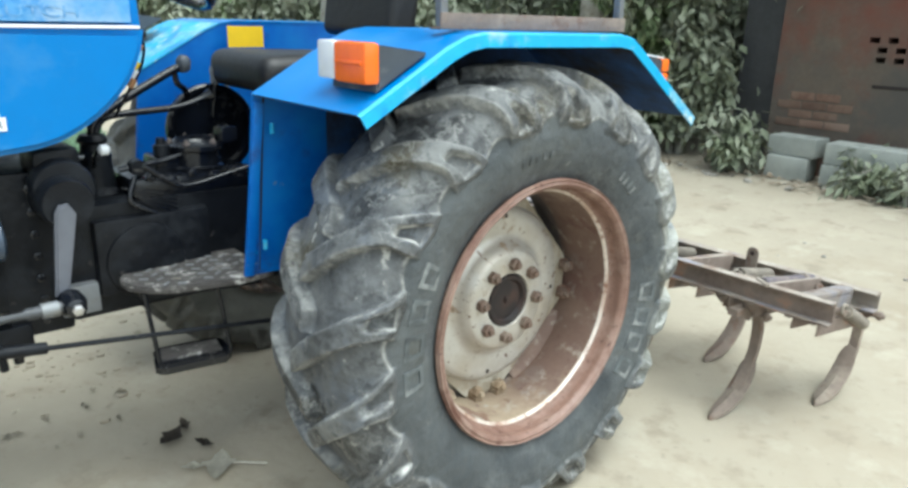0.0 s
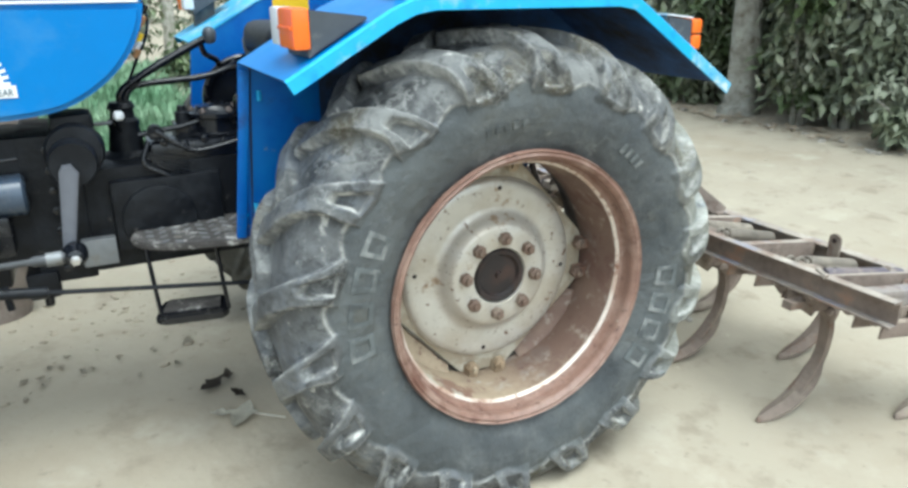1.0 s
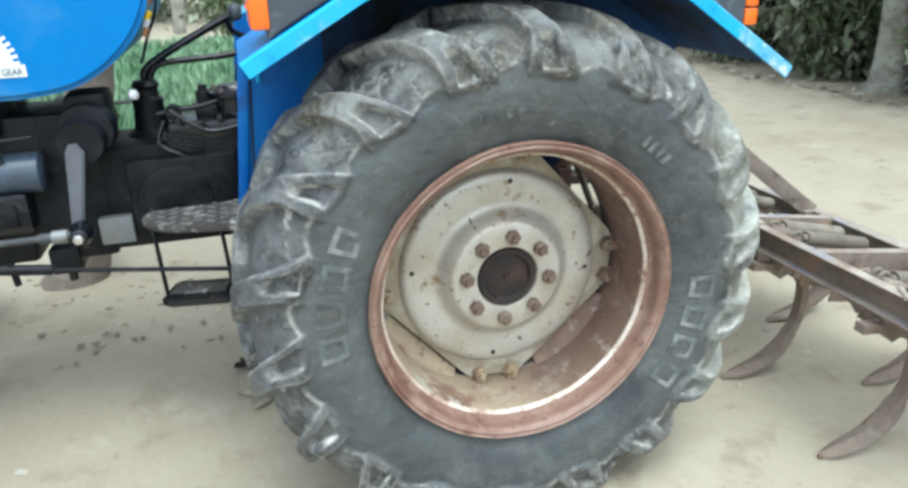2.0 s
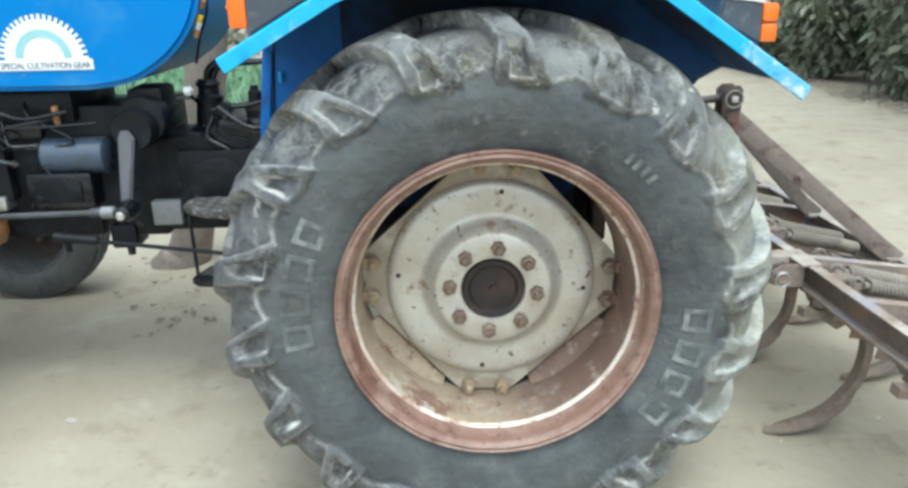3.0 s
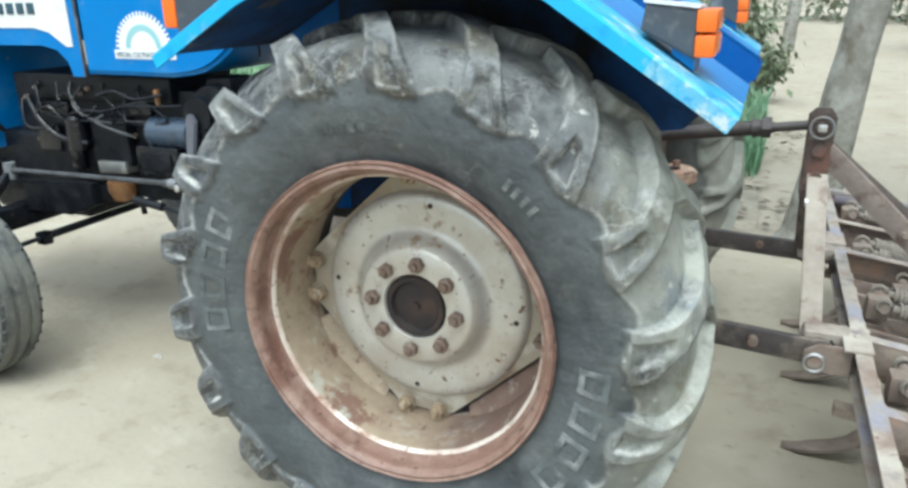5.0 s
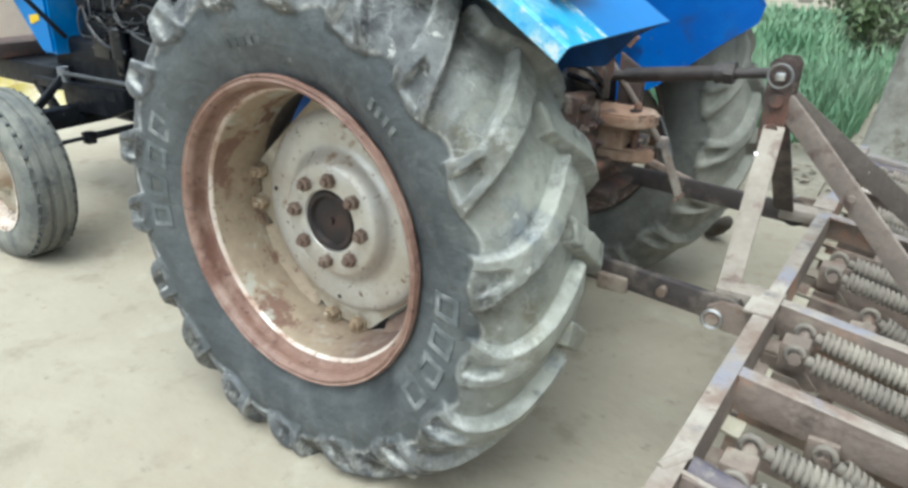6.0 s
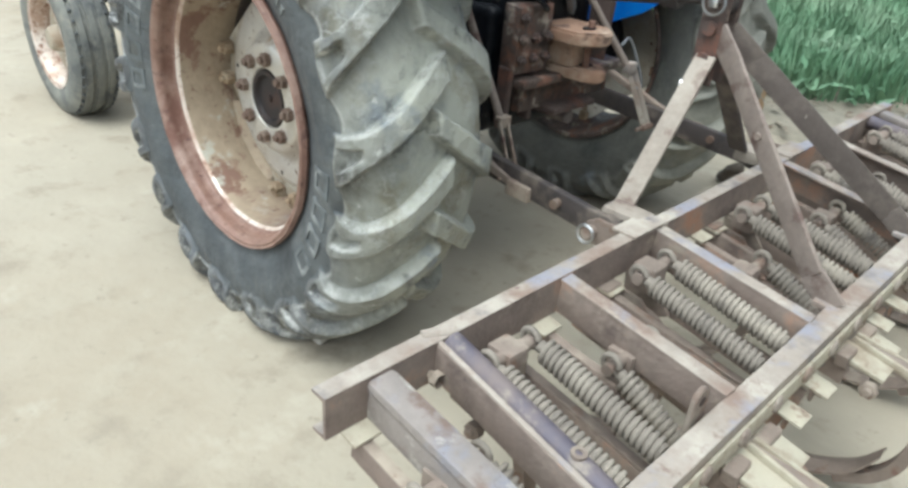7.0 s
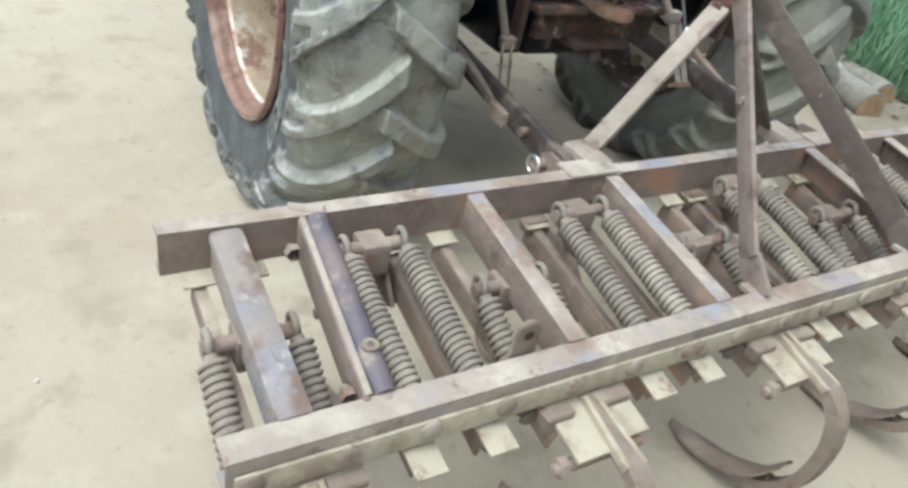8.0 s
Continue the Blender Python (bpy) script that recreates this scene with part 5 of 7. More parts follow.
for y, x in ((0.25, -1.905), (1.45, -1.95)):
    part("king_pin", tube([(x, y, 0.36), (x, y, 0.60)], 0.030, 14), "black", axle)
part("knuckle_arm", bar((-1.88, 0.41, 0.70), (-1.90, 0.26, 0.56), 0.03, 0.03, 0.006), "black", axle)
rod = part("tie_rod", tube([(-1.765, 0.24, 0.455), (-1.765, 0.40, 0.457), (-1.765, 0.41, 0.457), (-1.765, 1.26, 0.462)], [0.009, 0.009, 0.0155, 0.0155], 12), "black", tractor, "black tie rod")
part("rod_clamp", mottled(box((-1.788, 0.385, 0.428), (-1.742, 0.43, 0.478), 0.008), 0.003, 30), "black_gloss", rod)
part("tie_rod_end", bar((-1.9, 0.24, 0.44), (-1.755, 0.24, 0.452), 0.04, 0.028, 0.006), "black", axle)


def front_wheel(right):
    cy, out = (1.60 if right else 0.135), (1 if right else -1)
    cx, cz, R = (-1.98 if right else -1.915), 0.335, 0.345
    at = (cx, cy, cz)
    half = [(0.0, R - 0.008), (0.035, R - 0.009), (0.036, R), (0.062, R - 0.003), (0.063, R - 0.014), (0.075, R - 0.016), (0.078, R - 0.012), (0.092, R - 0.030), (0.10, R - 0.07), (0.098, R - 0.11), (0.08, R - 0.145)]
    mid = [(0.0, R), (0.014, R), (0.015, R - 0.010), (0.034, R - 0.010)]
    prof = [(-v, r) for v, r in (mid + half[2:])[::-1]] + (mid + half[2:])[1:]
    bm = bmesh.new()
    add_lathe(bm, prof, at, 72)
    for v in bm.verts:
        v.co.z = max(v.co.z, 0.003)
    # tyre, rim and centre are darker on the right wheel than on the left
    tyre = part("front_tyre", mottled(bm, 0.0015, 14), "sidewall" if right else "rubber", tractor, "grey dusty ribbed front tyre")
    for k in range(44):
        a = 2 * math.pi * k / 44
        for s, v0 in ((0, -0.07), (0.5, 0.07)):
            aa = a + s * 2 * math.pi / 44
            if math.sin(aa) * R + cz < 0.02:
                continue
            m = Matrix.Translation(at) @ Matrix.Rotation(-aa, 4, "Y")
            part("tread_notch", box((R - 0.02, v0 - 0.006, -0.006), (R - 0.004, v0 + 0.006, 0.006), 0.002, m), "sidewall", tyre)
    prof = [(out * 0.088, 0.212), (out * 0.094, 0.218), (out * 0.09, 0.200), (out * 0.06, 0.188), (0, 0.176), (-out * 0.08, 0.196), (-out * 0.088, 0.212), (-out * 0.078, 0.205), (0, 0.185), (out * 0.05, 0.195)]
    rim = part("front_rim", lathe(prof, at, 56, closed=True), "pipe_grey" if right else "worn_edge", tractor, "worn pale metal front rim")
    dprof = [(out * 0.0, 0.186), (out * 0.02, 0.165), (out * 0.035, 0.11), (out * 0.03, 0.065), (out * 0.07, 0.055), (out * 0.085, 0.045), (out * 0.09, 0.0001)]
    part("front_disc", lathe(dprof, at, 48), "hub" if right else "apron", rim, "dark front wheel centre" if right else "dusty tan front wheel centre")
    for k in range(5):
        a = 2 * math.pi * k / 5
        got = bmesh.new()
        hexnut(got, (0, 0, 0), 0.014, 0.018)
        for v in got.verts:
            v.co = Vector((cx + 0.085 * math.cos(a) + v.co.x, cy + out * 0.033 - v.co.y * (-out), cz + 0.085 * math.sin(a) + v.co.z))
        part("wheel_nut", got, "nut", rim)


front_wheel(False)
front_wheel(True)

# ---- rear hitch ----
hitch = part("hitch_casting", mottled(box((0.345, 0.515, 0.700), (0.415, 0.645, 0.885), 0.012), 0.010, 14), "hitch_dark", tractor, "dark rusted hitch casting with bolts")
for k in range(7):
    got = bmesh.new()
    hexnut(got, (0, 0, 0), 0.014, 0.014, "x")
    for v in got.verts:
        v.co = Vector((0.413 - v.co.x, 0.525 + 0.05 * (k % 3) + v.co.y, 0.745 + 0.055 * (k // 3) + v.co.z))
    part("hitch_bolt", got, "mast", hitch)
for y in (0.50, 0.60):
    part("hanger_plate", plate([(0.36, 0.56), (0.40, 0.56), (0.405, 0.72), (0.36, 0.72)], "y", y, y + 0.02, 0.003), "mast", hitch)
part("cross_plate", mottled(box((0.36, 0.52, 0.665), (0.44, 1.00, 0.690), 0.008), 0.004), "hitch_dark", hitch)
part("cross_web", mottled(box((0.37, 0.56, 0.585), (0.40, 0.98, 0.664), 0.006), 0.003), "hitch_dark", hitch)
part("side_lug", plate([(0.36, 0.70), (0.43, 0.70), (0.44, 0.90), (0.36, 0.95)], "y", 0.885, 0.905, 0.004), "mast", hitch)


def clevis(z, reach, y, wide):
    """A drawbar tongue with a long eye."""
    tip = [(reach - 0.06 + 0.06 * math.sin(radians(a)), y + wide * math.cos(radians(a))) for a in range(0, 181, 20)]
    ob = part("drawbar_tongue", mottled(plate([(0.36, y - wide), (0.36, y + wide)] + tip, "z", z - 0.018, z + 0.018, 0.006), 0.003, 14), "clevis", tractor, "rusty pink drawbar tongue, dusty on top")
    eye = lathe([(0, 0.016), (0.002, 0.016)], (0, 0, 0), 20, axis="z", caps=True)
    for v in eye.verts:
        v.co = Vector((reach - 0.062 + v.co.x * 1.0, y + v.co.y * 1.5, z + 0.0205 + v.co.z))
    part("eye", eye, "hub", ob)


clevis(0.805, 0.550, 0.715, 0.076)
clevis(0.700, 0.545, 0.735, 0.050)
part("tongue_body", mottled(box((0.36, 0.68, 0.715), (0.470, 0.775, 0.790), 0.014), 0.004, 12), "clevis", hitch)
part("hitch_pin", tube([(0.490, 0.722, 0.675), (0.490, 0.722, 0.845)], 0.010, 10), "rust", hitch)
part("spool_valve", mottled(box((0.33, 0.58, 0.905), (0.42, 0.70, 0.99), 0.012), 0.007, 16), "hitch_dark", hitch)
part("rocker", mottled(box((0.36, 0.62, 0.985), (0.44, 0.68, 1.05), 0.01), 0.004), "rust", hitch)
part("rocker_link", bar((0.40, 0.70, 0.96), (0.36, 0.80, 0.84), 0.02, 0.03, 0.004), "lever_grey", hitch)
for z in (0.93, 0.96):
    part("hose", tube(smooth_path([(0.35, 0.56, z), (0.42, 0.54, z - 0.01), (0.44, 0.58, z - 0.05), (0.40, 0.62, z - 0.06)]), 0.008, 8), "black_gloss", hitch)
part("pto_guard", plate([(0.30, 0.56), (0.45, 0.575), (0.45, 0.59), (0.30, 0.61)], "y", 0.66, 0.86, 0.003), "mast", tractor)
part("pto_shaft", lathe([(0.0, 0.022), (0.07, 0.022), (0.075, 0.016)], (0.36, YC, 0.545), 16, axis="x", caps=True), "steel_dark", tractor)

top = part("top_link", tube([(0.34, 0.80, 0.892), (0.42, 0.79, 0.904), (0.421, 0.79, 0.904), (0.68, 0.745, 0.944), (0.681, 0.745, 0.944), (0.74, 0.738, 0.951), (0.82, 0.73, 0.962)], [0.014, 0.014, 0.020, 0.020, 0.027, 0.013, 0.013], 14), "link_dark", tractor, "dark steel top link turnbuckle")
part("link_nut", lathe([(-0.012, 0.03), (0.012, 0.03)], (0.715, 0.741, 0.949), 6, axis="x", caps=True), "link_dark", top)
part("link_eye", lathe([(-0.018, 0.034), (-0.02, 0.03), (0.02, 0.03), (0.018, 0.034)], (0.845, 0.725, 0.964), 24, caps=True), "link_dark", top)

for right in (False, True):
    y = mirror(0.335, right)
    yi = mirror(0.40, right)
    arm = part("lower_link", bar((0.12, yi, 0.52), (0.89, y if not right else 1.09, 0.496), 0.024, 0.062, 0.006), "link_dark", tractor, "dark flat lower link arm")
    part("link_end", lathe([(-0.018, 0.036), (-0.02, 0.030), (0.02, 0.030), (0.018, 0.036)], (0.885, y if not right else 1.09, 0.498), 24, caps=True), "link_dark", arm)
    part("link_bolt", lathe([(-0.03, 0.012), (0.03, 0.012)], (0.74, 0.345 if not right else 1.105, 0.505), 12, caps=True), "nut", arm)
    st = part("stabiliser", bar((0.20, mirror(0.33, right), 0.60), (0.60, mirror(0.355, right), 0.487), 0.022, 0.022, 0.004), "steel_dusty", tractor, "dusty stabiliser bar with a fork end")
    part("fork", box((0.575, mirror(0.355, right) - 0.026, 0.466), (0.65, mirror(0.355, right) + 0.026, 0.506), 0.006), "hitch_dust", st)
    if right:
        head, mid_, foot_, ends = (0.36, 0.815, 0.93), (0.50, 0.945, 0.675), (0.55, 1.02, 0.50), "steel_light"
    else:
        head, mid_, foot_, ends = (0.30, 0.388, 0.93), (0.455, 0.436, 0.590), (0.545, 0.392, 0.495), "hitch_dust"
    lr = part("lift_rod", tube([head, mid_], 0.011, 10), "stay", tractor, "dusty steel lift rod with a slotted fork")
    for d in (-0.014, 0.014):
        part("fork_leg", bar((mid_[0] - 0.004, mid_[1] + d, mid_[2] + 0.02), (foot_[0], foot_[1] + d, foot_[2]), 0.006, 0.016, 0.002), ends, lr)
    part("fork_collar", box((mid_[0] - 0.016, mid_[1] - 0.020, mid_[2] - 0.004), (mid_[0] + 0.012, mid_[1] + 0.020, mid_[2] + 0.028), 0.005), ends, lr)
    got = bmesh.new()
    hexnut(got, (foot_[0], foot_[1] + 0.026, foot_[2]), 0.011, 0.052)
    part("fork_pin", got, "nut", lr)
    if right:  # wire bail on the levelling screw
        part("bail", tube(smooth_path([(0.47, 0.92, 0.75), (0.475, 0.955, 0.765), (0.505, 0.985, 0.68), (0.515, 1.0, 0.625), (0.51, 0.965, 0.625)]), 0.004, 6), "lever_grey", lr)

shaft = part("rocker_shaft", tube([(0.18, 0.36, 0.985), (0.18, 1.17, 0.985)], 0.026, 14), "hitch_dark", tractor, "greasy rocker shaft")
for right in (False, True):
    ends = [(0.17, mirror(0.395, right), 0.985), (0.27, mirror(0.395, right), 0.975), (0.305, mirror(0.39, right), 0.945)]
    bm = bmesh.new()
    for a, b in zip(ends, ends[1:]):
        add_bar(bm, a, b, 0.020, 0.046, 0.004)
    part("lift_arm", mottled(bm, 0.002, 20), "rust", shaft, "rusty brown lift arm")

# ---- spring-tyne cultivator on the three-point hitch ----
cult = thing("cultivator", (1.15, 0.72, 0.0), "dusty rusted steel spring-tyne cultivator hitched behind the tractor", "cultivator")
CY0, CY1 = -0.517, 1.957
XF, ZF, ZR = 0.952, 0.531, 0.473  # front edge of the front beam, heights of the tops of both beams


def top_z(x):
    return ZF + (ZR - ZF) * (x - 0.96) / (1.38 - 0.96)


def channel(name, x_web, x_tip, z, deep, mat, label):
    """A beam across the machine: an upright web with two flanges."""
    s = 1 if x_tip > x_web else -1
    t = 0.006
    prof = [(x_web, z), (x_tip, z), (x_tip, z - t), (x_web + s * t, z - t - 0.002), (x_web + s * t, z - deep + t + 0.002), (x_tip, z - deep + t), (x_tip, z - deep), (x_web, z - deep)]
    bm = bmesh.new()
    cuts = 24
    rows = [[bm.verts.new((x + noise.noise(Vector((y * 3, x * 5, 1))) * 0.002, y, zz + noise.noise(Vector((y * 3, 4, zz * 5))) * 0.002)) for x, zz in prof] for y in [CY0 + (CY1 - CY0) * k / cuts for k in range(cuts + 1)]]
    n = len(prof)
    for a, b in zip(rows, rows[1:]):
        for k in range(n):
            bm.faces.new((a[k], a[(k + 1) % n], b[(k + 1) % n], b[k]))
    bm.faces.new(rows[0])
    bm.faces.new(rows[-1])
    return part(name, bm, mat, cult, label, sharp=30)


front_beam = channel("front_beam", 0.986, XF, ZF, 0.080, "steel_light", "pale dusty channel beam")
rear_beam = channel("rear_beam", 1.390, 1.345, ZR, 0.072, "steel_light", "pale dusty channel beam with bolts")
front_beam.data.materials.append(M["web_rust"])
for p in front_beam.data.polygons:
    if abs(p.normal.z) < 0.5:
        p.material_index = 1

# cross members between the beams
for k, (y, w) in enumerate(((0.05, 0.036), (0.39, 0.036), (1.05, 0.036), (1.39, 0.036))):
    bm = bmesh.new()
    a, b = (0.984, y, top_z(0.985) - 0.004), (1.347, y, top_z(1.347) - 0.004)
    add_bar(bm, a, b, w, 0.007, 0.002)
    s = -1 if y < 0.72 else 1
    add_bar(bm, (a[0], y + s * (w / 2 - 0.003), a[2] - 0.036), (b[0], y + s * (w / 2 - 0.003), b[2] - 0.036), 0.006, 0.070, 0.002)
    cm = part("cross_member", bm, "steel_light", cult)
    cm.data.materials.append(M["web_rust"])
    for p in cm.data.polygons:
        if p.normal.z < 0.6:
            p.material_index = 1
for y, s in ((-0.415, -1), (1.855, 1)):
    bm = bmesh.new()
    add_bar(bm, (0.984, y, top_z(0.984) - 0.013), (1.347, y, top_z(1.347) - 0.013), 0.054, 0.026, 0.011)
    add_bar(bm, (0.984, y + s * 0.016, top_z(0.984) - 0.050), (1.347, y + s * 0.016, top_z(1.347) - 0.050), 0.016, 0.060, 0.005)
    part("end_member", mottled(bm, 0.002, 14), "member", cult, "mottled grey-brown rounded end member")
for y, s in ((-0.293, 1), (1.733, -1)):
    yr = y - s * 0.024
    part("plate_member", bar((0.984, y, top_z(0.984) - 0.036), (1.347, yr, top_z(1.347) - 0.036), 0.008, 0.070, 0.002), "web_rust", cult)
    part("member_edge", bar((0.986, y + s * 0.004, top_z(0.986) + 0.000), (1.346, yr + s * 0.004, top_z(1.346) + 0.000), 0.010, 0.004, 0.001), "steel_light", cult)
    pipe = part("pipe_member", tube([(0.992, y + s * 0.028, top_z(0.99) - 0.006), (1.325, yr + s * 0.030, top_z(1.325) - 0.010), (1.344, yr + s * 0.030, top_z(1.344) - 0.012)], [0.020, 0.019, 0.017], 16), "pipe_blue", cult, "bluish steel pipe")
    part("pipe_eye", lathe([(-0.006, 0.006), (-0.006, 0.013), (0.004, 0.013), (0.004, 0.006)], (1.275, yr + s * 0.034, top_z(1.275) + 0.008), 16, axis="z", closed=True), "steel_dusty", pipe)
    got = bmesh.new()
    hexnut(got, (1.325, yr - s * 0.012, top_z(1.32) - 0.030), 0.014, 0.016, "x")
    part("member_nut", mottled(got, 0.002, 30), "steel_dusty", cult)
    got = bmesh.new()
    hexnut(got, (1.012, y - s * 0.014, top_z(1.0) - 0.056), 0.014, 0.018, "x")
    part("member_nut", mottled(got, 0.002, 30), "hitch_dust", cult)

# bolts along the rear beam
for k in range(20):
    y = CY0 + 0.03 + k * 0.1265
    bm = lathe([(0.0, 0.017), (0.004, 0.017), (0.0065, 0.013), (0.0075, 0.006)], (1.3962, y, ZR - 0.042), 14, axis="x", caps=True)
    part("beam_bolt", bm, "brace" if k % 3 else "steel_dusty", rear_beam)
part("bolt_rail", bar((1.3935, CY0 + 0.01, ZR - 0.047), (1.3935, CY1 - 0.01, ZR - 0.047), 0.006, 0.044, 0.002), "cream", rear_beam)

# standing eye plate
ep = [(-0.075, 0.44), (-0.028, 0.44), (-0.028, 0.510)] + [(-0.0515 + 0.0235 * math.cos(radians(a)), 0.510 + 0.0235 * math.sin(radians(a))) for a in range(20, 180, 20)] + [(-0.075, 0.510)]
eye_plate = part("eye_plate", plate(ep, "x", 1.330, 1.340, 0.002), "steel_dusty", cult, "upright steel eye plate")
part("eye_hole", lathe([(0, 0.009), (0.0125, 0.009)], (1.3288, -0.0515, 0.508), 12, axis="x", caps=True), "hub", eye_plate)


def tyne(y, tip, rear):
    """A curved shank with its pivot plates, two coil springs and a reversible shovel."""
    rnd = random.Random(int(y * 1000) + 7)
    zp = 0.395 if not rear else 0.375
    ys, y = y, y + (0.015 if rear else -0.022)  # the shank stands a little beside its springs
    e = 0.028 if rear else 0.0
    path = smooth_path([(tip + 0.06, y, zp + 0.015), (tip + 0.16, y, zp + 0.005), (tip + 0.235 + e, y, zp - 0.012), (tip + 0.275 + e, y, zp - 0.085), (tip + 0.272 + e, y, 0.205 - e), (tip + 0.235 + e, y, 0.125 - e * 0.8), (tip + 0.18 + e / 2, y, 0.065 - e * 0.5)], 6)
    bm = bmesh.new()
    rows = []
    for i, p in enumerate(path):
        d = (path[min(i + 1, len(path) - 1)] - path[max(i - 1, 0)]).normalized()
        nn = Vector((-d.z, 0, d.x))
        rows.append([bm.verts.new(p + Vector((0, sy * 0.018, 0)) + nn * sn * 0.0125) for sy, sn in ((-1, -1), (1, -1), (1, 1), (-1, 1))])
    for a, b in zip(rows, rows[1:]):
        for k in range(4):
            bm.faces.new((a[k], a[(k + 1) % 4], b[(k + 1) % 4], b[k]))
    bm.faces.new(rows[0])
    bm.faces.new(rows[-1])
    shank = part("tyne", mottled(bm, 0.0015, 20), "steel_dusty", cult, "curved dusty steel tyne")
    # shovel point, bowed and pointed
    bm = bmesh.new()
    sp = smooth_path([(tip + 0.262, y, 0.170), (tip + 0.218, y, 0.098), (tip + 0.14, y, 0.045), (tip + 0.06, y, 0.022), (tip, y, 0.010)], 4)
    wide = [0.020, 0.028, 0.033, 0.034, 0.035, 0.035, 0.035, 0.034, 0.034, 0.033, 0.032, 0.030, 0.027, 0.023, 0.017, 0.011, 0.004]
    rows = []
    for p, w in zip(sp, wide):
        rows.append([bm.verts.new(p + Vector((0.0, s * w, up - 0.006 * abs(s)))) for s, up in ((-1, 0.004), (0, 0.012), (1, 0.004), (1, -0.004), (0, 0.002), (-1, -0.004))])
    for a, b in zip(rows, rows[1:]):
        for k in range(6):
            bm.faces.new((a[k], a[(k + 1) % 6], b[(k + 1) % 6], b[k]))
    bm.faces.new(rows[0])
    bm.faces.new(rows[-1])
    part("shovel", bm, "steel_dusty", shank, "worn reversible shovel point")
    for zb in (0.06, 0.11):
        got = bmesh.new()
        hexnut(got, (tip + 0.20 + (zb - 0.06), y, zb + 0.005), 0.011, 0.012, "z")
        part("shovel_bolt", got, "nut", shank)
    y = ys
    # pivot plates
    for s in (-1, 1) if not rear else ():
        part("pivot_plate", plate([(tip + 0.118, 0.445), (tip + 0.20, 0.436), (tip + 0.24, 0.39), (tip + 0.17, 0.352), (tip + 0.122, 0.385)], "y", y + s * 0.031 - 0.004, y + s * 0.031 + 0.004, 0.001), "steel_dusty", shank)
    # tooth-like bracket ends that stand out under the beam
    for s in (-1, 1):
        yy = y + s * 0.058
        part("bracket_foot", plate([(yy - 0.028, 0.452 if not rear else 0.40), (yy + 0.028, 0.452 if not rear else 0.40), (yy + 0.024, 0.425 if not rear else 0.372), (yy, 0.405 if not rear else 0.352), (yy - 0.024, 0.425 if not rear else 0.372)], "x", tip + 0.122, tip + 0.148, 0.002), "steel_dusty", shank)
    xe, ze = (1.055, 0.497) if not rear else (1.155, 0.441)
    reach = 0.053 if not rear else 0.064
    part("spring_yoke", mottled(tube([(xe, y - reach - 0.009, ze), (xe, y - 0.02, ze), (xe, y + 0.02, ze), (xe, y + reach + 0.009, ze)], 0.013, 12), 0.003, 30), "steel_dusty", shank)
    part("yoke_body", mottled(box((xe - 0.035, y - 0.026, ze - 0.05), (xe + 0.02, y + 0.026, ze + 0.012), 0.006), 0.002), "steel_dusty", shank)
    length = 0.268 if not rear else 0.21
    drop = 0.058 if not rear else 0.105
    for s in (-1, 1):
        a = Vector((xe + 0.020, y + s * reach, ze + 0.002))
        b = Vector((xe + length + 0.02, y + s * reach, ze - drop))
        bm = bmesh.new()
        add_coil(bm, a + (b - a) * 0.05, a + (b - a) * 0.95, 0.0188 if s < 0 else 0.0204, 0.0045, 21 if not rear else 17)
        d = (b - a).normalized()
        u = Vector((-d.z, 0, d.x))
        hook = [a - d * 0.022 + (math.cos(radians(q)) * d + math.sin(radians(q)) * u) * 0.017 for q in range(20, 341, 32)]
        add_tube(bm, hook, 0.0062, 7)
        add_tube(bm, [a + d * 0.0, a + (b - a) * 0.08], 0.012, 8)
        add_tube(bm, [a + (b - a) * 0.06, a + (b - a) * 0.96], 0.0166 if s < 0 else 0.0182, 12)
        part("coil_spring", bm, "spring", shank, "dust-caked steel coil spring", sharp=60)
    # angle irons that carry it, from beam to beam, and the clamp plates behind
    spread = 0.042 if rear and not 0 < y < 1.6 else 0.060
    for d in (-spread, spread):
        bm = bmesh.new()
        a, b = (0.962, y + d, 0.4455), (1.428 if not rear else 1.455, y + d * 0.92, 0.380 if not rear else 0.376)
        add_bar(bm, (a[0], a[1], a[2] - 0.004), (b[0], b[1], b[2] - 0.004), 0.020, 0.005, 0.0015)
        part("carrier", bm, "steel_dusty", shank)
        part("carrier_leg", bar((a[0] + 0.03, a[1] - 0.008, a[2] - 0.030), (b[0] - 0.03, b[1] - 0.008, b[2] - 0.030), 0.006, 0.046, 0.0015), "web_rust", shank)
        part("carrier_end", bar((0.955, y + d, 0.4525), (1.02, y + d, 0.4435), 0.054, 0.005, 0.001), "cream", shank)
        if rear:
            yc = y + 0.010 + math.copysign(0.040, d)
            part("clamp_plate", bar((1.375, yc, 0.392), (1.478 if d > 0 else 1.492, yc, 0.372), 0.074, 0.009, 0.002), "cream", shank, "pale dusty clamp plate")
            part("clamp_strap", bar((1.40, y + 0.012 + math.copysign(0.010, d), 0.3965), (1.53, y + 0.014 + math.copysign(0.017, d), 0.374), 0.009, 0.018, 0.002), "cream", shank)
        else:
            part("carrier_end", bar((1.385, y + d, 0.3925), (1.44, y + d, 0.3845), 0.05, 0.005, 0.001), "cream", shank)
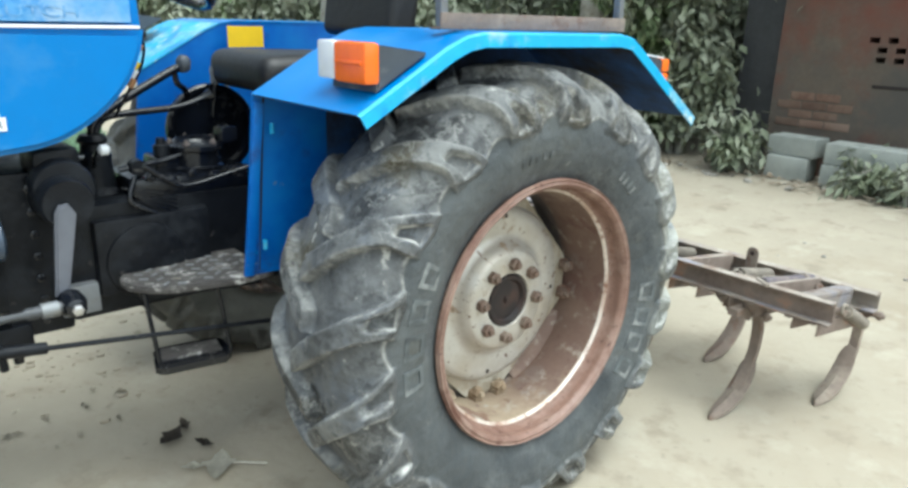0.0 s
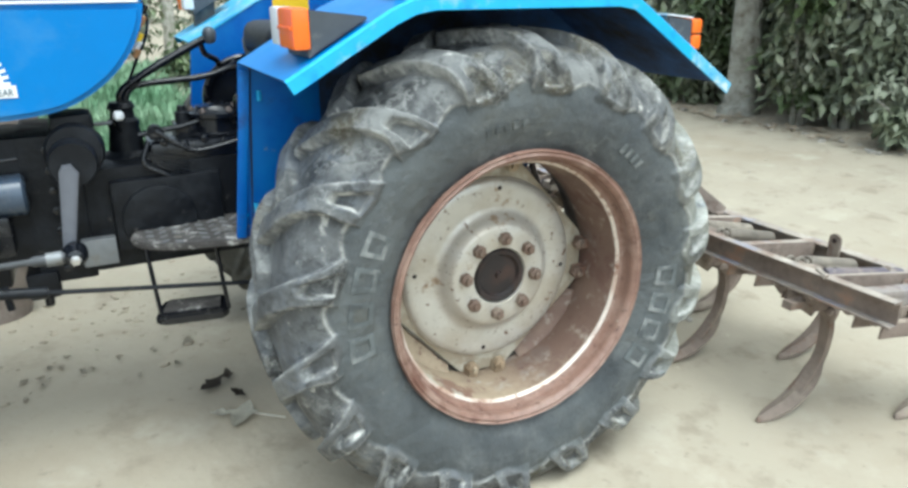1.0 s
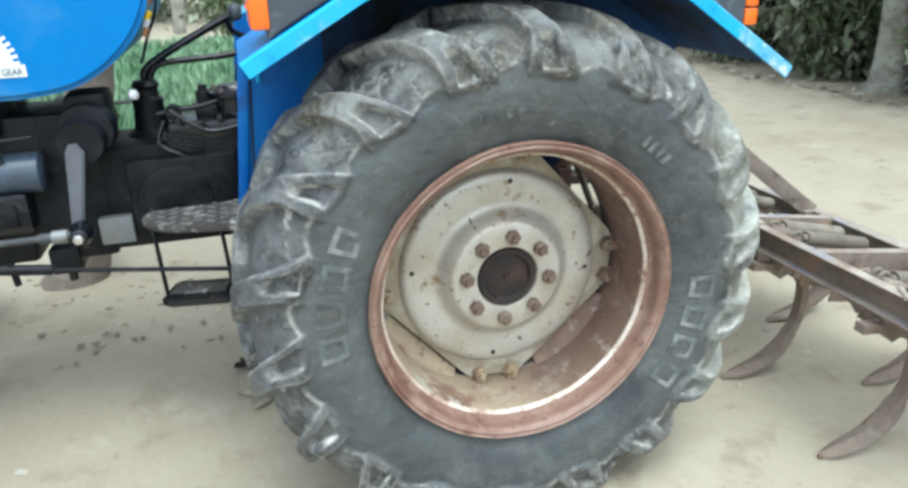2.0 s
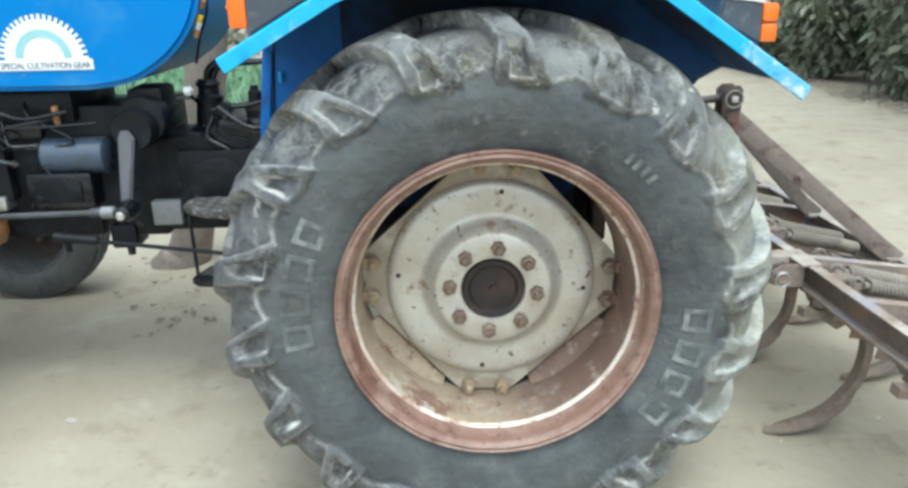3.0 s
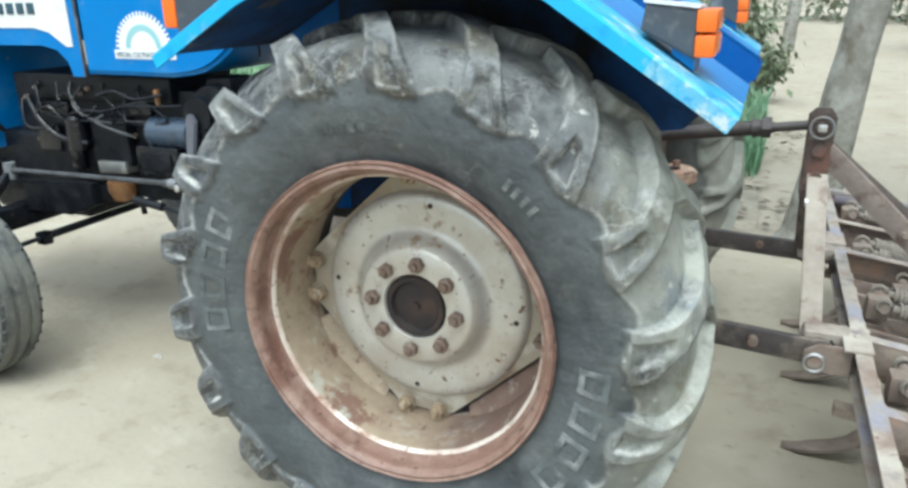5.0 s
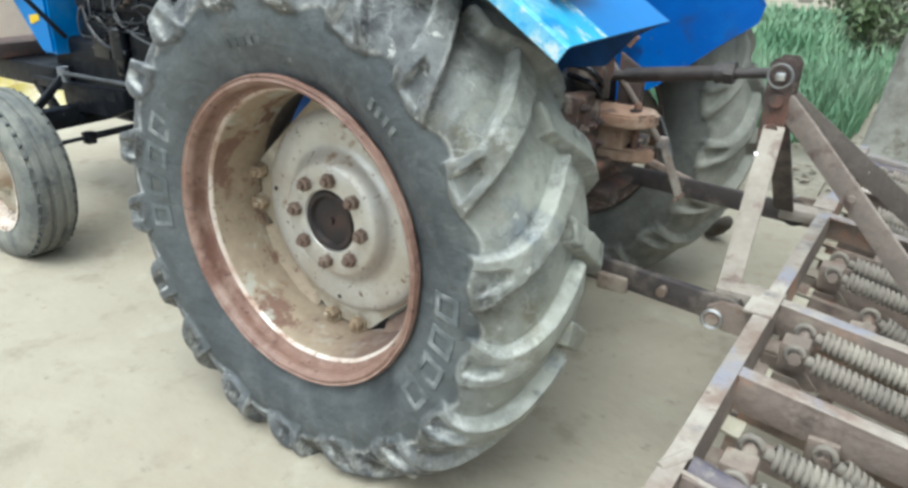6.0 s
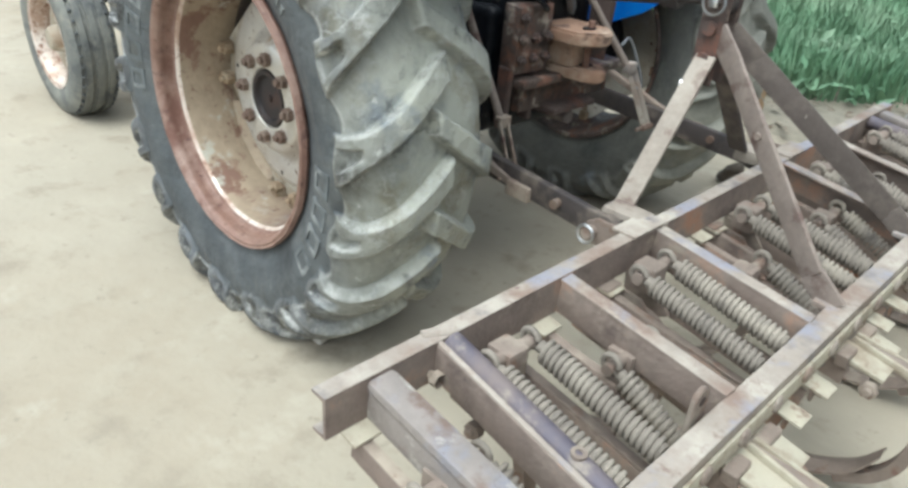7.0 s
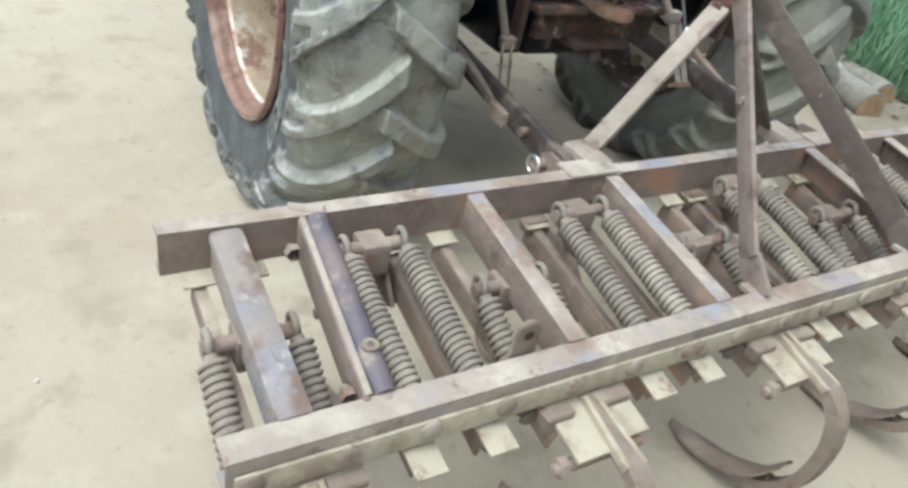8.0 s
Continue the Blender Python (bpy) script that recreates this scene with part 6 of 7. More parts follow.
            part("tooth", plate([(y + d - 0.022, 0.384), (y + d + 0.022, 0.384), (y + d + 0.016, 0.362), (y + d - 0.004, 0.348), (y + d - 0.02, 0.366)], "x", 1.405, 1.411, 0.001), "web_rust", shank)
    zc = 0.352 if rear else 0.375
    part("clamp_pin", tube([(tip + 0.20, y - 0.075, zc), (tip + 0.20, y + 0.075, zc)], 0.011, 10), "steel_dusty", shank)
    got = bmesh.new()
    hexnut(got, (tip + 0.20, y - 0.075, zc), 0.018, 0.015)
    part("pin_nut", got, "steel_dusty", shank)


for y in (-0.185, 0.262, 0.72, 1.18, 1.64):
    tyne(y, 0.862, False)
for y in (-0.420, 0.045, 0.525, 0.98, 1.43, 1.88):
    tyne(y, 1.276, True)

# headstock: mast, front braces, two long stays
mast = part("mast_plate", plate([(0.815, 0.77), (0.875, 0.77), (0.880, 0.99), (0.868, 1.005), (0.832, 1.005), (0.815, 0.99)], "y", 0.690, 0.703, 0.004), "mast", cult, "rusty brown mast plate")
part("mast_plate", plate([(0.815, 0.77), (0.875, 0.77), (0.880, 0.99), (0.868, 1.005), (0.832, 1.005), (0.815, 0.99)], "y", 0.747, 0.760, 0.004), "mast", cult)
part("mast_pin", lathe([(-0.055, 0.013), (0.075, 0.013)], (0.846, 0.725, 0.964), 14, caps=True), "steel_dark", mast)
ring = [(0.846 + 0.028 * math.cos(2 * math.pi * k / 20), 0.676, 0.964 + 0.028 * math.sin(2 * math.pi * k / 20)) for k in range(21)]
part("linch_ring", tube(ring, 0.0033, 8), "lever_grey", mast, "bright steel linch pin ring")
part("linch_head", box((0.836, 0.668, 0.954), (0.858, 0.680, 0.974), 0.004), "chrome", mast)
for z in (0.905, 0.83):
    part("mast_bolt", lathe([(-0.012, 0.017), (0.0, 0.017)], (0.846, 0.690, z), 16, caps=True), "mast", mast)
part("brace", bar((0.852, 0.690, 0.84), (0.868, 0.395, 0.490), 0.050, 0.012, 0.003, 0), "brace", cult, "pale dusty flat brace")
part("brace_bolt", lathe([(-0.012, 0.012), (0.0, 0.010)], (0.84, 0.64, 0.775), 12, axis="x", caps=True), "chrome", cult)
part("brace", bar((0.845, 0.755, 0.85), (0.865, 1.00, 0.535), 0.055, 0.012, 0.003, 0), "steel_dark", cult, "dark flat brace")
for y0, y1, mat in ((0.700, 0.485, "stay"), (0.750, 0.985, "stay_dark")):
    pts = [Vector((0.862, y0, 0.90)), Vector((0.93, y0 + (y1 - y0) * 0.12, 0.84)), Vector((1.29, y1 - (y1 - y0) * 0.04, 0.515)), Vector((1.35, y1, 0.468))]
    bm = bmesh.new()
    for a, b in zip(pts, pts[1:]):
        add_bar(bm, a, b + (b - a).normalized() * 0.006, 0.010, 0.056, 0.002)
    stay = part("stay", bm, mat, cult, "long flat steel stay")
    part("stay_bolt", lathe([(-0.009, 0.008), (0.009, 0.008)], (1.06, y0 + (y1 - y0) * 0.45, 0.722), 12, caps=True), "brace", stay)
    part("stay_foot", box((1.315, y1 - 0.02, 0.462), (1.375, y1 + 0.02, 0.474), 0.002), "steel_light", stay)
part("brace_foot", mottled(box((0.850, 0.352, 0.500), (0.955, 0.420, 0.540), 0.012), 0.006, 30), "brace", front_beam, "lumpy dusty weld foot")
part("brace_foot", mottled(box((0.850, 1.00, 0.500), (0.955, 1.075, 0.540), 0.012), 0.006, 30), "brace", front_beam)
# hitch lugs and pins at the front beam
for y, s in ((0.335, -1), (1.125, 1)):
    for d in (-0.034, 0.034):
        part("hitch_lug", plate([(0.85, 0.475), (0.90, 0.462), (0.95, 0.462), (0.95, 0.532), (0.88, 0.532), (0.852, 0.515)], "y", y + d - 0.005, y + d + 0.005, 0.002), "steel_dusty", front_beam)
    part("hitch_pin", lathe([(-0.065, 0.014), (0.055, 0.014)], (0.872, y, 0.499), 14, caps=True), "steel_dusty", front_beam)
    ring = [(0.872 + 0.021 * math.cos(2 * math.pi * k / 18), y + s * 0.066, 0.499 + 0.021 * math.sin(2 * math.pi * k / 18)) for k in range(19)]
    part("linch_ring", tube(ring, 0.0035, 8), "chrome", front_beam, "bright steel linch pin ring")
    part("weld_plate", box((0.93, y - 0.055, 0.5305), (0.99, y + 0.075, 0.538), 0.002), "steel_light", front_beam)
for y in (-0.27, 0.39):
    part("weld_bead", mottled(tube([(0.955, y - 0.03, 0.531), (0.985, y + 0.02, 0.533)], 0.009, 8), 0.004, 40), "steel_light", front_beam)


# ---- plants ----
def leaf_cloud(seed, spots, size, fold=0.25, droop=0.3):
    """Many pointed leaves, each of four triangles, scattered round spots of (centre, spread)."""
    rnd = random.Random(seed)
    verts, faces = [], []
    for c, spread, count in spots:
        for _ in range(count):
            p = Vector(c) + Vector((rnd.gauss(0, 1), rnd.gauss(0, 1), rnd.gauss(0, 1))) * spread * 0.55
            if p.z < 0.04:
                p.z = 0.04 + rnd.random() * 0.1
            d = Vector((rnd.uniform(-1, 1), rnd.uniform(-1, 1), rnd.uniform(-0.9, 0.5) - droop)).normalized()
            w = d.cross(Vector((rnd.uniform(-0.5, 0.5), rnd.uniform(-0.5, 0.5), 1))).normalized()
            u = w.cross(d)
            L = size * rnd.uniform(0.6, 1.25)
            W = L * rnd.uniform(0.17, 0.27)
            n = len(verts)
            verts += [p, p + d * L * 0.45 + w * W + u * fold * W, p + d * L, p + d * L * 0.45 - w * W + u * fold * W, p + d * L * 0.5]
            faces += [(n, n + 1, n + 4), (n + 1, n + 2, n + 4), (n + 2, n + 3, n + 4), (n + 3, n, n + 4)]
    return verts, faces


def from_lists(name, verts, faces, mat, parent=None, label=""):
    me = bpy.data.meshes.new(name)
    me.from_pydata([tuple(v) for v in verts], [], faces)
    me.materials.append(M[mat])
    return placed(name, me, parent, label)


def shrub(seed, at, wide, high, leaf, count, mat, label, group="bushes along the yard"):
    rnd = random.Random(seed)
    root = thing("shrub", at, label, "shrub", group)
    bm = bmesh.new()
    spots = []
    for k in range(7):
        a = rnd.uniform(0, 6.28)
        out = wide * rnd.uniform(0.25, 0.9)
        tipz = high * rnd.uniform(0.45, 1.0)
        tip = Vector((out * math.cos(a), out * math.sin(a), tipz))
        mid = tip * 0.5 + Vector((rnd.uniform(-0.1, 0.1), rnd.uniform(-0.1, 0.1), high * 0.1))
        add_tube(bm, smooth_path([(0.06 * math.cos(a), 0.06 * math.sin(a), -0.03), mid, tip], 4), [0.022 - 0.0018 * i for i in range(9)], 6)
        for f in (0.25, 0.45, 0.65, 0.85, 1.0):
            p = mid * min(1, 2 * f) if f < 0.5 else mid + (tip - mid) * (2 * f - 1)
            spots.append((p + Vector((rnd.uniform(-1, 1), rnd.uniform(-1, 1), rnd.uniform(-0.5, 0.5))) * wide * 0.25, wide * rnd.uniform(0.22, 0.42), count // 35))
    m = Matrix.Translation(at)
    for v in bm.verts:
        v.co = m @ v.co
    part("stem", bm, "bark", root)
    v, f = leaf_cloud(seed, spots, leaf * 1.05, droop=0.55)
    from_lists("foliage", [m @ p for p in v], f, mat, root)
    return root


def tree(seed, at, r0, high, lean, crown_at, label, leaf=0.13, count=2600, mat="leaf", bark="bark", bark_label="pale dusty bark"):
    rnd = random.Random(seed)
    root = thing("tree", at, label, "tree")
    base = Vector(at)
    pts = [base + Vector((0, 0, -0.05)), base + Vector((lean[0] * 0.1, lean[1] * 0.1, 0.25)), base + Vector((lean[0] * 0.4, lean[1] * 0.4, high * 0.4)), base + Vector((lean[0], lean[1], high))]
    path = smooth_path(pts, 8)
    n = len(path)
    bm = bmesh.new()
    rad = [r0 * (1.35 if i == 0 else 1.18 if i < 5 else 1.0) * (1 - 0.45 * i / n) for i in range(n)]
    add_tube(bm, path, rad, 22)
    for v in bm.verts:
        v.co += noise.noise_vector(Vector((v.co.x * 7, v.co.y * 7, v.co.z * 2.2))) * r0 * 0.13
    part("trunk", bm, bark, root, bark_label)
    top = path[-1]
    spots = []
    for k in range(crown_at[2]):
        a = 2 * math.pi * k / crown_at[2] + rnd.uniform(-0.3, 0.3)
        reach = crown_at[0] * rnd.uniform(0.5, 1.0)
        tip = top + Vector((math.cos(a) * reach, math.sin(a) * reach, crown_at[1] * rnd.uniform(-0.25, 0.9)))
        limb = smooth_path([path[-3 - k % 4], (top + tip) / 2 + Vector((0, 0, 0.25)), tip], 5)
        part("limb", tube(limb, [r0 * 0.34 * (1 - 0.085 * i) for i in range(len(limb))], 8), bark, root)
        for f in (4, 6, 8, 10):
            spots.append((limb[f] + Vector((rnd.uniform(-0.3, 0.3), rnd.uniform(-0.3, 0.3), rnd.uniform(-0.3, 0.3))), crown_at[0] * 0.34, count // (4 * crown_at[2])))
    v, f = leaf_cloud(seed, spots, leaf)
    from_lists("crown", v, f, mat, root)
    return root


tree(1, (0.955, 2.62, 0), 0.128, 3.4, (0.42, 0.15), (2.2, 1.6, 6), "tall tree with a pale dusty trunk beside the cultivator")
tree(6, (-1.45, 1.97, 0), 0.118, 4.6, (1.05, 0.12), (1.8, 1.4, 5), "tree with a leaning brown trunk beyond the tractor", count=1000, bark="bark_brown", bark_label="smooth brown bark")
tree(2, (5.62, 4.28, 0), 0.20, 2.8, (0.12, 0.15), (2.4, 1.4, 7), "tree with a straight grey trunk in the hedge", count=3600)
tree(3, (5.9, 9.6, 0), 0.16, 3.0, (-0.2, 0.1), (2.2, 1.5, 6), "slender grey tree in the hedge")

# two trees added to shade the outbuilding's wall; the second stands out of view
tree(4, (7.6, 1.3, 0), 0.18, 2.9, (-0.5, 0.1), (2.3, 1.2, 9), "leafy tree added to overhang and shade the outbuilding", leaf=0.12, count=7000)
tree(5, (7.4, -2.6, 0), 0.18, 3.2, (-0.4, 0.1), (2.4, 1.2, 8), "leafy tree added to overhang and shade the outbuilding", leaf=0.13, count=4500)

HEDGE = [
    (11, 5.75, 3.10, 0.55, 1.9, 0.14), (12, 5.55, 3.45, 0.70, 2.2, 0.15), (13, 6.5, 3.0, 0.6, 2.9, 0.16), (14, 6.3, 3.9, 0.9, 2.8, 0.17), (15, 5.75, 5.2, 0.70, 1.5, 0.16),
    (16, 6.2, 5.9, 0.9, 2.3, 0.17), (17, 5.75, 6.9, 0.75, 1.5, 0.17), (18, 6.3, 8.1, 0.9, 2.4, 0.18), (19, 5.75, 9.2, 0.8, 1.7, 0.18), (20, 6.0, 11.0, 1.0, 2.2, 0.2),
    (21, 5.8, 13.2, 1.1, 2.3, 0.22), (22, 5.7, 15.8, 1.2, 2.4, 0.24), (23, 7.0, 4.6, 1.1, 3.2, 0.18), (24, 7.1, 7.0, 1.1, 3.2, 0.2), (25, 7.2, 2.9, 1.0, 3.4, 0.18), (26, 7.3, 10.0, 1.3, 3.2, 0.22),
    (27, 7.3, 13.5, 1.5, 3.4, 0.24), (28, 6.4, 18.5, 1.6, 3.2, 0.26),
    (46, 5.45, 11.6, 0.75, 1.9, 0.19), (47, 5.0, 14.2, 0.95, 2.2, 0.21), (48, 4.9, 17.2, 1.2, 2.6, 0.24),
]
for seed, x, y, w, h, leaf in HEDGE:
    shrub(seed, (x, y, 0), w, h, leaf, 2700, "leaf_dusty" if seed % 3 else "leaf", "dusty broad-leaved bush at the yard's edge")
shrub(40, (5.25, 0.95, 0), 0.28, 0.38, 0.11, 420, "leaf_dusty", "small weedy plant against the concrete blocks", "weeds by the wall")
shrub(41, (5.20, 0.55, 0), 0.25, 0.30, 0.10, 350, "leaf_dusty", "small weedy plant against the concrete blocks", "weeds by the wall")
shrub(45, (5.75, 3.15, 0), 0.45, 2.1, 0.15, 1500, "leaf_dusty", "dusty broad-leaved bush at the yard's edge")
shrub(42, (5.30, 2.15, 0), 0.36, 0.62, 0.13, 700, "leaf_dusty", "dusty broad-leaved bush at the yard's edge")
shrub(43, (0.40, 8.3, 0), 0.50, 1.1, 0.11, 1600, "leaf", "grey-green bush at the field's edge", "bushes by the field")
shrub(44, (-0.30, 13.8, 0), 1.1, 1.4, 0.17, 2000, "leaf", "grey-green bush at the field's edge", "bushes by the field")

# dense greenery behind the hedge and far trees across the field
rnd = random.Random(77)
spots = []
for k in range(330):
    y = 2.6 + 31.4 * rnd.random() ** 1.3
    spots.append(((8.0 + rnd.uniform(0, 2.5) - 0.04 * y, y, rnd.uniform(0.1, 4.6) * rnd.uniform(0.4, 1)), 1.1, 60))
v, f = leaf_cloud(5, spots, 0.34)
tagged(from_lists("far_bushes", v, f, "leaf"), "dense dark green thicket behind the hedge", "thicket", kind="stuff")
spots = []
for k in range(230):
    x = rnd.uniform(-34, 7)
    y = 19 + rnd.uniform(0, 8) + (6 if x > 0.5 else 0) * 2
    spots.append(((x, y, rnd.uniform(0.2, 5.5) * rnd.uniform(0.5, 1)), 1.7, 50))
v, f = leaf_cloud(6, spots, 0.55)
tagged(from_lists("far_trees", v, f, "leaf_dusty"), "distant hazy line of trees beyond the field", "trees", kind="stuff")
far = thing("far_trunks", (-1.0, 17.0, 0), "thin grey trunks standing beyond the field", "trees", kind="stuff")
for k in range(9):
    x, y = -9 + k * 1.25 + rnd.uniform(-0.3, 0.3), 15.5 + rnd.uniform(-1, 1)
    part("trunk", tube(smooth_path([(x, y, -0.05), (x + 0.1, y, 2), (x + rnd.uniform(-0.3, 0.3), y, 5)], 4), [0.15 - 0.009 * i for i in range(9)], 9), "bark", far)


# green field: upright blades
def field_edge(x):
    return 3.35 + 0.10 * math.sin(x * 2.1) + (0.95 * (x + 0.1) if x > -0.1 else 0.0) - 0.12 * min(0, x + 1.0) * 0.2


verts, faces = [], []
rnd = random.Random(9)
for k in range(37000):
    x = 0.72 - abs(rnd.gauss(0, 1)) * 4.3
    y = 3.3 + rnd.random() ** 1.6 * 8.5
    if x < -11 or y < field_edge(x) or 7.2 < y < 10.5 and x > 0.10 + 0.02 * (y - 7.2):
        continue
    h = rnd.uniform(0.26, 0.46) * (0.75 + 0.25 * noise.noise(Vector((x, y, 0))))
    a, l = rnd.uniform(0, 6.28), rnd.uniform(0.02, 0.16)
    w = 0.006 + 0.0016 * max(0, y - 3.3)
    dx, dy = math.cos(a), math.sin(a)
    n = len(verts)
    verts += [(x - dy * w, y + dx * w, 0), (x + dy * w, y - dx * w, 0), (x + dx * l * 0.4 - dy * w * 0.8, y + dy * l * 0.4 + dx * w * 0.8, h * 0.65), (x + dx * l * 0.4 + dy * w * 0.8, y + dy * l * 0.4 - dx * w * 0.8, h * 0.65), (x + dx * l, y + dy * l, h)]
    faces += [(n, n + 1, n + 3, n + 2), (n + 2, n + 3, n + 4)]
tagged(from_lists("field_crop", verts, faces, "grass"), "lush green young wheat field", "crop", kind="stuff")

# bare verge with dry litter between yard and field
bm = bmesh.new()
cols = []
for i in range(60):
    x = -9 + i * 0.165
    cols.append([bm.verts.new((x, y, 0.012 + 0.05 * max(0, math.sin((y - 2.75) / 0.95 * math.pi)) * (0.6 + 0.6 * noise.noise(Vector((x * 2.3, y * 2.3, 2)))) if 0 < j < 9 else -0.03)) for j, y in enumerate([2.75 + 0.14 * q + 0.08 * math.sin(x * 3) for q in range(10)])])
for a, b in zip(cols, cols[1:]):
    for k in range(9):
        bm.faces.new((a[k], b[k], b[k + 1], a[k + 1]))
tagged(part("verge", bm, "soil"), "low earth verge with dry litter", "verge", kind="structure")
v, f = leaf_cloud(31, [((-8 + 0.14 * k, 3.05 + rnd.uniform(-0.4, 0.35), 0.03), 0.2, 9) for k in range(66)] + [((0.3 + rnd.uniform(-0.5, 0.9), 3.6 + rnd.uniform(-0.6, 2.6), 0.02), 0.25, 12) for k in range(24)], 0.09, droop=0.0)
v = [Vector((p.x, p.y, 0.02 + (p.z - 0.02) * 0.3)) for p in v]
tagged(from_lists("dry_litter", v, f, "dry_leaf"), "dry leaves and straw on the verge", "litter", kind="stuff")
v, f = leaf_cloud(32, [((rnd.uniform(-0.3, 0.42), rnd.uniform(3.4, 5.6), 0.05), 0.16, 22) for k in range(26)], 0.10, droop=-0.5)
tagged(from_lists("verge_weeds", v, f, "grass"), "low green weeds on the verge", "weeds", kind="stuff")

# cut logs on the verge
for k, (a, b, r) in enumerate((((0.10, 2.95, 0.075), (-0.50, 3.22, 0.08), 0.075), ((0.00, 3.22, 0.075), (-0.62, 3.42, 0.07), 0.068))):
    log = thing("log", (a[0], a[1], 0), "short cut log with a pale sawn end on the verge", "log", "logs on the verge")
    path = [Vector(a) + (Vector(b) - Vector(a)) * q / 6 for q in range(7)]
    part("bark", mottled(tube(path, [r * (1 + 0.06 * math.sin(q * 1.7)) for q in range(7)], 18), 0.006, 9), "bark", log)
    d = (Vector(a) - Vector(b)).normalized()
    part("sawn_end", tube([Vector(a) + d * 0.003, Vector(a) + d * 0.006], r * 0.9, 18), "wood", log, "pale sawn end grain")

# ---- brick building and concrete blocks at the yard's edge ----
house = thing("outbuilding", (6.2, 0.0, 0), "old brick outbuilding with a stained wall and vent holes", "building")
bm = bmesh.new()
X0, X1, Y0, Y1, TOP = 5.80, 6.03, -6.0, 2.12, 2.3
holes = [(1.31 - 0.152 * c - (0.075 if r else 0.0), 1.305 - 0.085 * r) for r in range(3) for c in range(4)]
zs = sorted({0.0, TOP, *[z for _, z in holes], *[z - 0.05 for _, z in holes]})
for z0, z1 in zip(zs, zs[1:]):
    gaps = sorted([(y - 0.085, y) for y, z in holes if abs(z - z1) < 1e-6])
    edges = [Y0] + [q for g in gaps for q in g] + [Y1]
    for y0, y1 in zip(edges[::2], edges[1::2]):
        add_box(bm, (X0, y0, z0), (X1, y1, z1), 0)
bmesh.ops.remove_doubles(bm, verts=bm.verts, dist=0.0005)
part("wall", bm, "plaster", house, "stained brown plastered brick wall")
part("wall", box((X1, Y1 - 0.23, 0), (6.9, Y1, TOP), 0.01), "brick", house)
part("wall", box((6.7, Y0, 0), (6.9, Y1 - 0.23, TOP), 0.01), "brick", house)
part("roof", box((X0 - 0.15, Y0 - 0.1, TOP), (7.05, Y1 + 0.1, TOP + 0.12), 0.02), "concrete", house)
for z0, z1, y0, y1 in ((0.45, 0.80, 1.35, 2.08), (0.30, 0.52, 0.2, 0.9)):
    rows = int((z1 - z0) / 0.085)
    for r in range(rows):
        y = y0 + (0.12 if r % 2 else 0.0)
        while y + 0.22 < y1:
            part("brick", box((X0 - 0.006, y, z0 + r * 0.085), (X0 + 0.02, y + 0.225, z0 + r * 0.085 + 0.072), 0.003), "brick", house)
            y += 0.237
part("lintel", box((X0 - 0.004, 0.75, 0.865), (X0 + 0.05, 1.22, 0.895), 0.003), "hub", house)
tagged(part("gate", mottled(box((6.02, 2.14, 0.03), (6.06, 2.62, 1.9), 0.006), 0.004, 5), "dark_door"), "dark sheet metal gate half hidden by bushes", "gate")
BLOCKS = [
    ((5.36, 1.50, 0.0), (5.62, 1.88, 0.22), 4), ((5.40, 1.44, 0.225), (5.66, 1.90, 0.40), -3), ((5.34, 0.98, 0.0), (5.66, 1.36, 0.20), 3),
    ((5.38, 0.70, 0.205), (5.70, 1.36, 0.39), 2), ((5.40, 0.10, 0.0), (5.72, 0.88, 0.20), -2), ((5.44, 0.05, 0.205), (5.74, 0.64, 0.42), 1),
]
for lo, hi, turn in BLOCKS:
    c = (Vector(lo) + Vector(hi)) / 2
    m = Matrix.Translation(c) @ Matrix.Rotation(radians(turn), 4, "Z") @ Matrix.Translation(-c)
    tagged(part("concrete_block", mottled(box(lo, hi, 0.014, m), 0.008, 6), "concrete"), "weathered grey concrete block stacked by the wall", "concrete block", "blocks by the wall")

# rubble and dead leaves along the edge
for k in range(60):
    y = rnd.uniform(-0.3, 7)
    x = 5.05 + rnd.uniform(-0.12, 0.25)
    r = rnd.uniform(0.012, 0.045)
    bm = bmesh.new()
    bmesh.ops.create_icosphere(bm, subdivisions=1, radius=r)
    for v_ in bm.verts:
        v_.co = Vector((v_.co.x * 1.2, v_.co.y, v_.co.z * 0.6)) + noise.noise_vector(v_.co * 40 + Vector((k, 0, 0))) * r * 0.35 + Vector((x, y, r * 0.3))
    tagged(part("rubble_stone", bm, "stone"), "small grey stone at the yard's edge", "stone", "stones by the hedge")
v, f = leaf_cloud(33, [((5.15 + rnd.uniform(-0.15, 0.3), 0.2 + 0.13 * k, 0.02), 0.22, 10) for k in range(110)], 0.12, droop=0)
v = [Vector((p.x, p.y, 0.012 + max(0, p.z - 0.02) * 0.2)) for p in v]
tagged(from_lists("hedge_litter", v, f, "dry_leaf"), "dry leaf litter along the hedge", "litter", kind="stuff")

# plain rendered wall that closes the yard far ahead
tagged(part("boundary_wall", mottled(box((-8.35, -3.0, -0.02), (-8.12, 6.5, 2.3), 0.012), 0.006, 1.3), "pink_render"), "plain pinkish rendered boundary wall ahead of the tractor", "wall", kind="structure")

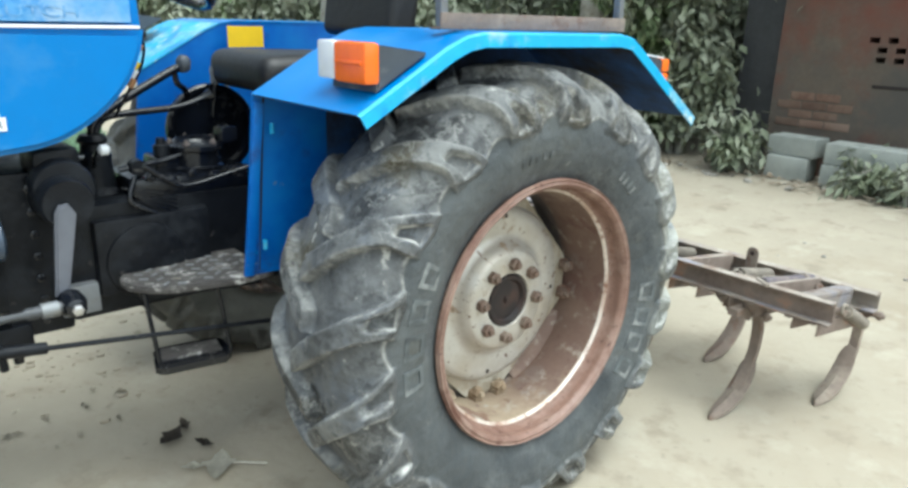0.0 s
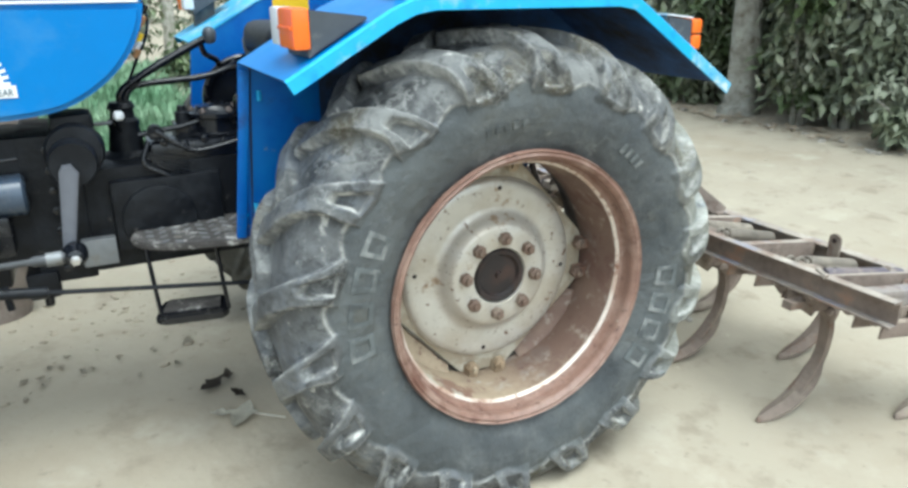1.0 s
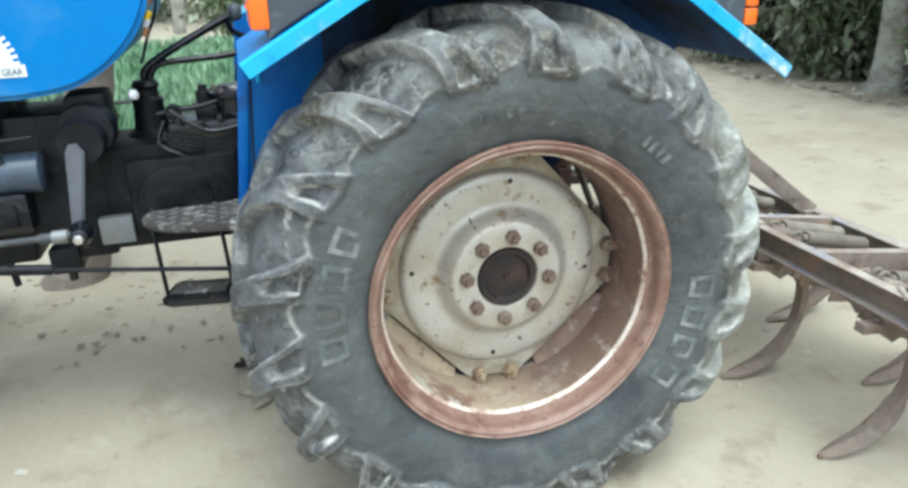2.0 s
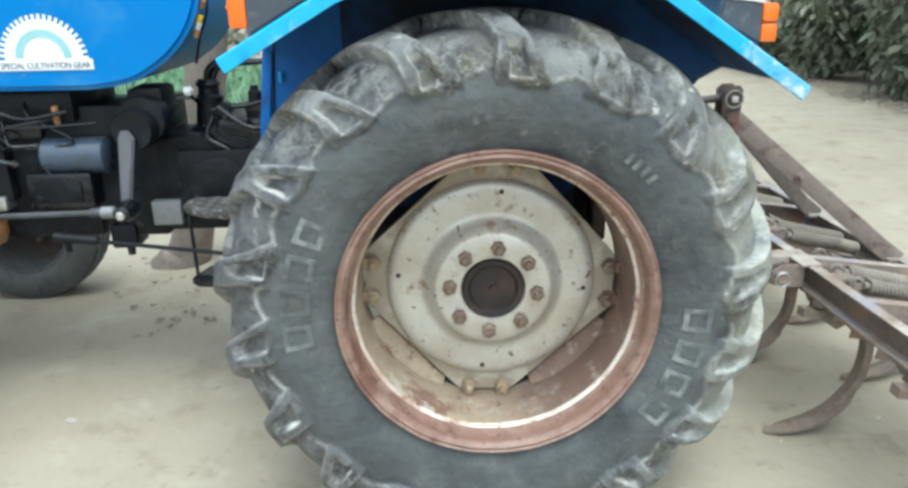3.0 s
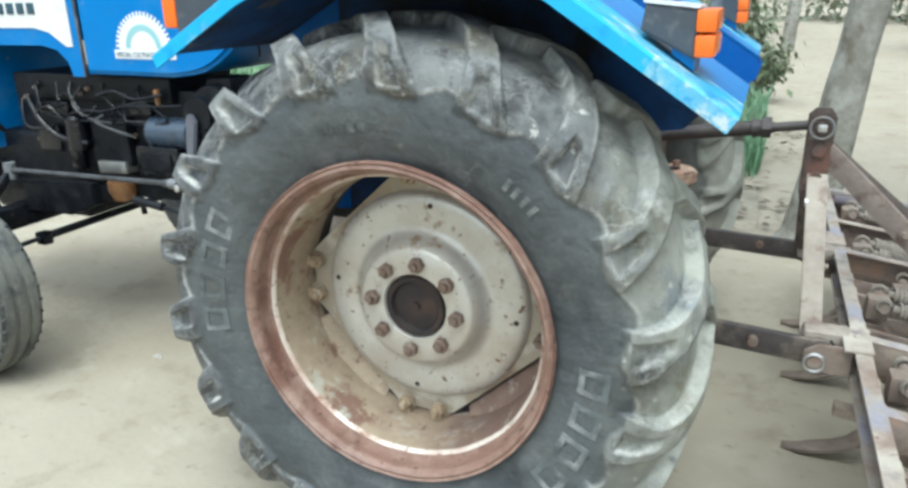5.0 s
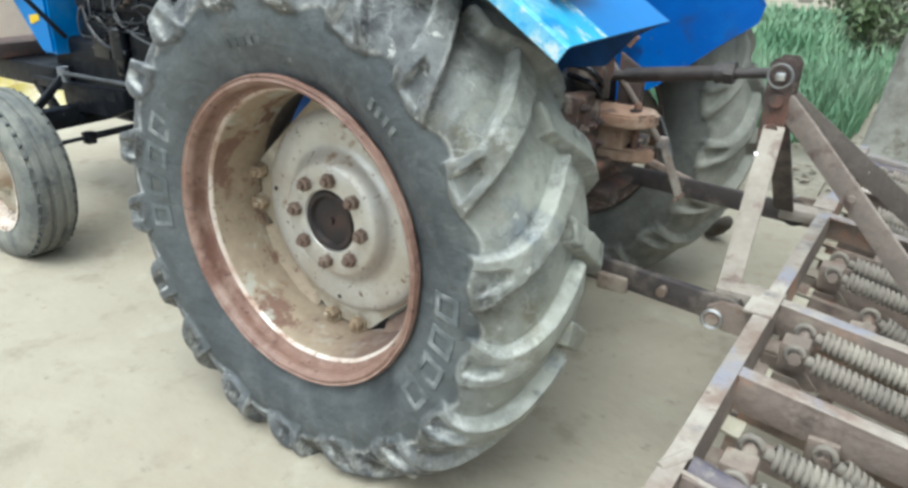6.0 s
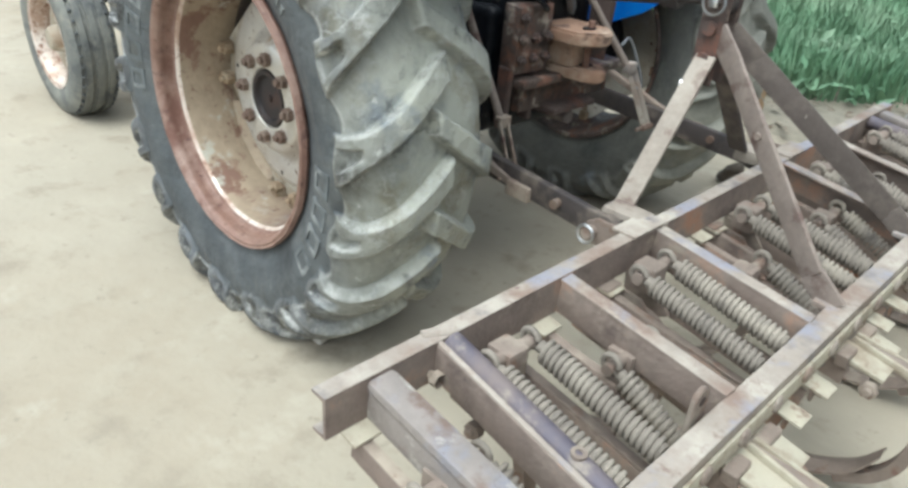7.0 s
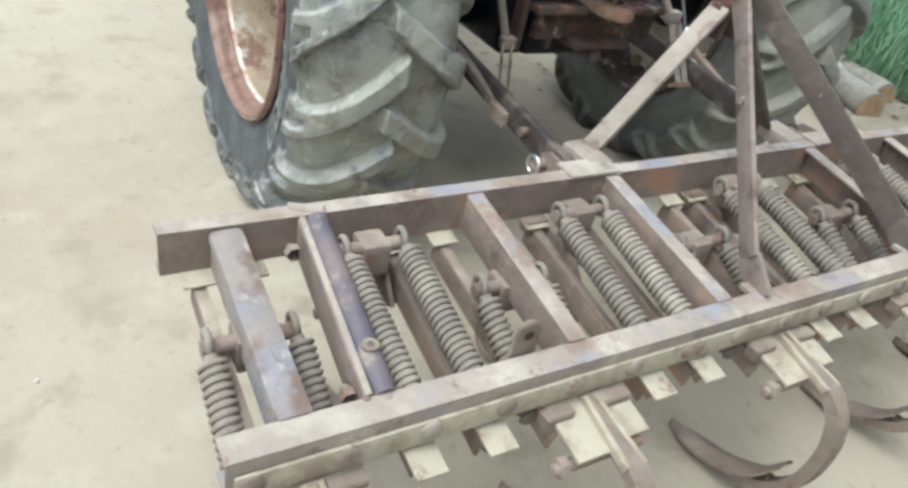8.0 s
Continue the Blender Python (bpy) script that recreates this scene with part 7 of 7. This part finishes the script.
# ---- small things on the yard ----
def curled_leaf(x, y, size, turn, mat, label, rise=0.3):
    bm = bmesh.new()
    rows = []
    for i in range(7):
        t = i / 6
        w = size * 0.32 * math.sin(math.pi * (0.08 + 0.88 * t)) * (1 + 0.3 * math.sin(i * 2.3 + turn))
        c = Vector((size * (t - 0.5), 0, 0.006 + rise * size * (t - 0.4) ** 2))
        rows.append([bm.verts.new(c + Vector((0.01 * math.sin(j + i), w * j, abs(j) ** 2 * w * 0.45))) for j in (-1, -0.5, 0, 0.5, 1)])
    for a, b in zip(rows, rows[1:]):
        for k in range(4):
            bm.faces.new((a[k], a[k + 1], b[k + 1], b[k]))
    m = Matrix.Translation((x, y, ground_z(x, y) + 0.002)) @ Matrix.Rotation(turn, 4, "Z")
    for q in bm.verts:
        q.co = m @ q.co
    bmesh.ops.solidify(bm, geom=bm.faces[:], thickness=0.0012)
    tagged(part("fallen_leaf", bm, mat), label, "leaf", "leaves on the yard")


curled_leaf(-0.69, 0.86, 0.10, 0.4, "dark_leaf", "dark crumpled dead leaf on the sand", 0.8)
curled_leaf(-0.63, 0.91, 0.06, 1.4, "dark_leaf", "dark crumpled dead leaf on the sand", 1.0)
curled_leaf(-0.62, 0.765, 0.06, 2.1, "dark_leaf", "dark crumpled dead leaf on the sand", 0.8)
curled_leaf(-0.635, 0.61, 0.13, 0.9, "pale_leaf", "pale dry torn leaf on the sand", 0.4)
curled_leaf(-0.70, 0.66, 0.06, 2.6, "pale_leaf", "pale dry torn leaf on the sand", 0.4)
tagged(part("twig", tube(smooth_path([(-0.62, 0.63, 0.012), (-0.57, 0.58, 0.014), (-0.51, 0.535, 0.01)], 4), 0.003, 6), "pale_leaf"), "thin dry twig on the sand", "twig")
rnd = random.Random(21)
for k in range(46):
    x, y = rnd.uniform(-1.5, 4.2), rnd.uniform(-0.9, 5.5)
    if -0.55 < x < 0.55 and y < 1.7:
        continue
    r = rnd.uniform(0.006, 0.018)
    bm = bmesh.new()
    bmesh.ops.create_icosphere(bm, subdivisions=1, radius=r)
    for q in bm.verts:
        q.co = Vector((q.co.x * 1.3, q.co.y, q.co.z * 0.55)) + noise.noise_vector(q.co * 60 + Vector((k, 3, 0))) * r * 0.4 + Vector((x, y, ground_z(x, y) + r * 0.25))
    tagged(part("pebble", bm, "stone" if k % 3 else "fragment"), "small loose clod on the sandy yard", "pebble", "pebbles on the yard")
bm = bmesh.new()
bmesh.ops.create_icosphere(bm, subdivisions=2, radius=0.022)
for q in bm.verts:
    q.co = Vector((q.co.x * 1.2, q.co.y, q.co.z * 0.7)) + noise.noise_vector(q.co * 40) * 0.006 + Vector((0.284, -0.043, 0.012))
tagged(part("pebble", bm, "stone"), "pale pebble at the foot of the tyre", "pebble", "pebbles on the yard")
for k in range(24):
    x, y = -1.05 + rnd.gauss(0, 0.20), 1.22 + rnd.gauss(0, 0.10)
    curled_leaf(x, y, rnd.uniform(0.015, 0.045), rnd.uniform(0, 6), "fragment", "small dry leaf fragment on the sand", 0.15)

# a churned strip of crumbs beyond the tractor
rnd = random.Random(63)
verts, faces = [], []
ball = bmesh.new()
bmesh.ops.create_icosphere(ball, subdivisions=1, radius=1.0)
ball.verts.index_update()
unit, tris = [q.co.copy() for q in ball.verts], [[q.index for q in t.verts] for t in ball.faces]
ball.free()
for k in range(420):
    x = rnd.uniform(-1.7, 0.1)
    y = 1.95 + 0.25 * math.sin(x * 2.0) + rnd.gauss(0, 0.26)
    r = 0.003 + 0.013 * rnd.random() ** 3
    n0, z0 = len(verts), ground_z(x, y)
    verts += [Vector((q.x * 1.4, q.y, q.z * 0.55)) * r + noise.noise_vector(q * 2 + Vector((k, 0, 0))) * r * 0.4 + Vector((x, y, z0 + r * 0.2)) for q in unit]
    faces += [[n0 + i for i in t] for t in tris]
tagged(from_lists("soil_crumbs", verts, faces, "sand"), "loose crumbs of dry sandy soil", "soil", kind="stuff")

# heap of yellow plastic sheeting far ahead of the tractor
bm = bmesh.new()
rows = []
for i in range(14):
    a = i / 13
    rows.append([bm.verts.new((-4.95 + 0.75 * a + 0.05 * math.sin(j), 0.9 + 1.1 * j / 11 + 0.05 * math.sin(i * 2), 0.005 + 0.34 * math.sin(math.pi * a) * math.sin(math.pi * j / 11) * (0.7 + 0.5 * noise.noise(Vector((i * 0.45, j * 0.45, 5)))))) for j in range(12)])
for a, b in zip(rows, rows[1:]):
    for k in range(11):
        bm.faces.new((a[k], a[k + 1], b[k + 1], b[k]))
tagged(part("yellow_sheet", bm, "yellow_sheet", sharp=25), "crumpled yellow plastic sheet heaped on the ground", "plastic sheet")
bm = bmesh.new()
add_tube(bm, smooth_path([(0.40, 2.02, 0.02), (0.45, 1.99, 0.045), (0.50, 1.95, 0.10), (0.53, 1.93, 0.13)], 4), [0.012, 0.02, 0.026, 0.03, 0.034, 0.036, 0.036, 0.034, 0.032, 0.03, 0.026, 0.02, 0.008], 10)
tagged(part("wood_stub", mottled(bm, 0.006, 25), "dark_leaf"), "dark stub of wood lying behind the far wheel", "wood stub")
